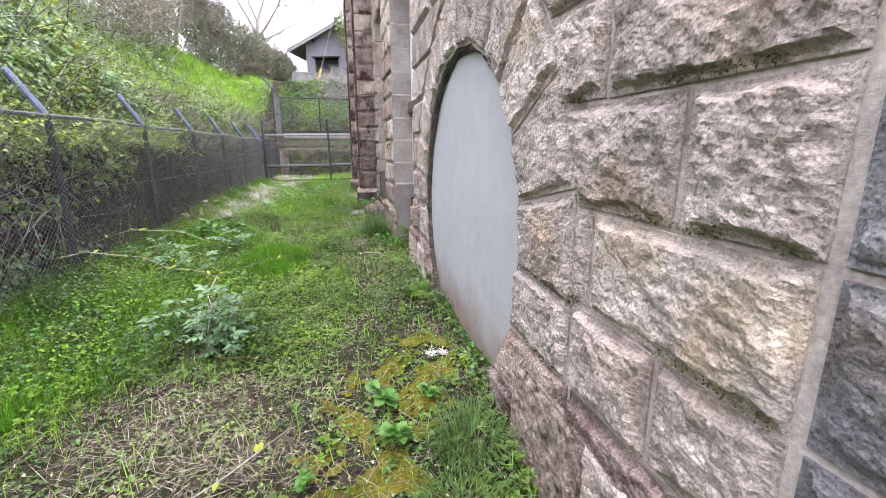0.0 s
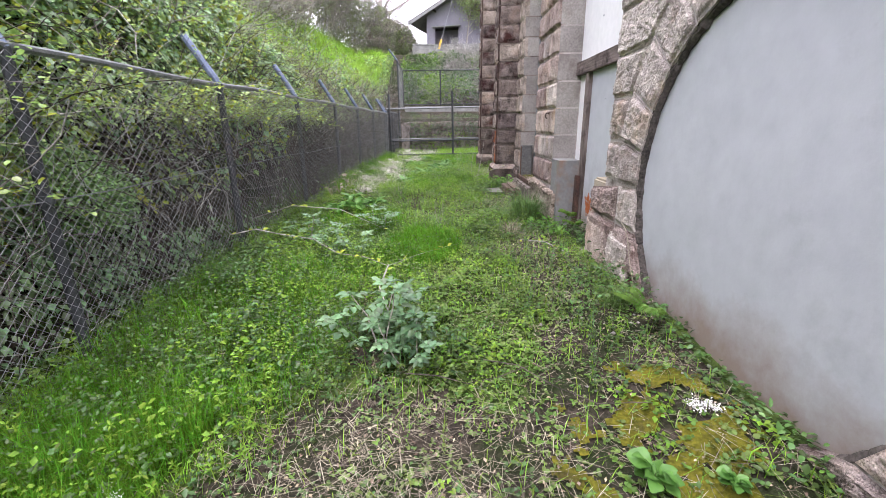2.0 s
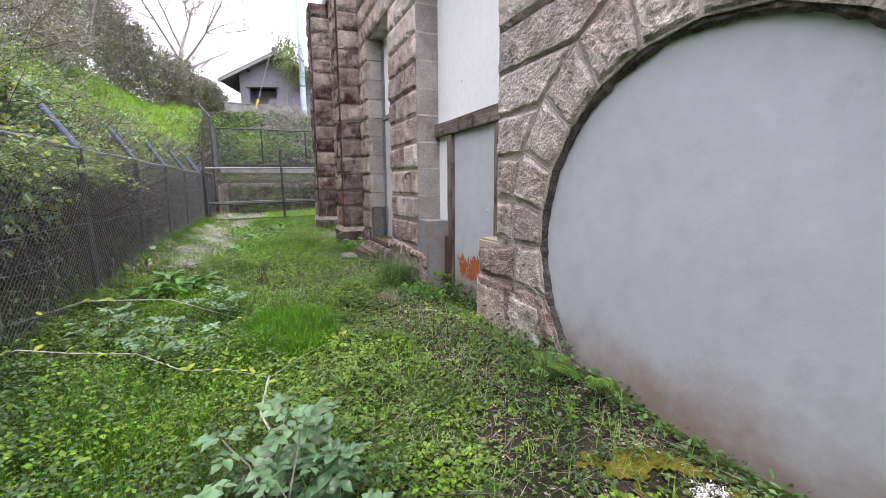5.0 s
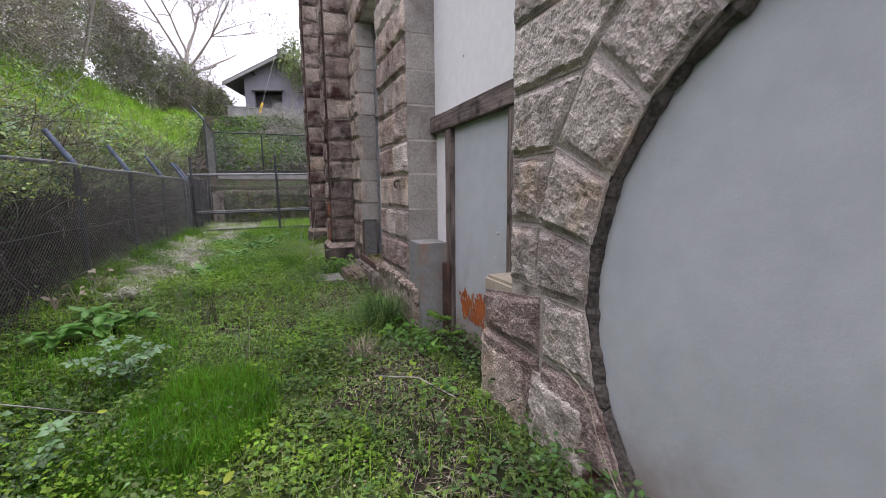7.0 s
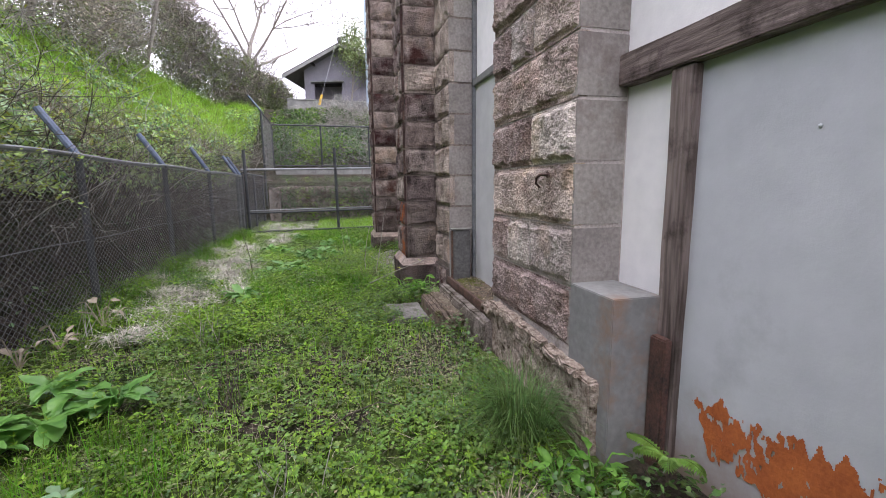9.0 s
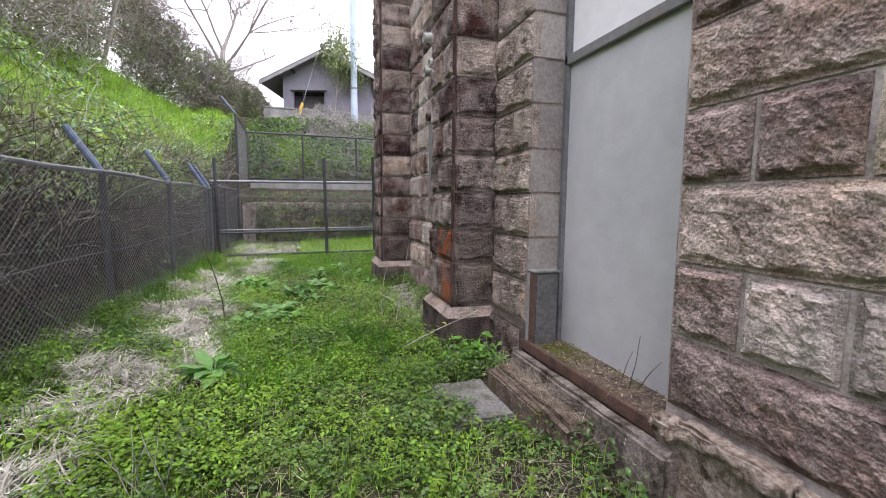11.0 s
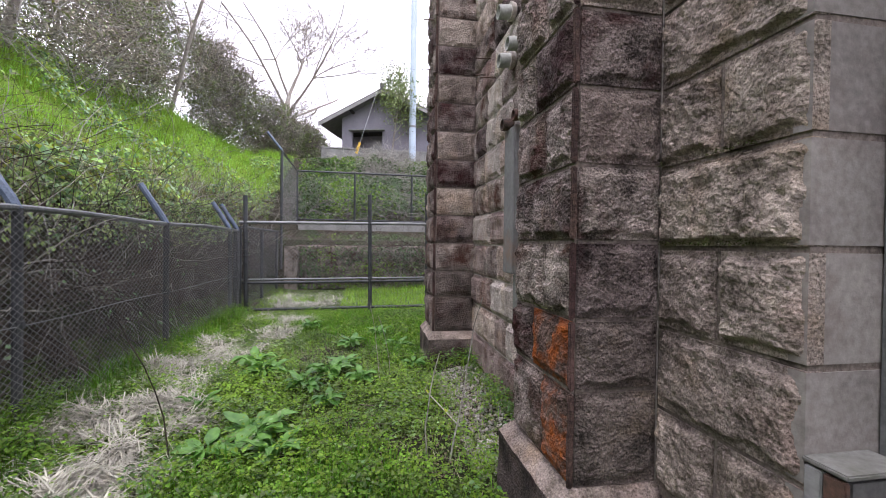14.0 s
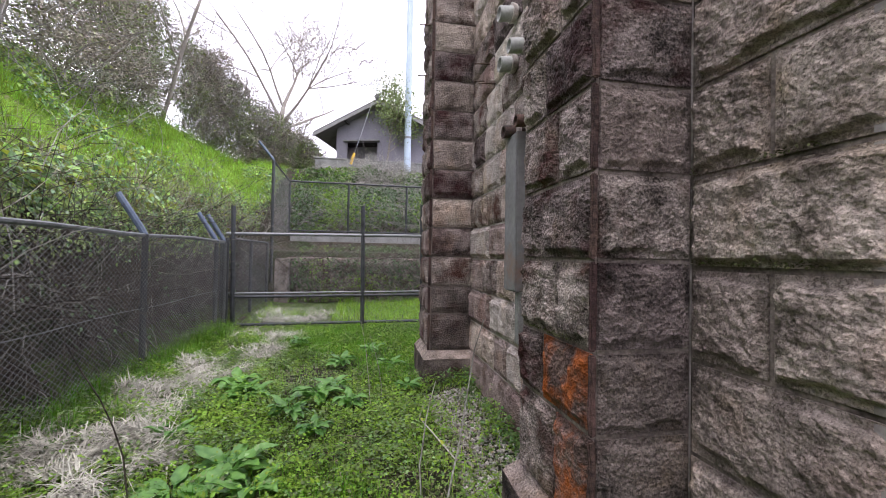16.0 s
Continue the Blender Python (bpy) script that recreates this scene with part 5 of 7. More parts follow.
def ground_cover():
    pieces, pale, dusky = [], [], []
    # small three-part leaves, close set
    for n, y0, y1, size, shape in ((64000, -1.6, 6.5, 0.0155, ROUND), (80000, 6.5, 16.4, 0.0155, RHOMB)):
        x, y = scatter(n, -3.1, 0.76, y0, y1)
        l = lush(x, y)
        x, y, l = keep(rs.uniform(0, 1, len(x)) < (1.05 - 0.80 * bare(x, y)) * (1 - covered(x, y)) * (1 - overgrown(x, y)) * np.clip(value_noise(x, y, 0.15, 59, 2) * 4.0 - 1.2, np.where(y > 7, 0.5, 0.32), 1), x, y, l)
        z = rs.uniform(0.006, 1, len(x)) * (0.02 + 0.17 * l * np.clip(value_noise(x, y, 0.22, 54) * 2.4 - 0.5, 0.1, 1.3))
        p = on_ground(x, y) + np.stack([0 * z, 0 * z, z], -1)
        h = rs.uniform(0, 6.28, len(x))
        sz = size * rs.uniform(0.6, 1.25, len(x)) * (0.72 + 0.75 * value_noise(x, y, 0.45, 56))
        light = rs.uniform(0, 1, len(x)) < np.clip(2.6 * value_noise(x, y, 0.6, 57) - 0.95 + 0.3 * bare(x, y) + 0.05 * np.clip(y - 7, 0, 5), 0.04, 0.70)
        # a few dark leaves anywhere; those massed in the blob partly imitate shade
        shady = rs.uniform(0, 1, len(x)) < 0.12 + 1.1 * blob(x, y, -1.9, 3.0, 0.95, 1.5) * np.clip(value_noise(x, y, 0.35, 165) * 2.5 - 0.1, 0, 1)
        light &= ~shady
        for k in range(3):
            args = (h + k * 2.094 + rs.normal(0, 0.2, len(x)), rs.normal(0.10, 0.36, len(x)), rs.normal(0, 0.36, len(x)))
            for m, bag in ((~light & ~shady, pieces), (light, pale), (shady, dusky)):
                bag.append(leaf_arrays(p[m], *[q[m] for q in args], sz[m] * 1.2, sz[m] * (1.25 if shape is RHOMB else 1.05), shape))
    v, f = joined(pieces)
    tagged(np_mesh("ground_cover", v, f, CLOVER), "low clover and small weeds covering the yard", "ground cover", kind="stuff")
    v, f = joined(pale)
    tagged(np_mesh("pale_ground_cover", v, f, CLOVER_PALE), "pale yellowish small leaves between the clover", "ground cover", kind="stuff")
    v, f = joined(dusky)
    tagged(np_mesh("dark_ground_cover", v, f, WEED_DARK), "dark green small leaves between the clover, partly standing in for shade", "ground cover", kind="stuff")


def mounds(x, y, radius, height, leaves, size):
    """Leaves over low domes: (places, headings, tilts, sizes), dome by dome."""
    n = len(x) * leaves
    cx, cy, r, h = (np.repeat(q, leaves) for q in (x, y, radius, height))
    az, q = rs.uniform(0, 6.28, n), np.sqrt(rs.uniform(0, 1, n))
    px, py = cx + r * q * np.cos(az), cy + r * q * np.sin(az)
    z = h * np.sqrt(np.clip(1 - q * q * 0.9, 0.05, 1)) * rs.uniform(0.55, 1.08, n)
    p = on_ground(px, py) + np.stack([0 * z, 0 * z, z], -1)
    ok = free_ground(px, py)
    return [w[ok] for w in (p, az + rs.normal(0, 0.7, n), rs.normal(0.30, 0.3, n) - 0.55 * q, np.repeat(size, leaves) * rs.uniform(0.6, 1.3, n))]


def mound_weeds():
    x, y = scatter(15500, -3.0, 0.72, -1.4, 16.2)
    x, y = keep(rs.uniform(0, 1, len(x)) < np.clip(lush(x, y) * 1.0 - 0.25, 0.03, 1) * np.where(y > 8.2, 1.7, np.where(y > 6.5, 0.8, 1)) * (1 - covered(x, y)) * np.clip(value_noise(x, y, 0.15, 59, 2) * 4.0 - 1.2, 0.2, 1), x, y)
    n = len(x)
    tall = np.clip(lush(x, y), 0.2, 1.1) * rs.uniform(0.4, 1.2, n)
    # last term: darker weeds in the same patch, partly in place of shade
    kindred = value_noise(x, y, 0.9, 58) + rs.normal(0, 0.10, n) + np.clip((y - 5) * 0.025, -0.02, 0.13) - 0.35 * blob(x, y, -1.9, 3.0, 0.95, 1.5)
    size = rs.uniform(0.012, 0.034, n) * (0.7 + 0.7 * value_noise(x, y, 0.5, 60))
    for name, m, mat, lab in (("leafy_weeds", (kindred >= 0.42) & (kindred < 0.82), WEED, "soft green weeds in loose low mounds"),
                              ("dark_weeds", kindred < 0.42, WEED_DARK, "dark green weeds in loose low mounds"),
                              ("grey_green_weeds", kindred >= 0.82, WEED_GREY, "grey-green soft weeds in loose low mounds")):
        p, h, t, s = mounds(x[m], y[m], (0.05 + 0.10 * tall * rs.uniform(0.6, 1.2, n))[m], (0.05 + (0.21 + 0.15 * blob(x, y, -2.0, 4.4, 0.9, 2.0)) * tall)[m], 26, size[m])
        v, f = leaf_arrays(p, h, t, rs.normal(0, 0.3, len(p)), s, s * 0.8, RHOMB)
        tagged(np_mesh(name, v, f, mat), lab, "weeds", kind="stuff")


def upright_weeds():
    """Thin upright stems with whorls of narrow leaves, in drifts."""
    x, y = scatter(15000, -2.95, 0.70, 1.2, 16.0)
    drift = 1.0 * blob(x, y, -2.15, 3.6, 0.8, 1.7) + 0.9 * blob(x, y, -1.75, 5.4, 0.7, 1.1) + 0.5 * blob(x, y, -2.2, 7.2, 0.7, 1.6) + 0.7 * blob(x, y, 0.25, 6.9, 0.45, 1.1) + 0.5 * blob(x, y, 0.25, 4.1, 0.35, 1.2) + 0.35 * blob(x, y, -0.5, 8.6, 1.0, 2.0)
    x, y = keep(rs.uniform(0, 1, len(x)) < 0.55 * np.clip(drift, 0, 1) * np.clip(value_noise(x, y, 0.3, 155) * 3 - 0.9, 0, 1), x, y)
    n = len(x)
    tall = rs.uniform(0.10, 0.32, n) * (0.6 + 0.7 * value_noise(x, y, 0.5, 157))
    top = np.stack([rs.normal(0, 0.22, n) * tall, rs.normal(0, 0.22, n) * tall, tall], -1)
    root_at = on_ground(x, y)
    pts = np.stack([root_at, root_at + top * 0.5 + rs.normal(0, 0.008, (n, 3)), root_at + top], 1)
    bits = []
    for level in (0.35, 0.55, 0.75, 1.0):
        turn = rs.uniform(0, 6.28, n)
        for k in range(5):
            size = rs.uniform(0.022, 0.042, n) * (1.15 - 0.35 * level)
            bits.append(leaf_arrays(root_at + top * level, turn + k * 1.257, rs.normal(0.25, 0.3, n), rs.normal(0, 0.4, n), size, size * 0.42))
    v, f = joined(bits)
    f = f.reshape(20, n, 2, 3)
    pale = value_noise(x, y, 0.8, 159) > 0.5
    tagged(np_mesh("upright_weeds", v, f[:, ~pale].reshape(-1, 3), WEED), "upright green weeds with whorls of narrow leaves", "weeds", kind="stuff")
    tagged(np_mesh("grey_upright_weeds", v, f[:, pale].reshape(-1, 3), WEED_DARK), "dark upright weeds with whorls of narrow leaves", "weeds", kind="stuff")
    v, f = strand_arrays(pts, np.linspace(1, 0.5, 3)[None] * np.full((n, 1), 0.0016))
    tagged(np_mesh("weed_stems", v, f, WEED), "thin green stems of the upright weeds", "weeds", kind="stuff")


ground_cover()
mound_weeds()
upright_weeds()

PATCHES = [(-0.93, 5.55, 0.36, 0.50, 1.0), (-2.35, 2.25, 0.42, 0.50, 1.0), (-1.35, 6.9, 0.4, 0.6, 0.28), (-2.15, 3.6, 0.75, 1.3, 0.62), (-0.95, 10.3, 0.8, 0.9, 0.7), (-0.6, 15.4, 1.3, 0.8, 0.9),
           (-2.65, 14.0, 0.25, 2.2, 0.9), (-2.6, 10.5, 0.3, 1.6, 0.5), (0.1, 14.2, 0.6, 1.2, 0.5), (-1.8, 6.6, 0.6, 0.9, 0.45), (-1.35, 4.9, 0.45, 0.5, 0.5)]


def grasses():
    x, y = scatter(205000, -3.0, 0.74, -1.4, 16.4)
    for cx, cy, rx, ry, a in PATCHES[:2]:
        ex, ey = scatter(11000, cx - rx * 1.3, cx + rx * 1.3, cy - ry * 1.3, cy + ry * 1.3)
        x, y = np.concatenate([x, ex]), np.concatenate([y, ey])
    dens = 0.07 + 0.15 * np.clip(value_noise(x, y, 0.5, 63) * 2 - 0.8, 0, 1) * (1 - bare(x, y))
    for cx, cy, rx, ry, a in PATCHES:
        dens = np.maximum(dens, a * np.clip(blob(x, y, cx, cy, rx, ry) * 2.2 * (0.5 + value_noise(x, y, 0.25, 66)), 0, 1))
    dens = dens * (1 - covered(x, y))
    patch = dens > 0.30
    x, y, patch = keep(rs.uniform(0, 1, len(x)) < dens, x, y, patch)
    n = len(x)
    p = on_ground(x, y, -0.01)
    ln = np.where(patch, rs.uniform(0.10, 0.26, n) * (0.5 + 1.1 * value_noise(x, y, 0.16, 65)), rs.uniform(0.05, 0.19, n))
    v, f = blade_arrays(p, rs.uniform(0, 6.28, n), np.abs(rs.normal(0.3, 0.28, n)), ln, rs.uniform(0.0025, 0.0055, n), np.abs(rs.normal(0.7, 0.5, n)))
    f = f.reshape(n, 3, 3)
    tagged(np_mesh("grass", v, f[~patch].reshape(-1, 3), GRASS), "thin scattered grass blades", "grass", kind="stuff")
    tagged(np_mesh("grass_patches", v, f[patch].reshape(-1, 3), LAWN), "lush bright green grass in soft patches", "grass", kind="stuff")
    # lying straw
    x, y = scatter(57000, -2.8, 0.74, -1.4, 14)
    x, y = keep(rs.uniform(0, 1, len(x)) < 0.22 + 0.75 * bare(x, y) * value_noise(x, y, 0.3, 71), x, y)
    n = len(x)
    v, f = blade_arrays(on_ground(x, y, 0.012) + np.stack([0 * x, 0 * x, rs.uniform(0, 0.03, n)], -1), rs.uniform(0, 6.28, n), rs.normal(1.5, 0.10, n), rs.uniform(0.04, 0.20, n), rs.uniform(0.0012, 0.003, n), rs.normal(0.05, 0.3, n))
    tagged(np_mesh("dry_straw", v, f, STRAW), "dry pale straw lying on the soil", "straw", kind="stuff")
    # a mat of pale straw over dry litter, and bits along the wall
    n = 15000
    x, y = rs.normal(0, 1, n), rs.normal(0, 1, n)
    which = rs.randint(0, 6, n)
    mats = np.array([(-1.0, 2.40, 0.38, 0.24), (-0.75, 2.05, 0.35, 0.25), (0.30, 4.9, 0.16, 0.9), (0.38, 6.1, 0.2, 0.35), (0.58, 8.8, 0.06, 0.3), (0.30, 7.7, 0.2, 0.35)])[which]
    x, y = mats[:, 0] + x * mats[:, 2], mats[:, 1] + y * mats[:, 3]
    x, y, which = keep((x < 0.70) & (rs.uniform(0, 1, n) < np.where(which < 2, 0.26, 0.22)), x, y, which)
    n = len(x)
    lift = np.where(which == 4, 0.39 - terrain(x, y), 0.02)
    v, f = blade_arrays(on_ground(x, y) + np.stack([0 * x, 0 * x, lift + rs.uniform(0, 0.05, n)], -1), rs.uniform(0, 6.28, n), rs.normal(1.48, 0.10, n), rs.uniform(0.04, 0.22, n), rs.uniform(0.0008, 0.0022, n), rs.normal(0.08, 0.3, n))
    tagged(np_mesh("straw_mat", v, f, STRAW), "tangle of pale dry stems over the litter", "straw", kind="stuff")
    # small fallen leaves
    x, y = scatter(20000, -2.8, 0.74, 0.2, 12)
    x, y = keep(rs.uniform(0, 1, len(x)) < 0.12 + 0.6 * bare(x, y), x, y)
    n = len(x)
    v, f = leaf_arrays(on_ground(x, y, 0.015), rs.uniform(0, 6.28, n), rs.normal(0, 0.3, n), rs.normal(0, 0.4, n), rs.uniform(0.010, 0.032, n), rs.uniform(0.008, 0.022, n))
    tagged(np_mesh("fallen_leaves", v, f, surface("brown_leaf", (0.10, 0.065, 0.04), (0.42, 0.34, 0.25), 8, 50, 0.9, 0, 40, 0.35, island=True)), "small dry fallen leaves", "leaf litter", kind="stuff")


grasses()


def sill_moss():
    """An olive moss cushion on the low ledge."""
    n = 9000
    x, y = rs.normal(0.93, 0.075, n), rs.normal(8.98, 0.13, n)
    x, y = keep((x > 0.80) & (x < 1.07) & (y < 9.18) & (value_noise(x, y, 0.09, 171) > 0.42), x, y)
    n = len(x)
    v, f = leaf_arrays(np.stack([x, y, 0.522 + rs.uniform(0, 0.014, n)], -1), rs.uniform(0, 6.28, n), rs.normal(0.5, 0.4, n), rs.normal(0, 0.4, n), rs.uniform(0.004, 0.010, n), rs.uniform(0.003, 0.006, n))
    tagged(np_mesh("sill_moss", v, f, leafy("olive_moss", (0.05, 0.06, 0.012), (0.15, 0.165, 0.035), 0.2, 0.9, 0.0)), "olive moss cushion on the ledge", "moss", kind="stuff")


sill_moss()


def moss_sheet():
    verts, faces, index = [], [], {}
    step = 0.022
    for i in range(75):
        for j in range(120):
            x, y = -0.9 + i * step, 0.75 + j * step
            m = blob(x, y, 0.28, 2.35, 0.55, 1.0) + 0.6 * blob(x, y, -0.3, 1.6, 0.55, 0.5) + 0.9 * (noise.noise(Vector((x * 4, y * 4, 1))) + 0.5 * noise.noise(Vector((x * 14, y * 14, 1)))) - 0.25
            if m > 0.62 and x < 0.72:
                quad = []
                for a, b in ((i, j), (i + 1, j), (i + 1, j + 1), (i, j + 1)):
                    if (a, b) not in index:
                        px, py = -0.9 + a * step, 0.75 + b * step
                        index[a, b] = len(verts)
                        verts.append((px, py, 0.016 + 0.012 * noise.noise(Vector((px * 12, py * 12, 6)))))
                    quad.append(index[a, b])
                faces.append(quad)
    v = np.array(verts)
    v[:, 2] += terrain(v[:, 0], v[:, 1])
    tagged(mesh("moss", v.tolist(), faces, MOSS, smooth=True), "yellow-green moss cushions on damp soil", "moss", kind="stuff")


moss_sheet()


def bleached_heaps():
    """Flattened pale dry grass along the fence."""
    for cx, cy, rx, ry in HEAPS:
        heap = empty("dry_grass_heap", (cx, cy, float(terrain(cx, cy))))
        n = 2300
        a, r = rs.uniform(0, 6.28, n), np.sqrt(rs.uniform(0, 1, n))
        x, y = cx + rx * r * np.cos(a), cy + ry * r * np.sin(a)
        x, y = x + rs.normal(0, 0.05, n), y + rs.normal(0, 0.05, n)
        x, y = keep(value_noise(x, y, 0.34, 68) + rs.normal(0, 0.06, n) > 0.46, x, y)
        n = len(x)
        hump = np.clip(value_noise(x, y, 0.24, 64) * 2.6 - 0.8, 0, 1)
        z = 0.015 + 0.12 * hump * rs.uniform(0.3, 1.05, n)
        flow = 6.28 * value_noise(x, y, 0.30, 69, 1) * 1.6 + rs.normal(0, 0.85, n)
        p = on_ground(x, y) + np.stack([0 * z, 0 * z, z], -1) - np.array(heap.location)
        v, f = blade_arrays(p, flow, rs.normal(1.36, 0.20, n), rs.uniform(0.10, 0.28, n), rs.uniform(0.004, 0.010, n), rs.normal(0.55, 0.45, n))
        tagged(np_mesh("dead_grass", v, f, BLEACHED, heap), kind="stuff")
        tagged(heap, "flattened heap of bleached dry grass by the fence", "dry grass", "dry grass heaps along the fence")


bleached_heaps()


# ---- bank behind the fence ----
def bank_growth():
    n = 5000
    y = rs.uniform(-0.8, 19.5, n)
    x = -3.08 - np.abs(rs.normal(0, 0.34, n))
    st = on_ground(x, y) + np.stack([rs.uniform(0, 0.12, n), 0 * x, rs.uniform(-0.1, 0.15, n)], -1)
    d = np.stack([rs.normal(0.25, 0.35, n), rs.normal(0, 0.8, n), rs.normal(0.35, 0.7, n)], -1)
    ln = rs.uniform(0.4, 1.5, n)
    pts = wander(st, d, ln, 5, 0.34, 0.14)
    pts[..., 0] = np.minimum(pts[..., 0], fence_x(pts[..., 1]) - 0.05)
    v, f = strand_arrays(pts, np.linspace(1, 0.4, 5)[None] * rs.uniform(0.0025, 0.007, n)[:, None] * rs.uniform(0.5, 1.0, n)[:, None])
    f = f.reshape(n, -1, 4)
    grey = rs.uniform(0, 1, n) < np.clip((8.5 - y) / 9, 0.05, 0.32)
    tagged(np_mesh("dead_vines", v, f[~grey].reshape(-1, 4), VINE), "tangle of brown dead vines behind the fence", "dead vines", kind="stuff")
    tagged(np_mesh("grey_vines", v, f[grey].reshape(-1, 4), TWIG), "tangle of pale grey dead vines behind the fence", "dead vines", kind="stuff")
    # ivy on the bank, thick near the start and along the top
    n = 110000
    y, u = rs.uniform(-0.8, 19, n), np.abs(rs.normal(0.1, 0.55, n))
    x = -3.06 - u
    hang = rs.uniform(0, 0.55, n) ** 1.5
    z = terrain(x, y) + hang * np.clip(1.3 - u, 0.3, 1)
    rel = z - yard(x, y)
    want = np.clip((rel - 1.15) / 0.7, 0, 1) * 0.8 + 1.0 * np.clip(value_noise(y, rel * 1.2, 0.9, 81) * 2.8 - 1.15, 0, 1) * np.clip((7.0 - y) / 3, 0.03, 1)
    x, y, z = keep(rs.uniform(0, 1, n) < want, x, y, z)
    x = np.minimum(x + rs.uniform(0, 0.1, len(x)), fence_x(y) - 0.05)
    n = len(x)
    v, f = leaf_arrays(np.stack([x, y, z], -1), rs.normal(-0.25, 0.8, n), rs.normal(-0.85, 0.45, n), rs.normal(0, 0.5, n), rs.uniform(0.03, 0.08, n), rs.uniform(0.025, 0.06, n))
    f = f.reshape(n, 2, 3)
    pick = (rs.uniform(0, 1, n) < 0.35 + 0.4 * (value_noise(y, z, 0.6, 85) > 0.5)) & (z - yard(x, y) > 1.0)
    tagged(np_mesh("pale_creeper", v, f[pick].reshape(-1, 3), YOUNG_BRAMBLE), "yellow-green creeper over the bank", "creeper", kind="stuff")
    f = f[~pick].reshape(-1, 3)
    tagged(np_mesh("ivy", v, f, IVY), "dark ivy hanging over the bank", "ivy", kind="stuff")


def bank_skin():
    """Leaves close over the near, steep part of the bank above the fence."""
    n = 92000
    y, u = rs.uniform(-1.2, 10.5, n), np.abs(rs.normal(0.2, 1.1, n))
    x = -3.10 - u
    z = terrain(x, y) + rs.uniform(0, 0.42, n) * (0.4 + value_noise(x, y, 0.5, 87))
    rel = z - yard(x, y)
    w = np.clip((rel - 1.2) / 0.5, 0, 1) * np.clip(value_noise(y, z, 0.45, 83) * 2.6 - 0.5, 0.15, 1)
    w = np.maximum(w, 0.8 * np.clip(1.2 - np.hypot((y - 1.5) / 0.8, (rel - 0.75) / 0.35), 0, 1))
    x, y, z = keep(rs.uniform(0, 1, n) < w, x, y, z)
    n = len(x)
    x = np.minimum(x + rs.uniform(0, 0.15, n), fence_x(y) - 0.05)
    sel = rs.uniform(0, 1, n) + (value_noise(y, z, 0.8, 89) - 0.5) * 1.2
    size = rs.uniform(0.03, 0.078, n)
    for name, m, mat, lab in (("bank_shrubs", sel < 0.68, ELDER, "blue-green leaves close over the bank"), ("bank_brambles", (sel >= 0.68) & (sel < 1.02), YOUNG_BRAMBLE, "yellow-green bramble leaves close over the bank"),
                              ("bank_young_leaves", sel >= 1.02, SPRING, "bright young leaves on the bank")):
        k = int(m.sum())
        v, f = leaf_arrays(np.stack([x, y, z], -1)[m], rs.normal(-0.25, 0.8, k), rs.normal(-0.65, 0.45, k), rs.normal(0, 0.4, k), size[m], size[m] * 0.72, ROUND)
        tagged(np_mesh(name, v, f, mat), lab, "shrubs", kind="stuff")


def bank_sprays():
    """Arching shoots with pairs of young leaves, reaching over the top rail."""
    n = 420
    y = rs.uniform(0.5, 9.5, n)
    x = -3.15 - np.abs(rs.normal(0, 0.5, n))
    st = on_ground(x, y, 0.05)
    st[:, 2] = np.maximum(st[:, 2], 1.55)
    ln = rs.uniform(0.35, 1.0, n)
    pts = wander(st, np.stack([rs.normal(0.35, 0.35, n), rs.normal(0, 0.6, n), rs.uniform(0.3, 1.0, n)], -1), ln, 8, 0.16, 0.13)
    v, f = strand_arrays(pts, np.linspace(1, 0.4, 8)[None] * rs.uniform(0.002, 0.004, n)[:, None])
    tagged(np_mesh("bramble_shoots", v, f, TWIG), "thin arching bramble shoots over the fence", "stems", kind="stuff")
    young, old = [], []
    for j in range(2, 8):
        for k in range(5):
            p = pts[:, j] + rs.normal(0, 0.025, (n, 3))
            size = rs.uniform(0.020, 0.046, n)
            args = (rs.uniform(0, 6.28, n), rs.normal(-0.05, 0.35, n), rs.normal(0, 0.35, n))
            m = rs.uniform(0, 1, n) < 0.06 + 0.05 * j
            for bag, q in ((young, m), (old, ~m)):
                bag.append(leaf_arrays(p[q], *[w[q] for w in args], size[q], size[q] * 0.8, ROUND))
    for name, bag, mat, lab in (("shoot_leaves", young, SPRING, "bright young leaves on the arching shoots"), ("bramble_leaves", old, YOUNG_BRAMBLE, "light green leaves on the arching shoots")):
        v, f = joined(bag)
        tagged(np_mesh(name, v, f, mat), lab, "creeper", kind="stuff")


def low_bush():
    """A dense green bush pressed against the wire near the start."""
    n = 9000
    d = rs.normal(0, 1, (n, 3))
    d /= np.linalg.norm(d, axis=1, keepdims=True)
    d[:, 0] = np.abs(d[:, 0])
    lump = 0.75 + 0.45 * value_noise(d[:, 1] * 3, d[:, 2] * 3, 1.0, 163)
    p = np.array([-3.42, 3.70, 0.98]) + d * np.array([0.45, 0.62, 0.42]) * (lump * rs.uniform(0.6, 1.0, n))[:, None]
    p[:, 0] = np.minimum(p[:, 0], fence_x(p[:, 1]) - 0.04)
    size = rs.uniform(0.02, 0.045, n)
    v, f = leaf_arrays(p, rs.normal(0, 0.9, n), rs.normal(-0.2, 0.5, n), rs.normal(0, 0.5, n), size, size * 0.75)
    tagged(np_mesh("bush", v, f, leafy("bush_leaf", (0.09, 0.19, 0.055), (0.29, 0.47, 0.15), 0.16, 0.4, 0.3, 0.5)), "dense green bush pressed against the wire fence", "bush")


bank_growth()
bank_skin()
bank_sprays()
low_bush()


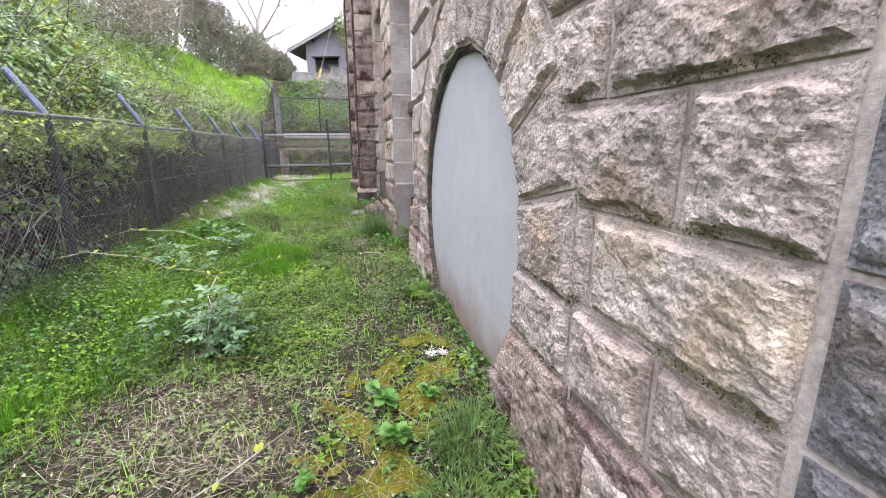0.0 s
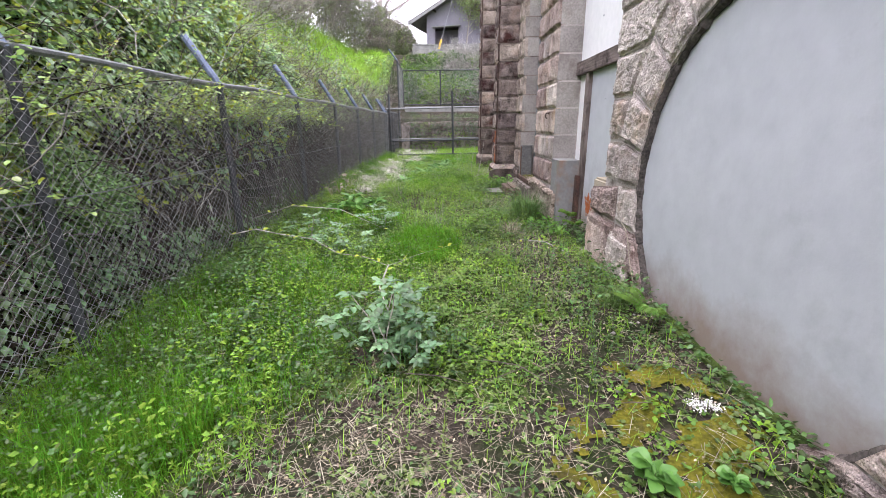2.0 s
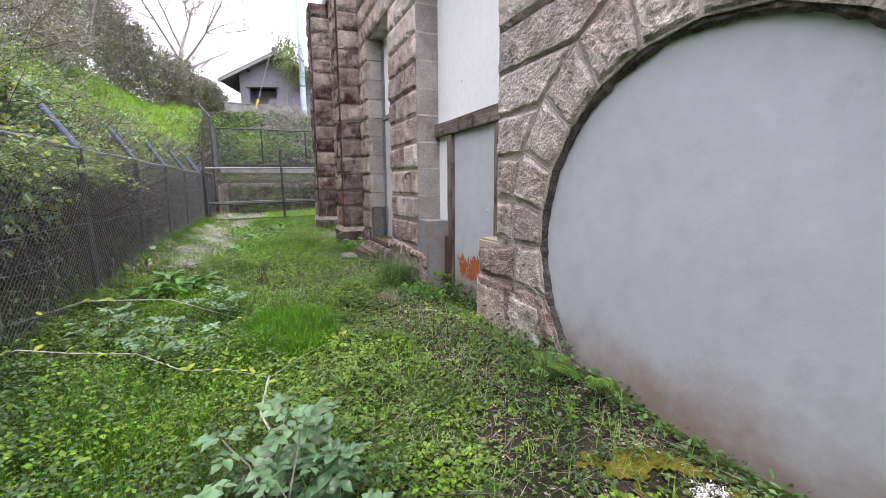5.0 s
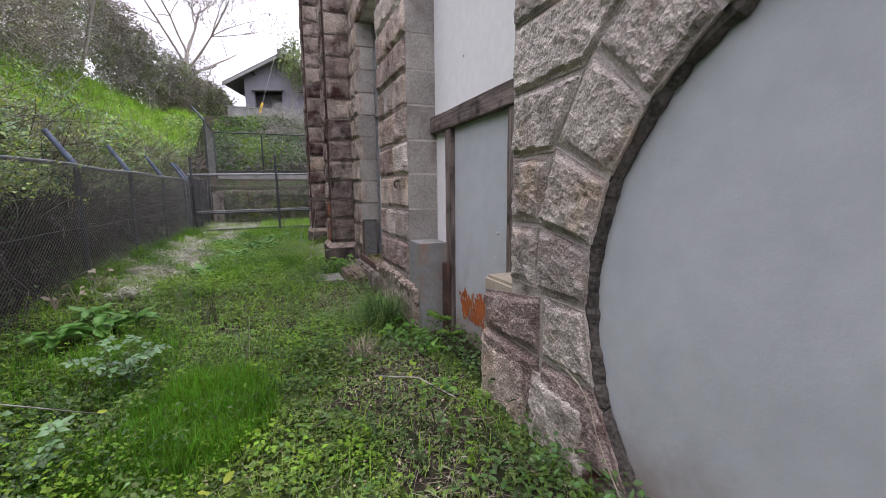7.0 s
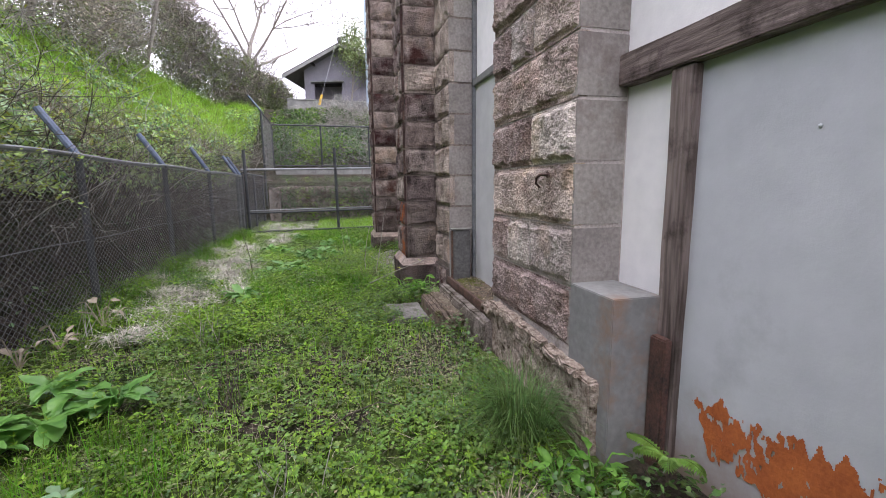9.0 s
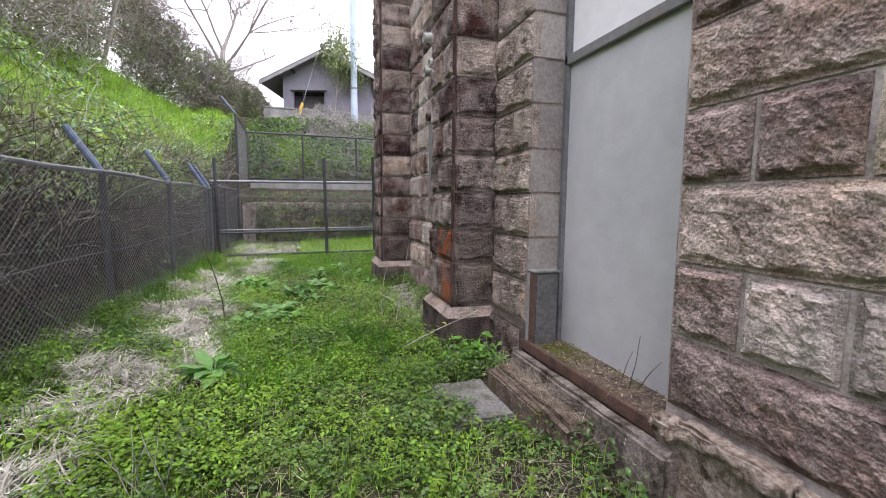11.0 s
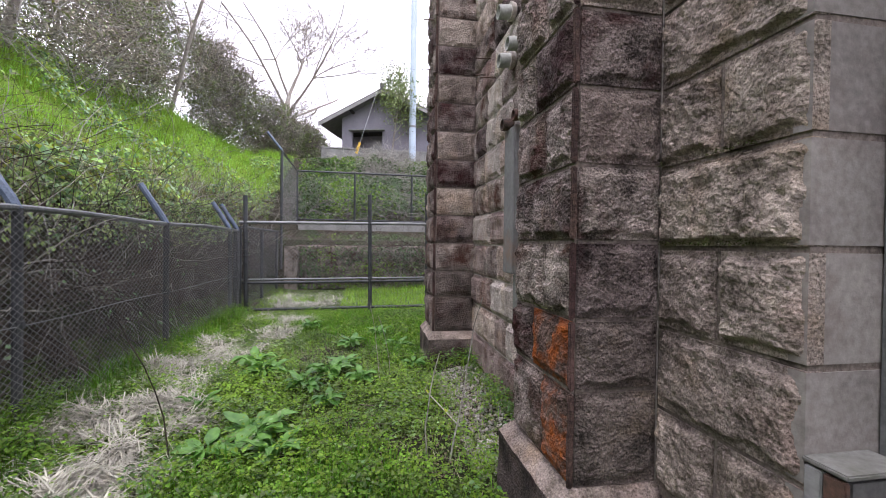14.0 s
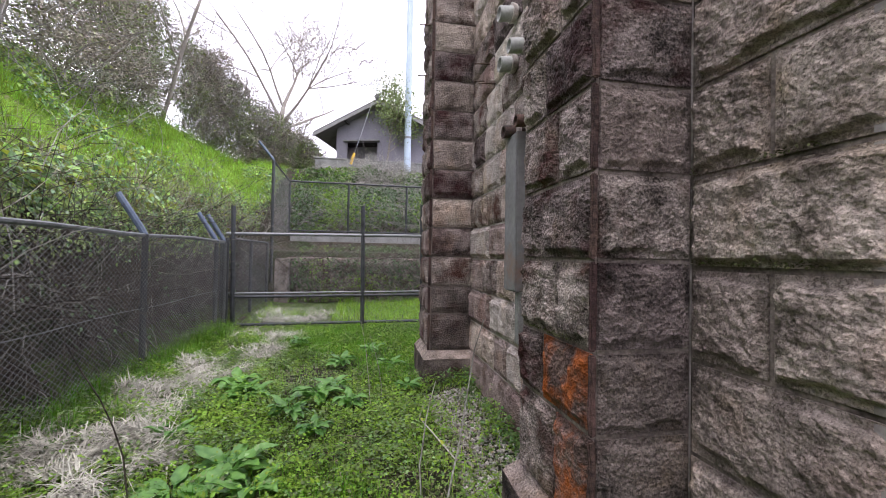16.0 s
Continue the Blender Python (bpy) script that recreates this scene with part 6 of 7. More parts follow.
def slope_growth():
    # brambles and low shrubs with yellow-green leaves
    n = 190000
    y, u = -1 + 28 * rs.uniform(0, 1, n) ** 1.25, rs.uniform(0.15, 7.0, n)
    u = np.where((y > 8) & (u < 0.55), u + 0.55, u)
    x = -3.05 - u
    clump = value_noise(x, y, 0.7, 91)
    w = (1 - grassy(x, y) * np.clip(1.15 - np.clip(value_noise(x, y, 1.2, 93) * 3.4 - 1.6, 0, 1), 0, 0.985)) * np.clip(clump * 2.4 - 0.35, 0.15, 1) * np.where(y < 12, 1.0, 0.75)
    x, y, clump = keep(rs.uniform(0, 1, n) < w, x, y, clump)
    n = len(x)
    tall = (0.10 + 1.25 * clump ** 2) * np.where(y < 10, 1.3, 0.8)
    z = terrain(x, y) + rs.uniform(0, 1, n) ** 0.4 * tall
    size = rs.uniform(0.045, 0.125, n) * np.where(y < 9, 1.15, 1.0)
    sel = np.clip(rs.uniform(0, 1, n) + np.where((y < 10) & (rs.uniform(0, 1, n) < 0.3), 0.25, 0), 0, 0.99)
    for name, m, mat, lab in (("bramble", sel < 0.46, BRAMBLE, "yellow-green bramble leaves over the bank"), ("dark_bramble", (sel >= 0.46) & (sel < 0.78), IVY, "dark bramble leaves over the bank"), ("shrub_leaves", (sel >= 0.78) & (sel < 0.90), ELDER, "blue-green shrub leaves on the bank"),
                              ("young_leaves", sel >= 0.90, SPRING, "bright yellow young leaves on the bank")):
        k = int(m.sum())
        v, f = leaf_arrays(np.stack([x, y, z], -1)[m], rs.normal(-0.25, 1.0, k), rs.normal(-0.7, 0.5, k), rs.normal(0, 0.5, k), size[m], size[m] * 0.8)
        tagged(np_mesh(name, v, f, mat), lab, "shrubs", kind="stuff")
    # stems among them
    n = 5200
    y, u = rs.uniform(-0.5, 24, n), 0.3 + 5.5 * rs.uniform(0, 1, n) ** 1.8
    x = -3.05 - u
    x, y = keep(rs.uniform(0, 1, n) < 1 - grassy(x, y) * 0.9, x, y)
    n = len(x)
    pts = wander(on_ground(x, y), np.stack([rs.normal(0.3, 0.5, n), rs.normal(0, 0.6, n), rs.uniform(0.4, 1.2, n)], -1), rs.uniform(0.4, 1.6, n), 6, 0.22, 0.14)
    v, f = strand_arrays(pts, np.linspace(1, 0.4, 6)[None] * rs.uniform(0.003, 0.007, n)[:, None])
    f = f.reshape(n, -1, 4)
    brown = rs.uniform(0, 1, n) < 0.55
    tagged(np_mesh("shrub_stems", v, f[~brown].reshape(-1, 4), TWIG), "bare arching grey stems on the bank", "stems", kind="stuff")
    tagged(np_mesh("dead_stems", v, f[brown].reshape(-1, 4), VINE), "bare arching brown stems on the bank", "stems", kind="stuff")
    # wilted brown grass in the lower band
    n = 16000
    y, u = rs.uniform(7, 22, n), 0.45 + np.abs(rs.normal(0, 0.75, n))
    x = -3.05 - u
    x, y = keep(value_noise(x, y, 0.6, 107) + rs.normal(0, 0.06, n) > 0.52, x, y)
    n = len(x)
    v, f = blade_arrays(on_ground(x, y, rs.uniform(0, 0.25, n)), rs.normal(0, 1.3, n), np.abs(rs.normal(0.9, 0.4, n)), rs.uniform(0.2, 0.55, n), rs.uniform(0.004, 0.009, n), np.abs(rs.normal(0.8, 0.4, n)))
    tagged(np_mesh("wilted_grass", v, f, STRAW), "wilted brown grass on the bank", "grass", kind="stuff")
    # open grass
    n = 115000
    y, u = 9 + 20.5 * rs.uniform(0, 1, n) ** 1.1, rs.uniform(0.5, 8.5, n)
    x = -3.05 - u
    tuss = value_noise(x, y, 0.42, 99, 2)
    g = grassy(x, y) * np.clip(0.35 + value_noise(x, y, 1.1, 97), 0, 1) * np.clip(tuss * 3.2 - 0.85, 0.12, 1)
    x, y, tuss = keep(rs.uniform(0, 1, n) < g, x, y, tuss)
    n = len(x)
    v, f = blade_arrays(on_ground(x, y, -0.02), rs.normal(0, 1.2, n), np.abs(rs.normal(0.35, 0.3, n)), rs.uniform(0.5, 1.1, n) * (0.08 + 0.85 * tuss ** 2.2), rs.uniform(0.008, 0.018, n), np.abs(rs.normal(0.9, 0.45, n)))
    tagged(np_mesh("slope_grass", v, f, SLOPE_GRASS), "long bright green grass on the hillside", "grass", kind="stuff")
    # long arching canes reaching over the grass
    for k in range(26):
        x0, y0 = rs.uniform(-6.5, -3.4), rs.uniform(9, 20)
        cane = empty("bramble_cane", (x0, y0, float(terrain(x0, y0))))
        p = wander(np.zeros((1, 3)), np.array([[rs.normal(0.3, 0.5), rs.normal(0, 0.6), 0.9]]), np.array([rs.uniform(0.9, 1.9)]), 9, 0.12, 0.16)
        v, f = strand_arrays(p, np.linspace(0.009, 0.003, 9)[None])
        np_mesh("stem", v, f, TWIG, cane)
        tagged(cane, "thin arching bramble cane on the bank", "bramble cane", "bramble canes")


slope_growth()


# ---- woods above the slope ----
LINE = [(-8.2, 3), (-7.6, 9), (-6.8, 14), (-6.8, 19), (-7.5, 23), (-8.2, 26.5), (-7.8, 29.2), (-6.2, 30.5), (-4.5, 31.2), (-2.9, 31.6)]


def line_at(s):
    pts = np.array(LINE, float)
    k = np.linspace(0, 1, len(pts))
    return np.interp(s, k, pts[:, 0]), np.interp(s, k, pts[:, 1])


def wood_height(s):
    return np.interp(s, [0, 0.5, 0.62, 0.75, 0.88, 0.96, 1.0], [6.5, 6.0, 5.5, 4.6, 3.3, 2.3, 1.4])


def thicket():
    n = 8000
    s = rs.uniform(0, 1, n) ** 0.85
    x, y = line_at(s)
    back = np.abs(rs.normal(0, 2.2, n))
    x = x - back * np.where(s < 0.6, 1, 0.15) + rs.normal(0, 0.35, n)
    y = y + back * np.where(s < 0.6, 0.1, 0.9) + rs.normal(0, 0.4, n)
    h = wood_height(s) * rs.uniform(0, 0.85, n)
    st = on_ground(x, y) + np.stack([0 * h, 0 * h, h], -1)
    pts = wander(st, np.stack([rs.normal(0.25, 0.6, n), rs.normal(-0.1, 0.6, n), rs.normal(0.7, 0.6, n)], -1), rs.uniform(0.6, 2.2, n), 4, 0.32, 0.03)
    v, f = strand_arrays(pts, np.linspace(1, 0.35, 4)[None] * rs.uniform(0.005, 0.017, n)[:, None])
    tagged(np_mesh("brushwood", v, f, TWIG), "dense grey-brown leafless brushwood above the slope", "brushwood", kind="stuff")
    n = 52000
    s = rs.uniform(0, 1, n) ** 0.8
    x, y = line_at(s)
    back = np.abs(rs.normal(0, 1.9, n))
    x = x - back * np.where(s < 0.6, 1, 0.15) + rs.normal(0, 0.4, n)
    y = y + back * np.where(s < 0.6, 0.1, 0.9) + rs.normal(0, 0.4, n)
    h = rs.uniform(0, 1, n) ** 1.3 * 0.85
    z = terrain(x, y) + h * wood_height(s)
    c = value_noise(x + z * 0.7, y - z * 0.6, 0.9, 105)
    x, y, z, c, s = keep(rs.uniform(0, 1, n) < np.clip(c * 3.2 - 0.45, 0, 1) * np.where(s > 0.72, 1.0, 0.75), x, y, z, c, s)
    n = len(x)
    sel = rs.uniform(0, 1, n)
    size = rs.uniform(0.07, 0.17, n)
    for name, m, mat, lab in (("shrubbery", sel < 0.93, OLIVE, "dull olive evergreen shrubs in the wood"), ("spring_sprays", sel >= 0.93, SPRING, "yellow-green young leaves in the wood")):
        k = int(m.sum())
        v, f = leaf_arrays(np.stack([x, y, z], -1)[m], rs.uniform(0, 6.28, k), rs.normal(-0.1, 0.6, k), rs.normal(0, 0.6, k), size[m], size[m] * 0.55)
        tagged(np_mesh(name, v, f, mat), lab, "shrubs", kind="stuff")


def bushes():
    """Rounded bushes along the face of the wood, leaves thickest on their outsides."""
    for name, count, mat, lab, lo in (("evergreen_bushes", 80, OLIVE, "rounded olive-green bushes along the wood", 0.0), ("grey_bushes", 125, GREY_LEAF, "rounded grey-brown budding bushes along the wood", 0.15)):
        s = rs.uniform(0, 1, count) ** 0.75
        x, y = line_at(s)
        up = rs.uniform(lo, 0.92, count)
        x = x - np.where(s < 0.6, 0.9, 0.2) * up * rs.uniform(0.5, 1.6, count)
        y = y + np.where(s < 0.6, 0.1, 0.8) * up + rs.normal(0, 0.3, count)
        r = rs.uniform(0.45, 0.95, count) * np.interp(s, [0, 0.6, 1], [1.15, 0.95, 0.6])
        c = on_ground(x, y) + np.stack([0 * up, 0 * up, up * wood_height(s)], -1)
        per = 540
        n = count * per
        d = rs.normal(0, 1, (n, 3))
        d /= np.linalg.norm(d, axis=1, keepdims=True)
        lump = 0.72 + 0.5 * value_noise(d[:, 0] * 3 + np.repeat(x, per) * 9, d[:, 1] * 3 + d[:, 2] * 2, 1.0, 161)
        p = np.repeat(c, per, 0) + d * (np.repeat(r, per) * lump * rs.uniform(0.7, 1.0, n))[:, None] * np.array([1.0, 1.0, 0.8])
        p[:, 2] = np.maximum(p[:, 2], terrain(p[:, 0], p[:, 1]))
        size = rs.uniform(0.06, 0.12, n) * np.repeat(np.interp(s, [0, 0.6, 1], [0.75, 1.0, 1.2]), per)
        v, f = leaf_arrays(p, np.arctan2(d[:, 1], d[:, 0]) + rs.normal(0, 0.7, n), rs.normal(-0.1, 0.5, n), rs.normal(0, 0.5, n), size, size * 0.6)
        tagged(np_mesh(name, v, f, mat), lab, "shrubs", kind="stuff")


thicket()
bushes()


def grow(root, start, direction, length, radius, depth, rnd, verts, faces, tips, spread=0.55, up=0.10):
    """A branching limb; adds tubes to the lists and the ends of twigs to tips."""
    steps = 5
    p, d = Vector(start), Vector(direction).normalized()
    pts, rad = [p.copy()], [radius]
    for i in range(steps):
        d = (d + Vector((rnd.gauss(0, 0.10), rnd.gauss(0, 0.10), rnd.gauss(0, 0.08) + up * 0.3))).normalized()
        p = p + d * (length / steps)
        pts.append(p.copy())
        rad.append(radius * (1 - 0.45 * (i + 1) / steps))
    tube(pts, [max(q, 0.012 if up > 0.08 else 0.008) for q in rad], 7 if depth > 3 else 5 if depth > 1 else 3, verts, faces)
    if depth == 0:
        tips.append(p)
        return
    for k in range((rnd.choice((2, 3, 3)) if depth > 1 else 3) + (1 if up < 0.08 else 0)):
        i = rnd.randint(2, steps)
        side = Vector((rnd.gauss(0, 1), rnd.gauss(0, 1), rnd.gauss(0.1, 0.6))).normalized()
        nd = (d * (1 - spread * 0.5) + side * spread + Vector((0, 0, up))).normalized()
        grow(root, pts[i], nd, length * rnd.uniform(0.55, 0.8), rad[i] * 0.6, depth - 1, rnd, verts, faces, tips, spread, up)


def tree(at, trunk, lean, radius, depth, seed, label, leaves=None, leaf_n=0, leaf_size=0.08, spread=0.55, crown_r=0.4, up=0.10, reach=1.0):
    root = empty("tree", (at[0], at[1], float(terrain(at[0], at[1])) - 0.1))
    rnd = random.Random(seed)
    verts, faces, tips = [], [], []
    p, d = Vector((0, 0, 0)), Vector((lean[0], lean[1], 1)).normalized()
    pts, rad = [p.copy()], [radius * 1.25]
    for i in range(6):
        d = (d + Vector((rnd.gauss(0, 0.05), rnd.gauss(0, 0.05), 0.02))).normalized()
        p = p + d * trunk / 6
        pts.append(p.copy())
        rad.append(radius * (1 - 0.06 * i))
    tv, tf = tube(pts, rad, 9)
    mesh("trunk", tv, tf, BARK, root, smooth=True)
    for k in range(4):
        i = rnd.randint(3, 6)
        side = Vector((rnd.gauss(0, 1), rnd.gauss(0, 1), 0.3)).normalized()
        grow(root, pts[i], (d * 0.6 + side * 0.6), trunk * reach * rnd.uniform(0.5, 0.75), rad[i] * 0.55, depth, rnd, verts, faces, tips, spread, up)
    grow(root, pts[-1], d, trunk * 0.7, rad[-1] * 0.8, depth, rnd, verts, faces, tips, spread, up)
    mesh("branchwork", verts, faces, BARK, root)
    if leaves and tips:
        t = np.array([tuple(q) for q in tips])
        c = t[rs.randint(0, len(t), leaf_n)] + rs.normal(0, crown_r, (leaf_n, 3))
        v, f = leaf_arrays(c, rs.uniform(0, 6.28, leaf_n), rs.normal(-0.2, 0.6, leaf_n), rs.normal(0, 0.6, leaf_n), rs.uniform(0.6, 1.3, leaf_n) * leaf_size, rs.uniform(0.4, 0.7, leaf_n) * leaf_size)
        np_mesh("crown", v, f, leaves, root)
    tagged(root, label, "tree", "trees on the hill")
    return root


tree((-8.35, 26.7), 5.4, (0.36, 0.05), 0.08, 4, 5, "leaning pale-barked tree with thin bare branches", SPRING, 260, 0.09)
tree((-6.0, 33.5), 4.7, (0.12, 0.0), 0.19, 5, 8, "bare leafless tree on the hilltop", spread=0.8, up=0.06, reach=1.75)
tree((-9.4, 25.0), 4.5, (0.15, -0.05), 0.12, 2, 12, "thin bare tree among the brushwood", OLIVE, 900, 0.1)
tree((-8.0, 18.5), 4.2, (0.25, 0.0), 0.11, 2, 15, "thin bare tree among the brushwood", OLIVE, 1200, 0.1)
tree((-7.2, 12.5), 3.6, (0.3, 0.1), 0.10, 2, 19, "thin bare tree among the brushwood", OLIVE, 1200, 0.1)
tree((0.50, 28.6), 2.3, (0.05, 0.0), 0.05, 2, 23, "small evergreen tree before the house", OLIVE, 4600, 0.13, 0.65, 0.33, 0.3, 0.8)


def hill_bushes():
    """Overgrown slope between the upper fence and the house."""
    n = 42000
    x, y = rs.uniform(-2.9, 3.5, n), rs.uniform(22.3, 28.0, n)
    c = value_noise(x, y, 1.0, 121)
    x, y, c = keep(value_noise(x, y, 0.45, 173) + rs.normal(0, 0.08, n) > 0.42, x, y, c)
    n = len(x)
    z = terrain(x, y) + rs.uniform(0, 1, n) * (0.15 + 1.15 * np.clip(c * 2 - 0.6, 0, 1)) * np.clip((28.2 - y) / 2.5, 0.25, 1)
    sel = rs.uniform(0, 1, n) - (value_noise(x, y, 1.3, 127) - 0.5) * 2.2
    for name, m, mat, lab in (("hill_shrubs", sel < 0.62, WEED_DARK, "dark green shrubs below the house"), ("hill_brambles", (sel >= 0.62) & (sel < 1.2), WEED, "yellow-green brambles below the house")):
        k = int(m.sum())
        size = rs.uniform(0.05, 0.14, k)
        v, f = leaf_arrays(np.stack([x, y, z], -1)[m], rs.uniform(0, 6.28, k), rs.normal(0, 0.6, k), rs.normal(0, 0.6, k), size, size * 0.7)
        tagged(np_mesh(name, v, f, mat), lab, "shrubs", kind="stuff")
    n = 1700
    x, y = rs.uniform(-2.6, 3, n), rs.uniform(22.2, 27.8, n)
    x, y = np.where(np.arange(n) < 800, np.abs(rs.normal(0, 1.1, n)) - 0.6, x), np.where(np.arange(n) < 800, rs.uniform(25.2, 27.8, n), y)
    d = np.stack([rs.normal(0, 0.7, n), rs.normal(-0.5, 0.5, n), rs.uniform(0.0, 1, n)], -1)
    v, f = strand_arrays(wander(on_ground(x, y, 0.2), d, rs.uniform(0.5, 1.6, n), 6, 0.25, 0.16), np.linspace(1, 0.4, 6)[None] * rs.uniform(0.004, 0.009, n)[:, None])
    tagged(np_mesh("hill_vines", v, f, TWIG), "grey dead vines below the house", "dead vines", kind="stuff")
    # growth on the retaining wall beyond the gate
    n = 9000
    x, z = rs.uniform(-2.4, 4.5, n), rs.uniform(0.5, 1.95, n)
    y = np.where(z < 1.6, 19.95 - rs.uniform(0, 0.2, n), rs.uniform(20.0, 21.8, n))
    sel = value_noise(x, z, 0.5, 133) + rs.uniform(-0.25, 0.25, n)
    for name, m, mat, lab in (("wall_ivy", sel < 0.5, WEED_DARK, "dark ivy on the retaining wall"), ("wall_grass_leaves", sel > 0.66, WEED, "yellow-green plants on the retaining wall")):
        k = int(m.sum())
        size = rs.uniform(0.04, 0.09, k)
        v, f = leaf_arrays(np.stack([x, y, z], -1)[m], rs.normal(-1.57, 0.9, k), rs.normal(-0.3, 0.5, k), rs.normal(0, 0.5, k), size, size * 0.75)
        tagged(np_mesh(name, v, f, mat), lab, "ivy", kind="stuff")
    n = 700
    st = np.stack([rs.uniform(-2.4, 2.0, n), rs.uniform(19.8, 20.4, n), rs.uniform(0.6, 1.8, n)], -1)
    v, f = strand_arrays(wander(st, np.stack([rs.normal(0, 0.8, n), rs.normal(-0.3, 0.3, n), rs.normal(-0.2, 0.6, n)], -1), rs.uniform(0.4, 1.3, n), 6, 0.3, 0.1), np.linspace(1, 0.4, 6)[None] * rs.uniform(0.004, 0.008, n)[:, None])
    tagged(np_mesh("wall_vines", v, f, VINE), "brown dead vines on the retaining wall", "dead vines", kind="stuff")
    n = 9000
    x, y = rs.uniform(-2.5, 1.5, n), rs.uniform(16.5, 19.9, n)
    x, y = keep((x > -1.0) | (value_noise(x, y, 0.6, 141) > 0.6), x, y)
    n = len(x)
    v, f = blade_arrays(on_ground(x, y), rs.uniform(0, 6.28, n), np.abs(rs.normal(0.3, 0.3, n)), rs.uniform(0.08, 0.2, n), rs.uniform(0.005, 0.009, n), np.abs(rs.normal(0.6, 0.4, n)))
    tagged(np_mesh("far_grass", v, f, GRASS), "pale green grass beyond the gate", "grass", kind="stuff")


hill_bushes()


# ---- single plants ----
def broad_leaf_mesh(length, width, seed, wave=0.03, curl=0.35):
    rnd = random.Random(seed)
    verts, faces = [], []
    n, m = 8, 4
    for i in range(n + 1):
        s = i / n
        w = width * math.sin(math.pi * min(1, s * 0.93 + 0.05)) ** 0.75 * (1 - 0.25 * s)
        for j in range(m + 1):
            t = 2 * j / m - 1
            z = curl * (s - 0.9 * s * s * 1.5) * length * 0.6 + abs(t) * w * 0.13 + wave * 1.6 * length * math.sin(9 * s + 3 * t + seed) * abs(t)
            verts.append((s * length, t * w / 2 * (1 + 0.06 * math.sin(13 * s + seed)), z))
    for i in range(n):
        for j in range(m):
            a = i * (m + 1) + j
            faces.append((a, a + 1, a + m + 2, a + m + 1))
    return verts, faces


def broadleaf_plant(at, count, length, width, seed, material, label, raise_=(20, 55), ratio=0.16, name="broadleaf_plant", group="broad-leaved plants"):
    root = empty(name, at)
    rnd = random.Random(seed)
    for k in range(count):
        l = length * rnd.uniform(0.6, 1.1)
        v, f = broad_leaf_mesh(l, l * width * rnd.uniform(0.85, 1.15), rnd.randint(0, 99))
        leaf = mesh("leaf", v, f, material, root, smooth=True)
        stalk = rnd.uniform(0.3, 0.9) * length * ratio * 3
        az = 137.5 * k + rnd.uniform(-35, 35)
        el = rnd.uniform(*raise_)
        off = Vector((math.cos(radians(az)), math.sin(radians(az)), math.tan(radians(el)) * 0.9)) * stalk * 0.7
        leaf.matrix_basis = pose(off.x, off.y, off.z + 0.02, rnd.uniform(-28, 28), rnd.uniform(-35, 30), az)
        sv, sf = tube([(0, 0, -0.02), tuple(off * 0.55 + Vector((0, 0, 0.01))), (off.x, off.y, off.z + 0.02)], [0.006, 0.005, 0.004], 5)
        mesh("stalk", sv, sf, material, root)
    tagged(root, label, "plant", group)
    return root


def ground_at(x, y, dz=0.0):
    return (x, y, float(terrain(x, y)) + dz)


dock = broadleaf_plant(ground_at(-1.47, 12.8, 0.09), 19, 0.20, 0.56, 3, DOCK, "leafy green plant with large oval leaves", (20, 60))
for k, (x, y, s, a) in enumerate(DOCKS):
    c = copy_thing(dock, pose(*ground_at(x, y, 0.07), 0, 0, a))
    s = s * (1.2 if y > 9 else 0.9)
    c.scale = (s, s, s * rs.uniform(0.7, 1.0))
nettle = broadleaf_plant(ground_at(0.16, 2.22, 0.05), 20, 0.085, 1.0, 9, DOCK, "round-leaved soft green plant on the moss", (38, 78))
for x, y, s, a in ((0.2, 1.9, 0.9, 50), (-0.25, 1.75, 0.6, 120), (-1.85, 3.2, 0.8, 200), (0.42, 2.15, 0.6, 10), (-0.5, 1.5, 0.6, 300), (-1.95, 3.0, 0.5, 80)):
    c = copy_thing(nettle, pose(*ground_at(x, y, 0.05), 0, 0, a))
    c.scale = (s, s, s)


for x, y, sc, a in ((-2.62, 8.55, 1.0, 30), (-2.55, 9.05, 1.2, 140), (-2.68, 8.2, 0.8, 250)):
    broadleaf_plant(ground_at(x, y, 0.05), 7, 0.11 * sc, 0.6, int(y * 10), STRAW, "withered plant with dry leaves by the fence", (30, 75), 0.5, "withered_plant", "withered plants by the fence")


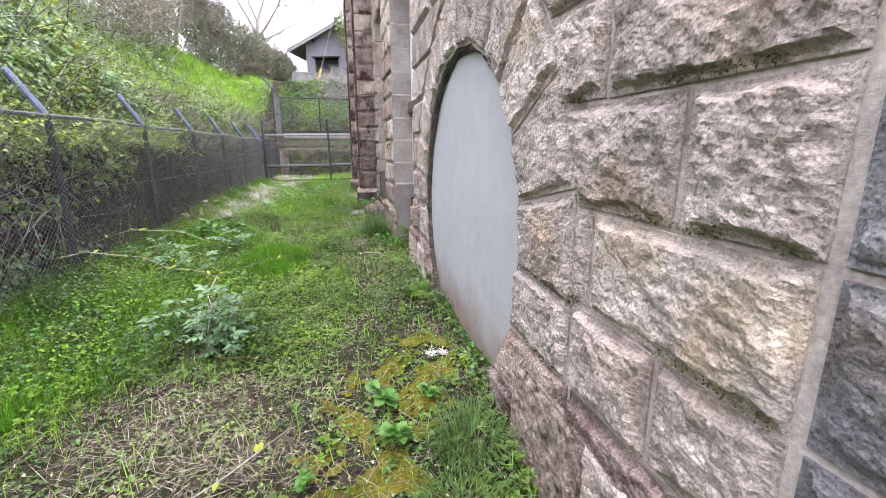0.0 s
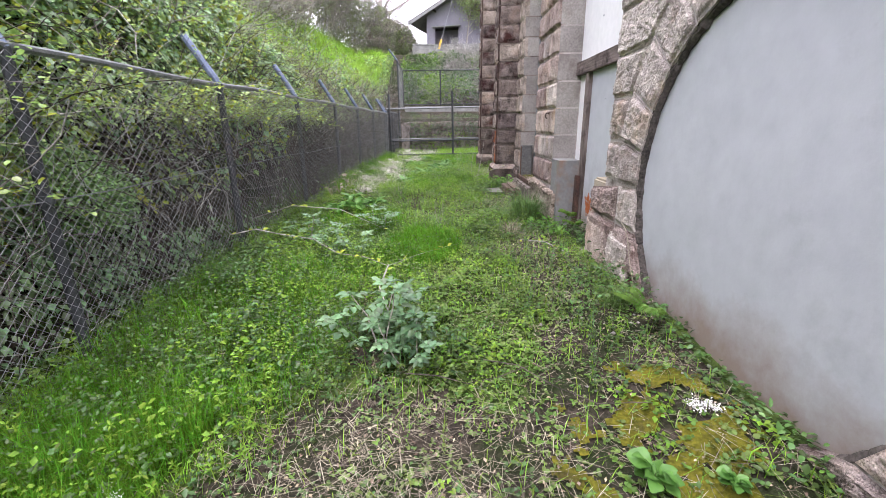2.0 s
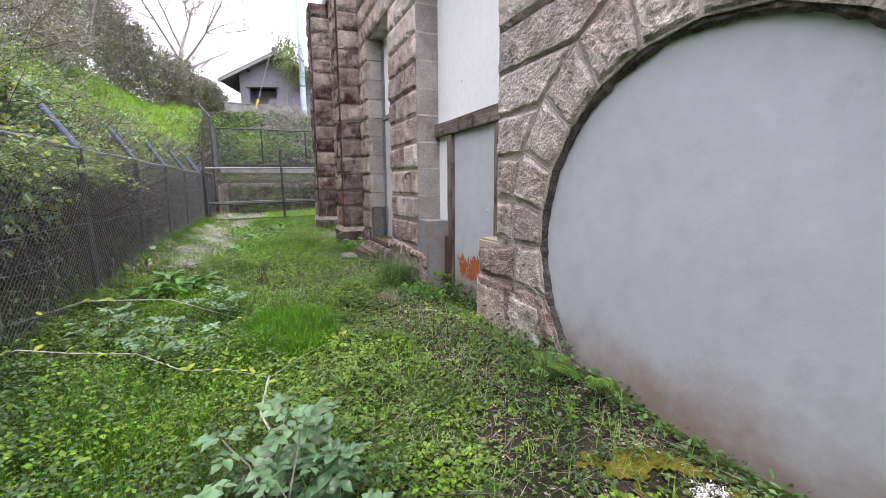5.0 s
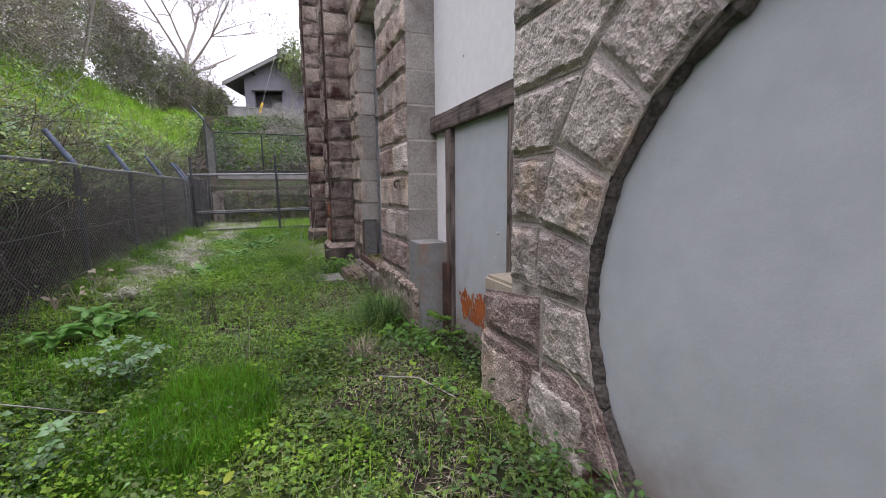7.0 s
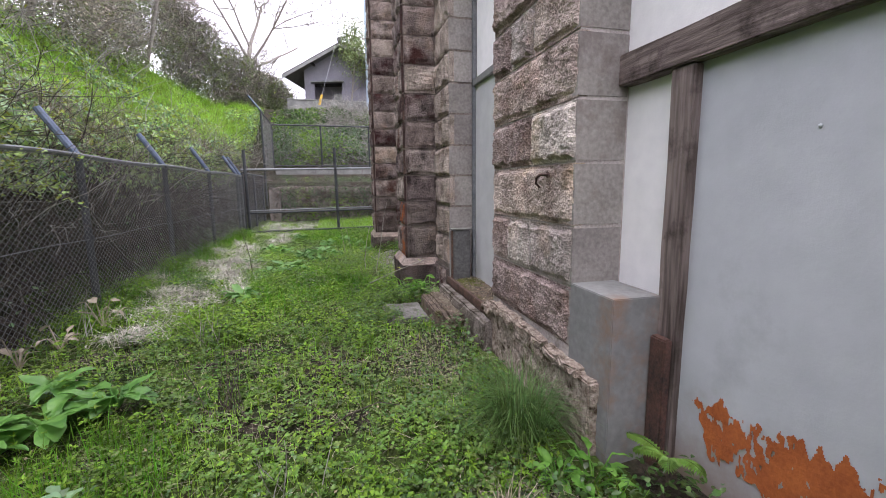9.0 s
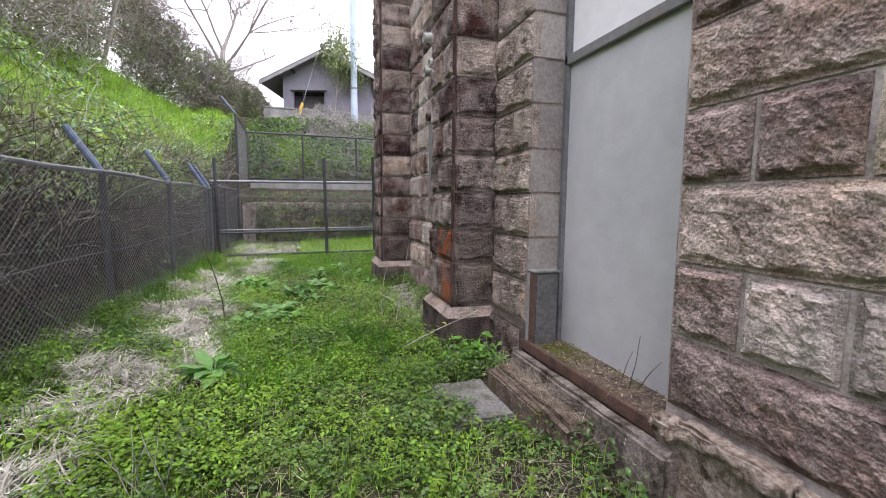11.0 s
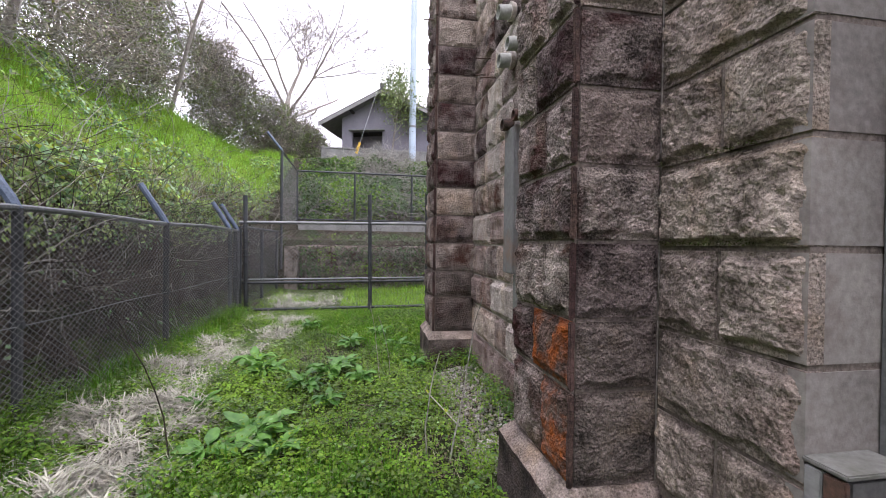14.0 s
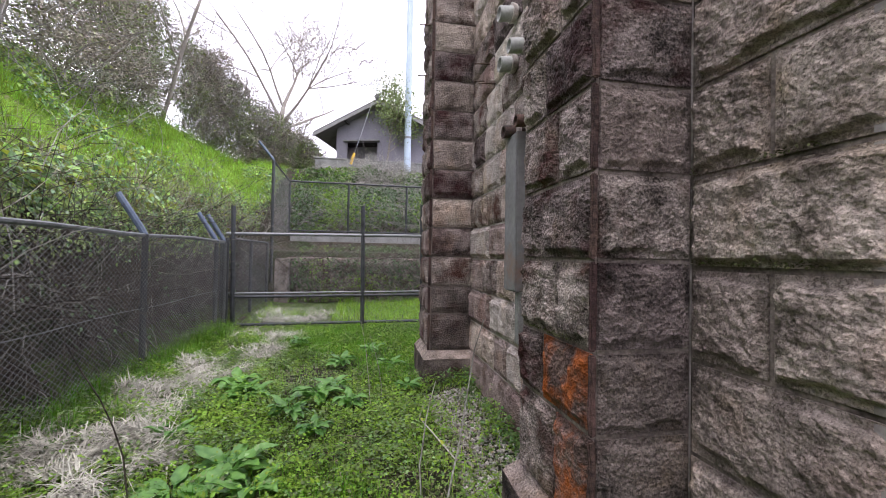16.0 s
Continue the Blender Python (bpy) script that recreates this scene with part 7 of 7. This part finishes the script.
def elder(at, height, seed, label):
    """A loose young shrub with pale blue-green compound leaves."""
    root = empty("young_shrub", at)
    rnd = random.Random(seed)
    for k in range(7):
        d = Vector((rnd.gauss(0, 0.55), rnd.gauss(0, 0.55), 1)).normalized()
        p = Vector((rnd.gauss(0, 0.05), rnd.gauss(0, 0.05), -0.03))
        pts = [p.copy()]
        for i in range(5):
            d = (d + Vector((rnd.gauss(0, 0.18), rnd.gauss(0, 0.18), 0.02))).normalized()
            p = p + d * height / 5 * rnd.uniform(0.7, 1.1)
            pts.append(p.copy())
        sv, sf = tube(pts, [0.007, 0.006, 0.005, 0.004, 0.004, 0.003], 5)
        mesh("stem", sv, sf, BARK if k % 2 else DOCK, root)
        for i in range(2, 6):
            for spray in range(1 + (i == 5)):
                az = rnd.uniform(0, 360)
                verts, faces = [], []
                for a, fwd in ((0, 0.085), (50, 0.055), (-50, 0.055), (75, 0.02), (-75, 0.02)):
                    l = rnd.uniform(0.05, 0.085)
                    lv, lf = broad_leaf_mesh(l, l * 0.70, rnd.randint(0, 99))
                    m = pose(fwd, 0, 0, rnd.uniform(-14, 14), rnd.uniform(-10, 10), a)
                    b = len(verts)
                    verts += [m @ Vector(q) for q in lv]
                    faces += [tuple(b + w for w in q) for q in lf]
                leaf = mesh("leaf_spray", verts, faces, SHRUB, root, smooth=True)
                leaf.matrix_basis = pose(*pts[i], rnd.uniform(-14, 14), rnd.uniform(-16, 14), az)
    tagged(root, label, "shrub", "young shrubs in the yard")
    return root


shrub = elder(ground_at(-1.12, 3.35), 0.52, 4, "young shrub with pale blue-green leaves")
for x, y, s, a in ((-0.92, 3.15, 0.7, 80), (-1.75, 5.1, 0.8, 140), (-1.5, 6.2, 0.8, 220), (-2.3, 5.6, 0.8, 20)):
    c = copy_thing(shrub, pose(*ground_at(x, y), 0, 0, a))
    c.scale = (s, s, s)


def fern(at, heading, length, fronds, seed):
    root = empty("fern", at)
    rnd = random.Random(seed)
    for k in range(fronds):
        az = heading + (k - (fronds - 1) / 2) * 42 + rnd.uniform(-8, 8)
        verts, faces = [], []
        l = length * rnd.uniform(0.8, 1.05)
        n = 15

        def spine(s):
            return Vector((l * s * (1 - 0.18 * s), 0, l * (0.95 * s - 0.62 * s * s)))
        tube([spine(i / 8) for i in range(9)], [0.004 * (1 - 0.08 * i) for i in range(9)], 4, verts, faces)
        for i in range(2, n):
            s = i / n
            c, w = spine(s), 0.30 * l * math.sin(math.pi * (0.12 + 0.86 * s)) ** 0.8 * 0.55
            for side in (-1, 1):
                b = len(verts)
                verts += [c + Vector((-0.012, 0, 0)), c + Vector((0.010 + w * 0.12, side * w * 0.5, 0.012)), c + Vector((w * 0.35, side * w, -0.012)), c + Vector((w * 0.02 - 0.014, side * w * 0.5, 0.006))]
                faces += [(b, b + 1, b + 2), (b, b + 2, b + 3)]
        frond = mesh("frond", verts, faces, FERN, root)
        frond.matrix_basis = pose(0, 0, 0, rnd.uniform(-12, 12), 0, az)
    tagged(root, "fresh green fern growing at the foot of the wall", "fern", "ferns")
    return root


fern(ground_at(0.70, 3.42, 0.05), 235, 0.36, 2, 2)
fern(ground_at(0.70, 3.52, 0.03), 120, 0.28, 2, 3)
fern((0.93, 6.12, 0.34), 200, 0.27, 4, 4)
fern((0.90, 5.9, 0.28), 240, 0.22, 3, 6)


def tuft(at, n, length, radius, material, label, seed, name="grass_tuft"):
    root = empty(name, at)
    r = np.random.RandomState(seed)
    a = r.uniform(0, 6.28, n)
    q = radius * np.sqrt(r.uniform(0, 1, n))
    p = np.stack([q * np.cos(a), q * np.sin(a), np.full(n, -0.03)], -1)
    v, f = blade_arrays(p, a + r.normal(0, 0.5, n), np.abs(r.normal(0.35, 0.25, n)), r.uniform(0.5, 1.1, n) * length, r.uniform(0.003, 0.006, n), np.abs(r.normal(1.0, 0.4, n)))
    tagged(np_mesh("grass_growth", v, f, material, root), kind="stuff")
    tagged(root, label, "grass tuft", "grass tufts")
    return root


tuft(ground_at(0.48, 6.72), 800, 0.56, 0.13, GRASS_DARK, "dark green tuft of long arching grass", 1)
tuft(ground_at(0.55, 1.75), 420, 0.28, 0.16, GRASS_DARK, "dark green tuft of long arching grass", 2)
tuft(ground_at(0.42, 1.45), 300, 0.24, 0.14, GRASS_DARK, "dark green tuft of long arching grass", 3)
tuft(ground_at(0.58, 3.75), 220, 0.26, 0.08, GRASS_DARK, "dark green tuft of long arching grass", 4)
tuft(ground_at(0.15, 6.1), 160, 0.3, 0.10, STRAW, "dry brownish tuft of grass", 5)
tuft(ground_at(0.3, 9.6), 260, 0.3, 0.12, GRASS_DARK, "dark green tuft of long arching grass", 6)
tuft(ground_at(-0.15, 9.5), 220, 0.26, 0.14, WEED, "soft green tuft beside the slab", 7)


def stalks(at, n, height, label, seed, lean=0.12, r0=0.005, material=None):
    root = empty("dead_stalks", at)
    r = np.random.RandomState(seed)
    for k in range(n):
        st = np.array([[r.normal(0, 0.06), r.normal(0, 0.06), -0.03]])
        d = np.array([[r.normal(0, lean), r.normal(0, lean), 1.0]])
        p = wander(st, d, np.array([height * r.uniform(0.55, 1.1)]), 7, 0.07, 0.01)
        v, f = strand_arrays(p, np.linspace(r0, r0 * 0.4, 7)[None])
        np_mesh("stalk", v, f, material or TWIG, root)
    tagged(root, label, "dead stalks", "dead stalks in the yard")


stalks(ground_at(-1.15, 7.40), 18, 0.42, "bunch of thin brown dead stalks", 1, 0.22, 0.004, VINE)
stalks(ground_at(-1.55, 8.6), 9, 0.45, "bunch of thin brown dead stalks", 2, 0.2, 0.004)
stalks(ground_at(0.22, 4.75), 3, 0.24, "three short cut brown stalks", 3, 0.06, 0.007, VINE)
stalks(ground_at(-1.65, 11.15), 1, 1.05, "one tall thin brown stalk", 4, 0.05, 0.007, VINE)
stalks(ground_at(0.05, 10.95), 2, 1.15, "two tall thin brown stalks", 5, 0.08, 0.008)
stalks(ground_at(-0.2, 12.6), 2, 0.9, "two tall thin brown stalks", 6, 0.15, 0.005)
stalks(ground_at(-2.6, 8.8), 7, 0.45, "bunch of thin brown dead stalks", 7, 0.25, 0.004)
stalks(ground_at(-0.75, 6.6), 6, 0.35, "bunch of thin brown dead stalks", 8, 0.2, 0.004)


def cane(points, r, label, material=None):
    root = empty("fallen_cane", points[0])
    v, f = tube([tuple(Vector(p) - Vector(points[0])) for p in points], [r * (1 - 0.1 * i) for i in range(len(points))], 6)
    mesh("stem", v, f, material or (VINE if r < 0.004 else TWIG), root, smooth=True)
    rnd = random.Random(int(points[0][1] * 100))
    for a, b in zip(points, points[1:]):
        for _ in range(2 if r > 0.004 else 0):
            m = Vector(a).lerp(Vector(b), rnd.random()) - Vector(points[0])
            lv, lf = broad_leaf_mesh(0.05, 0.03, rnd.randint(0, 50))
            leaf = mesh("leaf", lv, lf, SPRING, root, smooth=True)
            leaf.matrix_basis = pose(*m, rnd.uniform(-30, 30), rnd.uniform(-40, 10), rnd.uniform(0, 360))
    tagged(root, label, "cane", "fallen canes")


cane([(-2.5, 4.3, 0.60), (-2.25, 4.26, 0.66), (-2.0, 4.13, 0.65), (-1.72, 4.08, 0.62), (-1.5, 3.95, 0.54), (-1.3, 3.93, 0.52), (-1.1, 3.85, 0.47), (-0.93, 3.99, 0.50), (-0.75, 4.08, 0.53), (-0.5, 4.4, 0.50)], 0.0048, "pale bare bramble cane leaning over the weeds")
cane([(-2.7, 5.2, 0.55), (-2.2, 5.0, 0.72), (-1.7, 4.9, 0.70), (-1.3, 5.1, 0.45)], 0.0042, "pale bare bramble cane leaning over the weeds")
cane([(-1.1, 3.85, 0.48), (-1.15, 3.7, 0.36), (-1.05, 3.5, 0.2)], 0.006, "pale bare bramble cane leaning over the weeds")
cane([(-0.10, 9.72, 0.42), (0.2, 9.74, 0.54), (0.45, 9.76, 0.62), (0.59, 9.78, 0.67)], 0.0055, "pale dry cane leaning on the buttress")
cane([(0.15, 12.3, 0.40), (0.05, 11.9, 0.42), (0.2, 11.2, 0.4)], 0.006, "pale dry cane lying beside the wall")
cane([(0.735, 4.16, 0.715), (0.72, 4.05, 0.69), (0.715, 3.98, 0.635), (0.715, 3.94, 0.545), (0.71, 3.87, 0.45), (0.70, 3.77, 0.36), (0.66, 3.62, 0.16)], 0.0039, "thin pale stem curving down the wall", STRAW)
cane([(0.15, 5.5, 0.22), (0.4, 5.3, 0.25), (0.55, 5.0, 0.22)], 0.006, "pale dry cane lying beside the wall")
cane([(-0.9, 1.6, 0.05), (-0.6, 1.85, 0.07), (-0.35, 2.15, 0.07)], 0.005, "pale straw stem on the litter")

for k, (x, y, a, ln) in enumerate(((-0.45, 3.1, -35, 0.9), (-0.9, 2.9, 5, 0.7), (0.05, 3.6, 70, 0.5), (-0.3, 5.0, 60, 0.6), (0.2, 5.9, 40, 0.5), (-0.6, 7.0, 10, 0.7), (-1.4, 8.1, 4, 0.8), (-0.9, 9.3, -20, 0.5), (-0.5, 11.6, 25, 0.8), (-0.7, 10.9, 45, 0.6))):
    pts = []
    for i in range(5):
        px, py = x + ln * i / 4 * math.cos(radians(a)), y + ln * i / 4 * math.sin(radians(a))
        pts.append(ground_at(px, py, 0.10 + 0.05 * math.sin(i * 1.7 + k)))
    cane(pts, 0.0035, "thin dry brown stem lying over the weeds")


def fluff(at, n, size, seed):
    root = empty("white_fluff", at)
    rnd = random.Random(seed)
    r = np.random.RandomState(seed)
    m = n * 30
    clump = r.normal(0, 1, (n, 3)) * np.array([size * 0.8, size * 0.5, 0])
    p = clump[r.randint(0, n, m)] + r.normal(0, size * 0.25, (m, 3))
    p[:, 2] = np.abs(p[:, 2]) + 0.006
    v, f = leaf_arrays(p, r.uniform(0, 6.28, m), r.normal(0.2, 0.6, m), r.normal(0, 0.6, m), r.uniform(0.5, 1.2, m) * size * 0.28, r.uniform(0.3, 0.8, m) * size * 0.2, OVAL)
    np_mesh("tuft", v, f, WHITE, root)
    tagged(root, "crumpled white fluffy scrap lying on the moss", "litter", "white scraps on the ground")


fluff(ground_at(0.54, 2.58, 0.015), 9, 0.05, 1)
fluff(ground_at(-2.02, 2.2, 0.06), 4, 0.045, 2)
fluff(ground_at(0.2, 1.98, 0.02), 3, 0.025, 3)


def wall_foot_growth():
    n = 24000
    x, y = rs.uniform(0.12, 1.05, n), rs.uniform(1.0, 14.5, n)
    k = free_ground(x, y)
    x, y = x[k], y[k]
    w = np.clip((x - 0.2) / 0.35, 0, 1) * np.clip(value_noise(x, y, 0.5, 151) * 2.6 - 0.9, 0, 1)
    w = np.maximum(w, 0.9 * blob(x, y, 0.45, 9.5, 0.4, 0.55)) * np.where((y > 10.8) & (y < 12.8) & (x < 0.62), 0.12, 1)
    w = w * np.where(y < 3.6, 0.30, 1)
    w = np.where((x > 0.66) & (y < 4.2), 0.55, w)
    w = np.where(x > 0.74, 0.85, w)
    x, y = keep(rs.uniform(0, 1, len(x)) < w, x, y)
    n = len(x)
    p = on_ground(x, y) + np.stack([0 * x, 0 * x, rs.uniform(0.02, 0.17, n) * np.where(y < 3.6, 0.4, 1)], -1)
    v, f = leaf_arrays(p, rs.uniform(0, 6.28, n), rs.normal(0.1, 0.4, n), rs.normal(0, 0.4, n), rs.uniform(0.02, 0.05, n), rs.uniform(0.015, 0.035, n), OVAL)
    tagged(np_mesh("wall_foot_weeds", v, f, WEED_DARK), "dark green weeds along the foot of the wall", "weeds", kind="stuff")
    n = 2600
    x, y, z = rs.uniform(0.80, 1.07, n) + 0, rs.uniform(7.98, 9.18, n), np.full(n, 0.535)
    v, f = leaf_arrays(np.stack([x, y, z], -1)[:260], rs.uniform(0, 6.28, 260), rs.normal(0, 0.25, 260), rs.normal(0, 0.4, 260), rs.uniform(0.012, 0.035, 260), rs.uniform(0.008, 0.02, 260))
    tagged(np_mesh("ledge_leaves", v, f, bpy.data.materials["brown_leaf"]), "dry brown leaves lying on the ledge", "leaf litter", kind="stuff")
    v, f = blade_arrays(np.stack([x, y, z], -1)[900:1120], rs.uniform(0, 6.28, 220), rs.normal(1.5, 0.1, 220), rs.uniform(0.04, 0.16, 220), rs.uniform(0.0015, 0.003, 220), rs.normal(0, 0.2, 220))
    tagged(np_mesh("ledge_straw", v, f, STRAW), "dry straw lying on the ledge", "straw", kind="stuff")


def ledge_moss():
    """Small dark moss cushions in the joints under the blocks near the start."""
    spots = []
    for z, a, b in ((0.995, 0.55, 1.75), (1.335, 0.55, 1.5), (1.68, 0.55, 1.45), (2.01, 0.55, 1.55), (0.655, 0.60, 1.8)):
        n = 420
        y = rs.uniform(a, b, n)
        spots.append(np.stack([FACE - rs.uniform(0.006, 0.034, n), y, z + 0.012 + np.abs(rs.normal(0, 0.012, n))], -1)[value_noise(y, 0 * y + z, 0.22, 171) > 0.52])
    for z, a, b in ((2.01, 9.34, 9.92), (1.68, 9.34, 9.92), (1.37, 10.0, 10.6)):
        n = 260
        y = rs.uniform(a, b, n)
        front = FACE if b < 9.94 else 0.405
        spots.append(np.stack([front - rs.uniform(0.004, 0.03, n), y, z + 0.012 + np.abs(rs.normal(0, 0.010, n))], -1)[value_noise(y, 0 * y + z, 0.2, 173) > 0.5])
    p = np.concatenate(spots)
    n = len(p)
    size = rs.uniform(0.006, 0.013, n)
    v, f = leaf_arrays(p, rs.normal(3.14, 0.9, n), rs.normal(-0.3, 0.6, n), rs.normal(0, 0.6, n), size, size * 0.8)
    tagged(np_mesh("joint_moss", v, f, JOINT_MOSS), "dark green moss in the joints of the stone wall", "moss", kind="stuff")


ledge_moss()
wall_foot_growth()
FRESH = leafy("fresh_young_leaf", (0.08, 0.20, 0.03), (0.23, 0.43, 0.085), 0.2, 0.45, 0.4)
young = broadleaf_plant(ground_at(0.66, 6.28), 14, 0.11, 0.6, 31, FRESH, "small plant with fresh yellow-green leaves", (25, 65), 0.5, "young_plant", "young plants by the wall")
for x, y, sc, a in ((0.60, 6.05, 0.9, 50), (0.70, 5.85, 0.7, 120), (0.52, 6.35, 0.8, 210), (0.62, 9.45, 0.8, 20), (0.5, 9.65, 0.9, 140), (0.55, 5.2, 0.6, 70), (0.36, 9.72, 1.2, 30), (0.52, 9.80, 1.1, 200), (0.60, 9.62, 1.0, 290)):
    c = copy_thing(young, pose(*ground_at(x, y), 0, 0, a))
    c.scale = (sc, sc, sc)
stalks((0.98, 8.34, 0.53), 3, 0.34, "three thin dry stems standing on the ledge", 21, 0.16, 0.004, VINE)
stalks((0.93, 8.75, 0.53), 2, 0.16, "two short dry stems standing on the ledge", 22, 0.3, 0.004, VINE)


def gravel():
    """Loose small stones along the far wall and on the litter."""
    n = 2600
    x, y = rs.uniform(0.22, 0.74, n), rs.uniform(10.75, 12.85, n)
    x[:90], y[:90] = rs.normal(0.35, 0.25, 90), rs.normal(2.6, 0.8, 90)
    x, y = keep((x < 0.74) & (y > 0.5), x, y)
    n = len(x)
    r = rs.uniform(0.006, 0.018, n)
    shape = np.array([(1, 0, 0), (-1, 0, 0), (0, 1, 0), (0, -1, 0), (0, 0, 0.7), (0, 0, -0.7)]) * 1.0
    tri = np.array([(0, 2, 4), (2, 1, 4), (1, 3, 4), (3, 0, 4), (2, 0, 5), (1, 2, 5), (3, 1, 5), (0, 3, 5)])
    a = rs.uniform(0, 6.28, n)
    stretch = rs.uniform(0.7, 1.4, (n, 1, 3))
    p = shape[None] * stretch * r[:, None, None]
    c, s = np.cos(a)[:, None], np.sin(a)[:, None]
    p = np.stack([p[..., 0] * c - p[..., 1] * s, p[..., 0] * s + p[..., 1] * c, p[..., 2]], -1) + on_ground(x, y, 0.006)[:, None, :]
    f = tri[None] + (np.arange(n) * 6)[:, None, None]
    pale = surface("grey_gravel", (0.16, 0.15, 0.14), (0.42, 0.40, 0.38), 9, 60, 0.95, 0, 40, 0.2, island=True)
    tagged(np_mesh("gravel", p.reshape(-1, 3), f.reshape(-1, 3), pale), "small grey stones lying along the wall", "gravel", kind="stuff")


gravel()
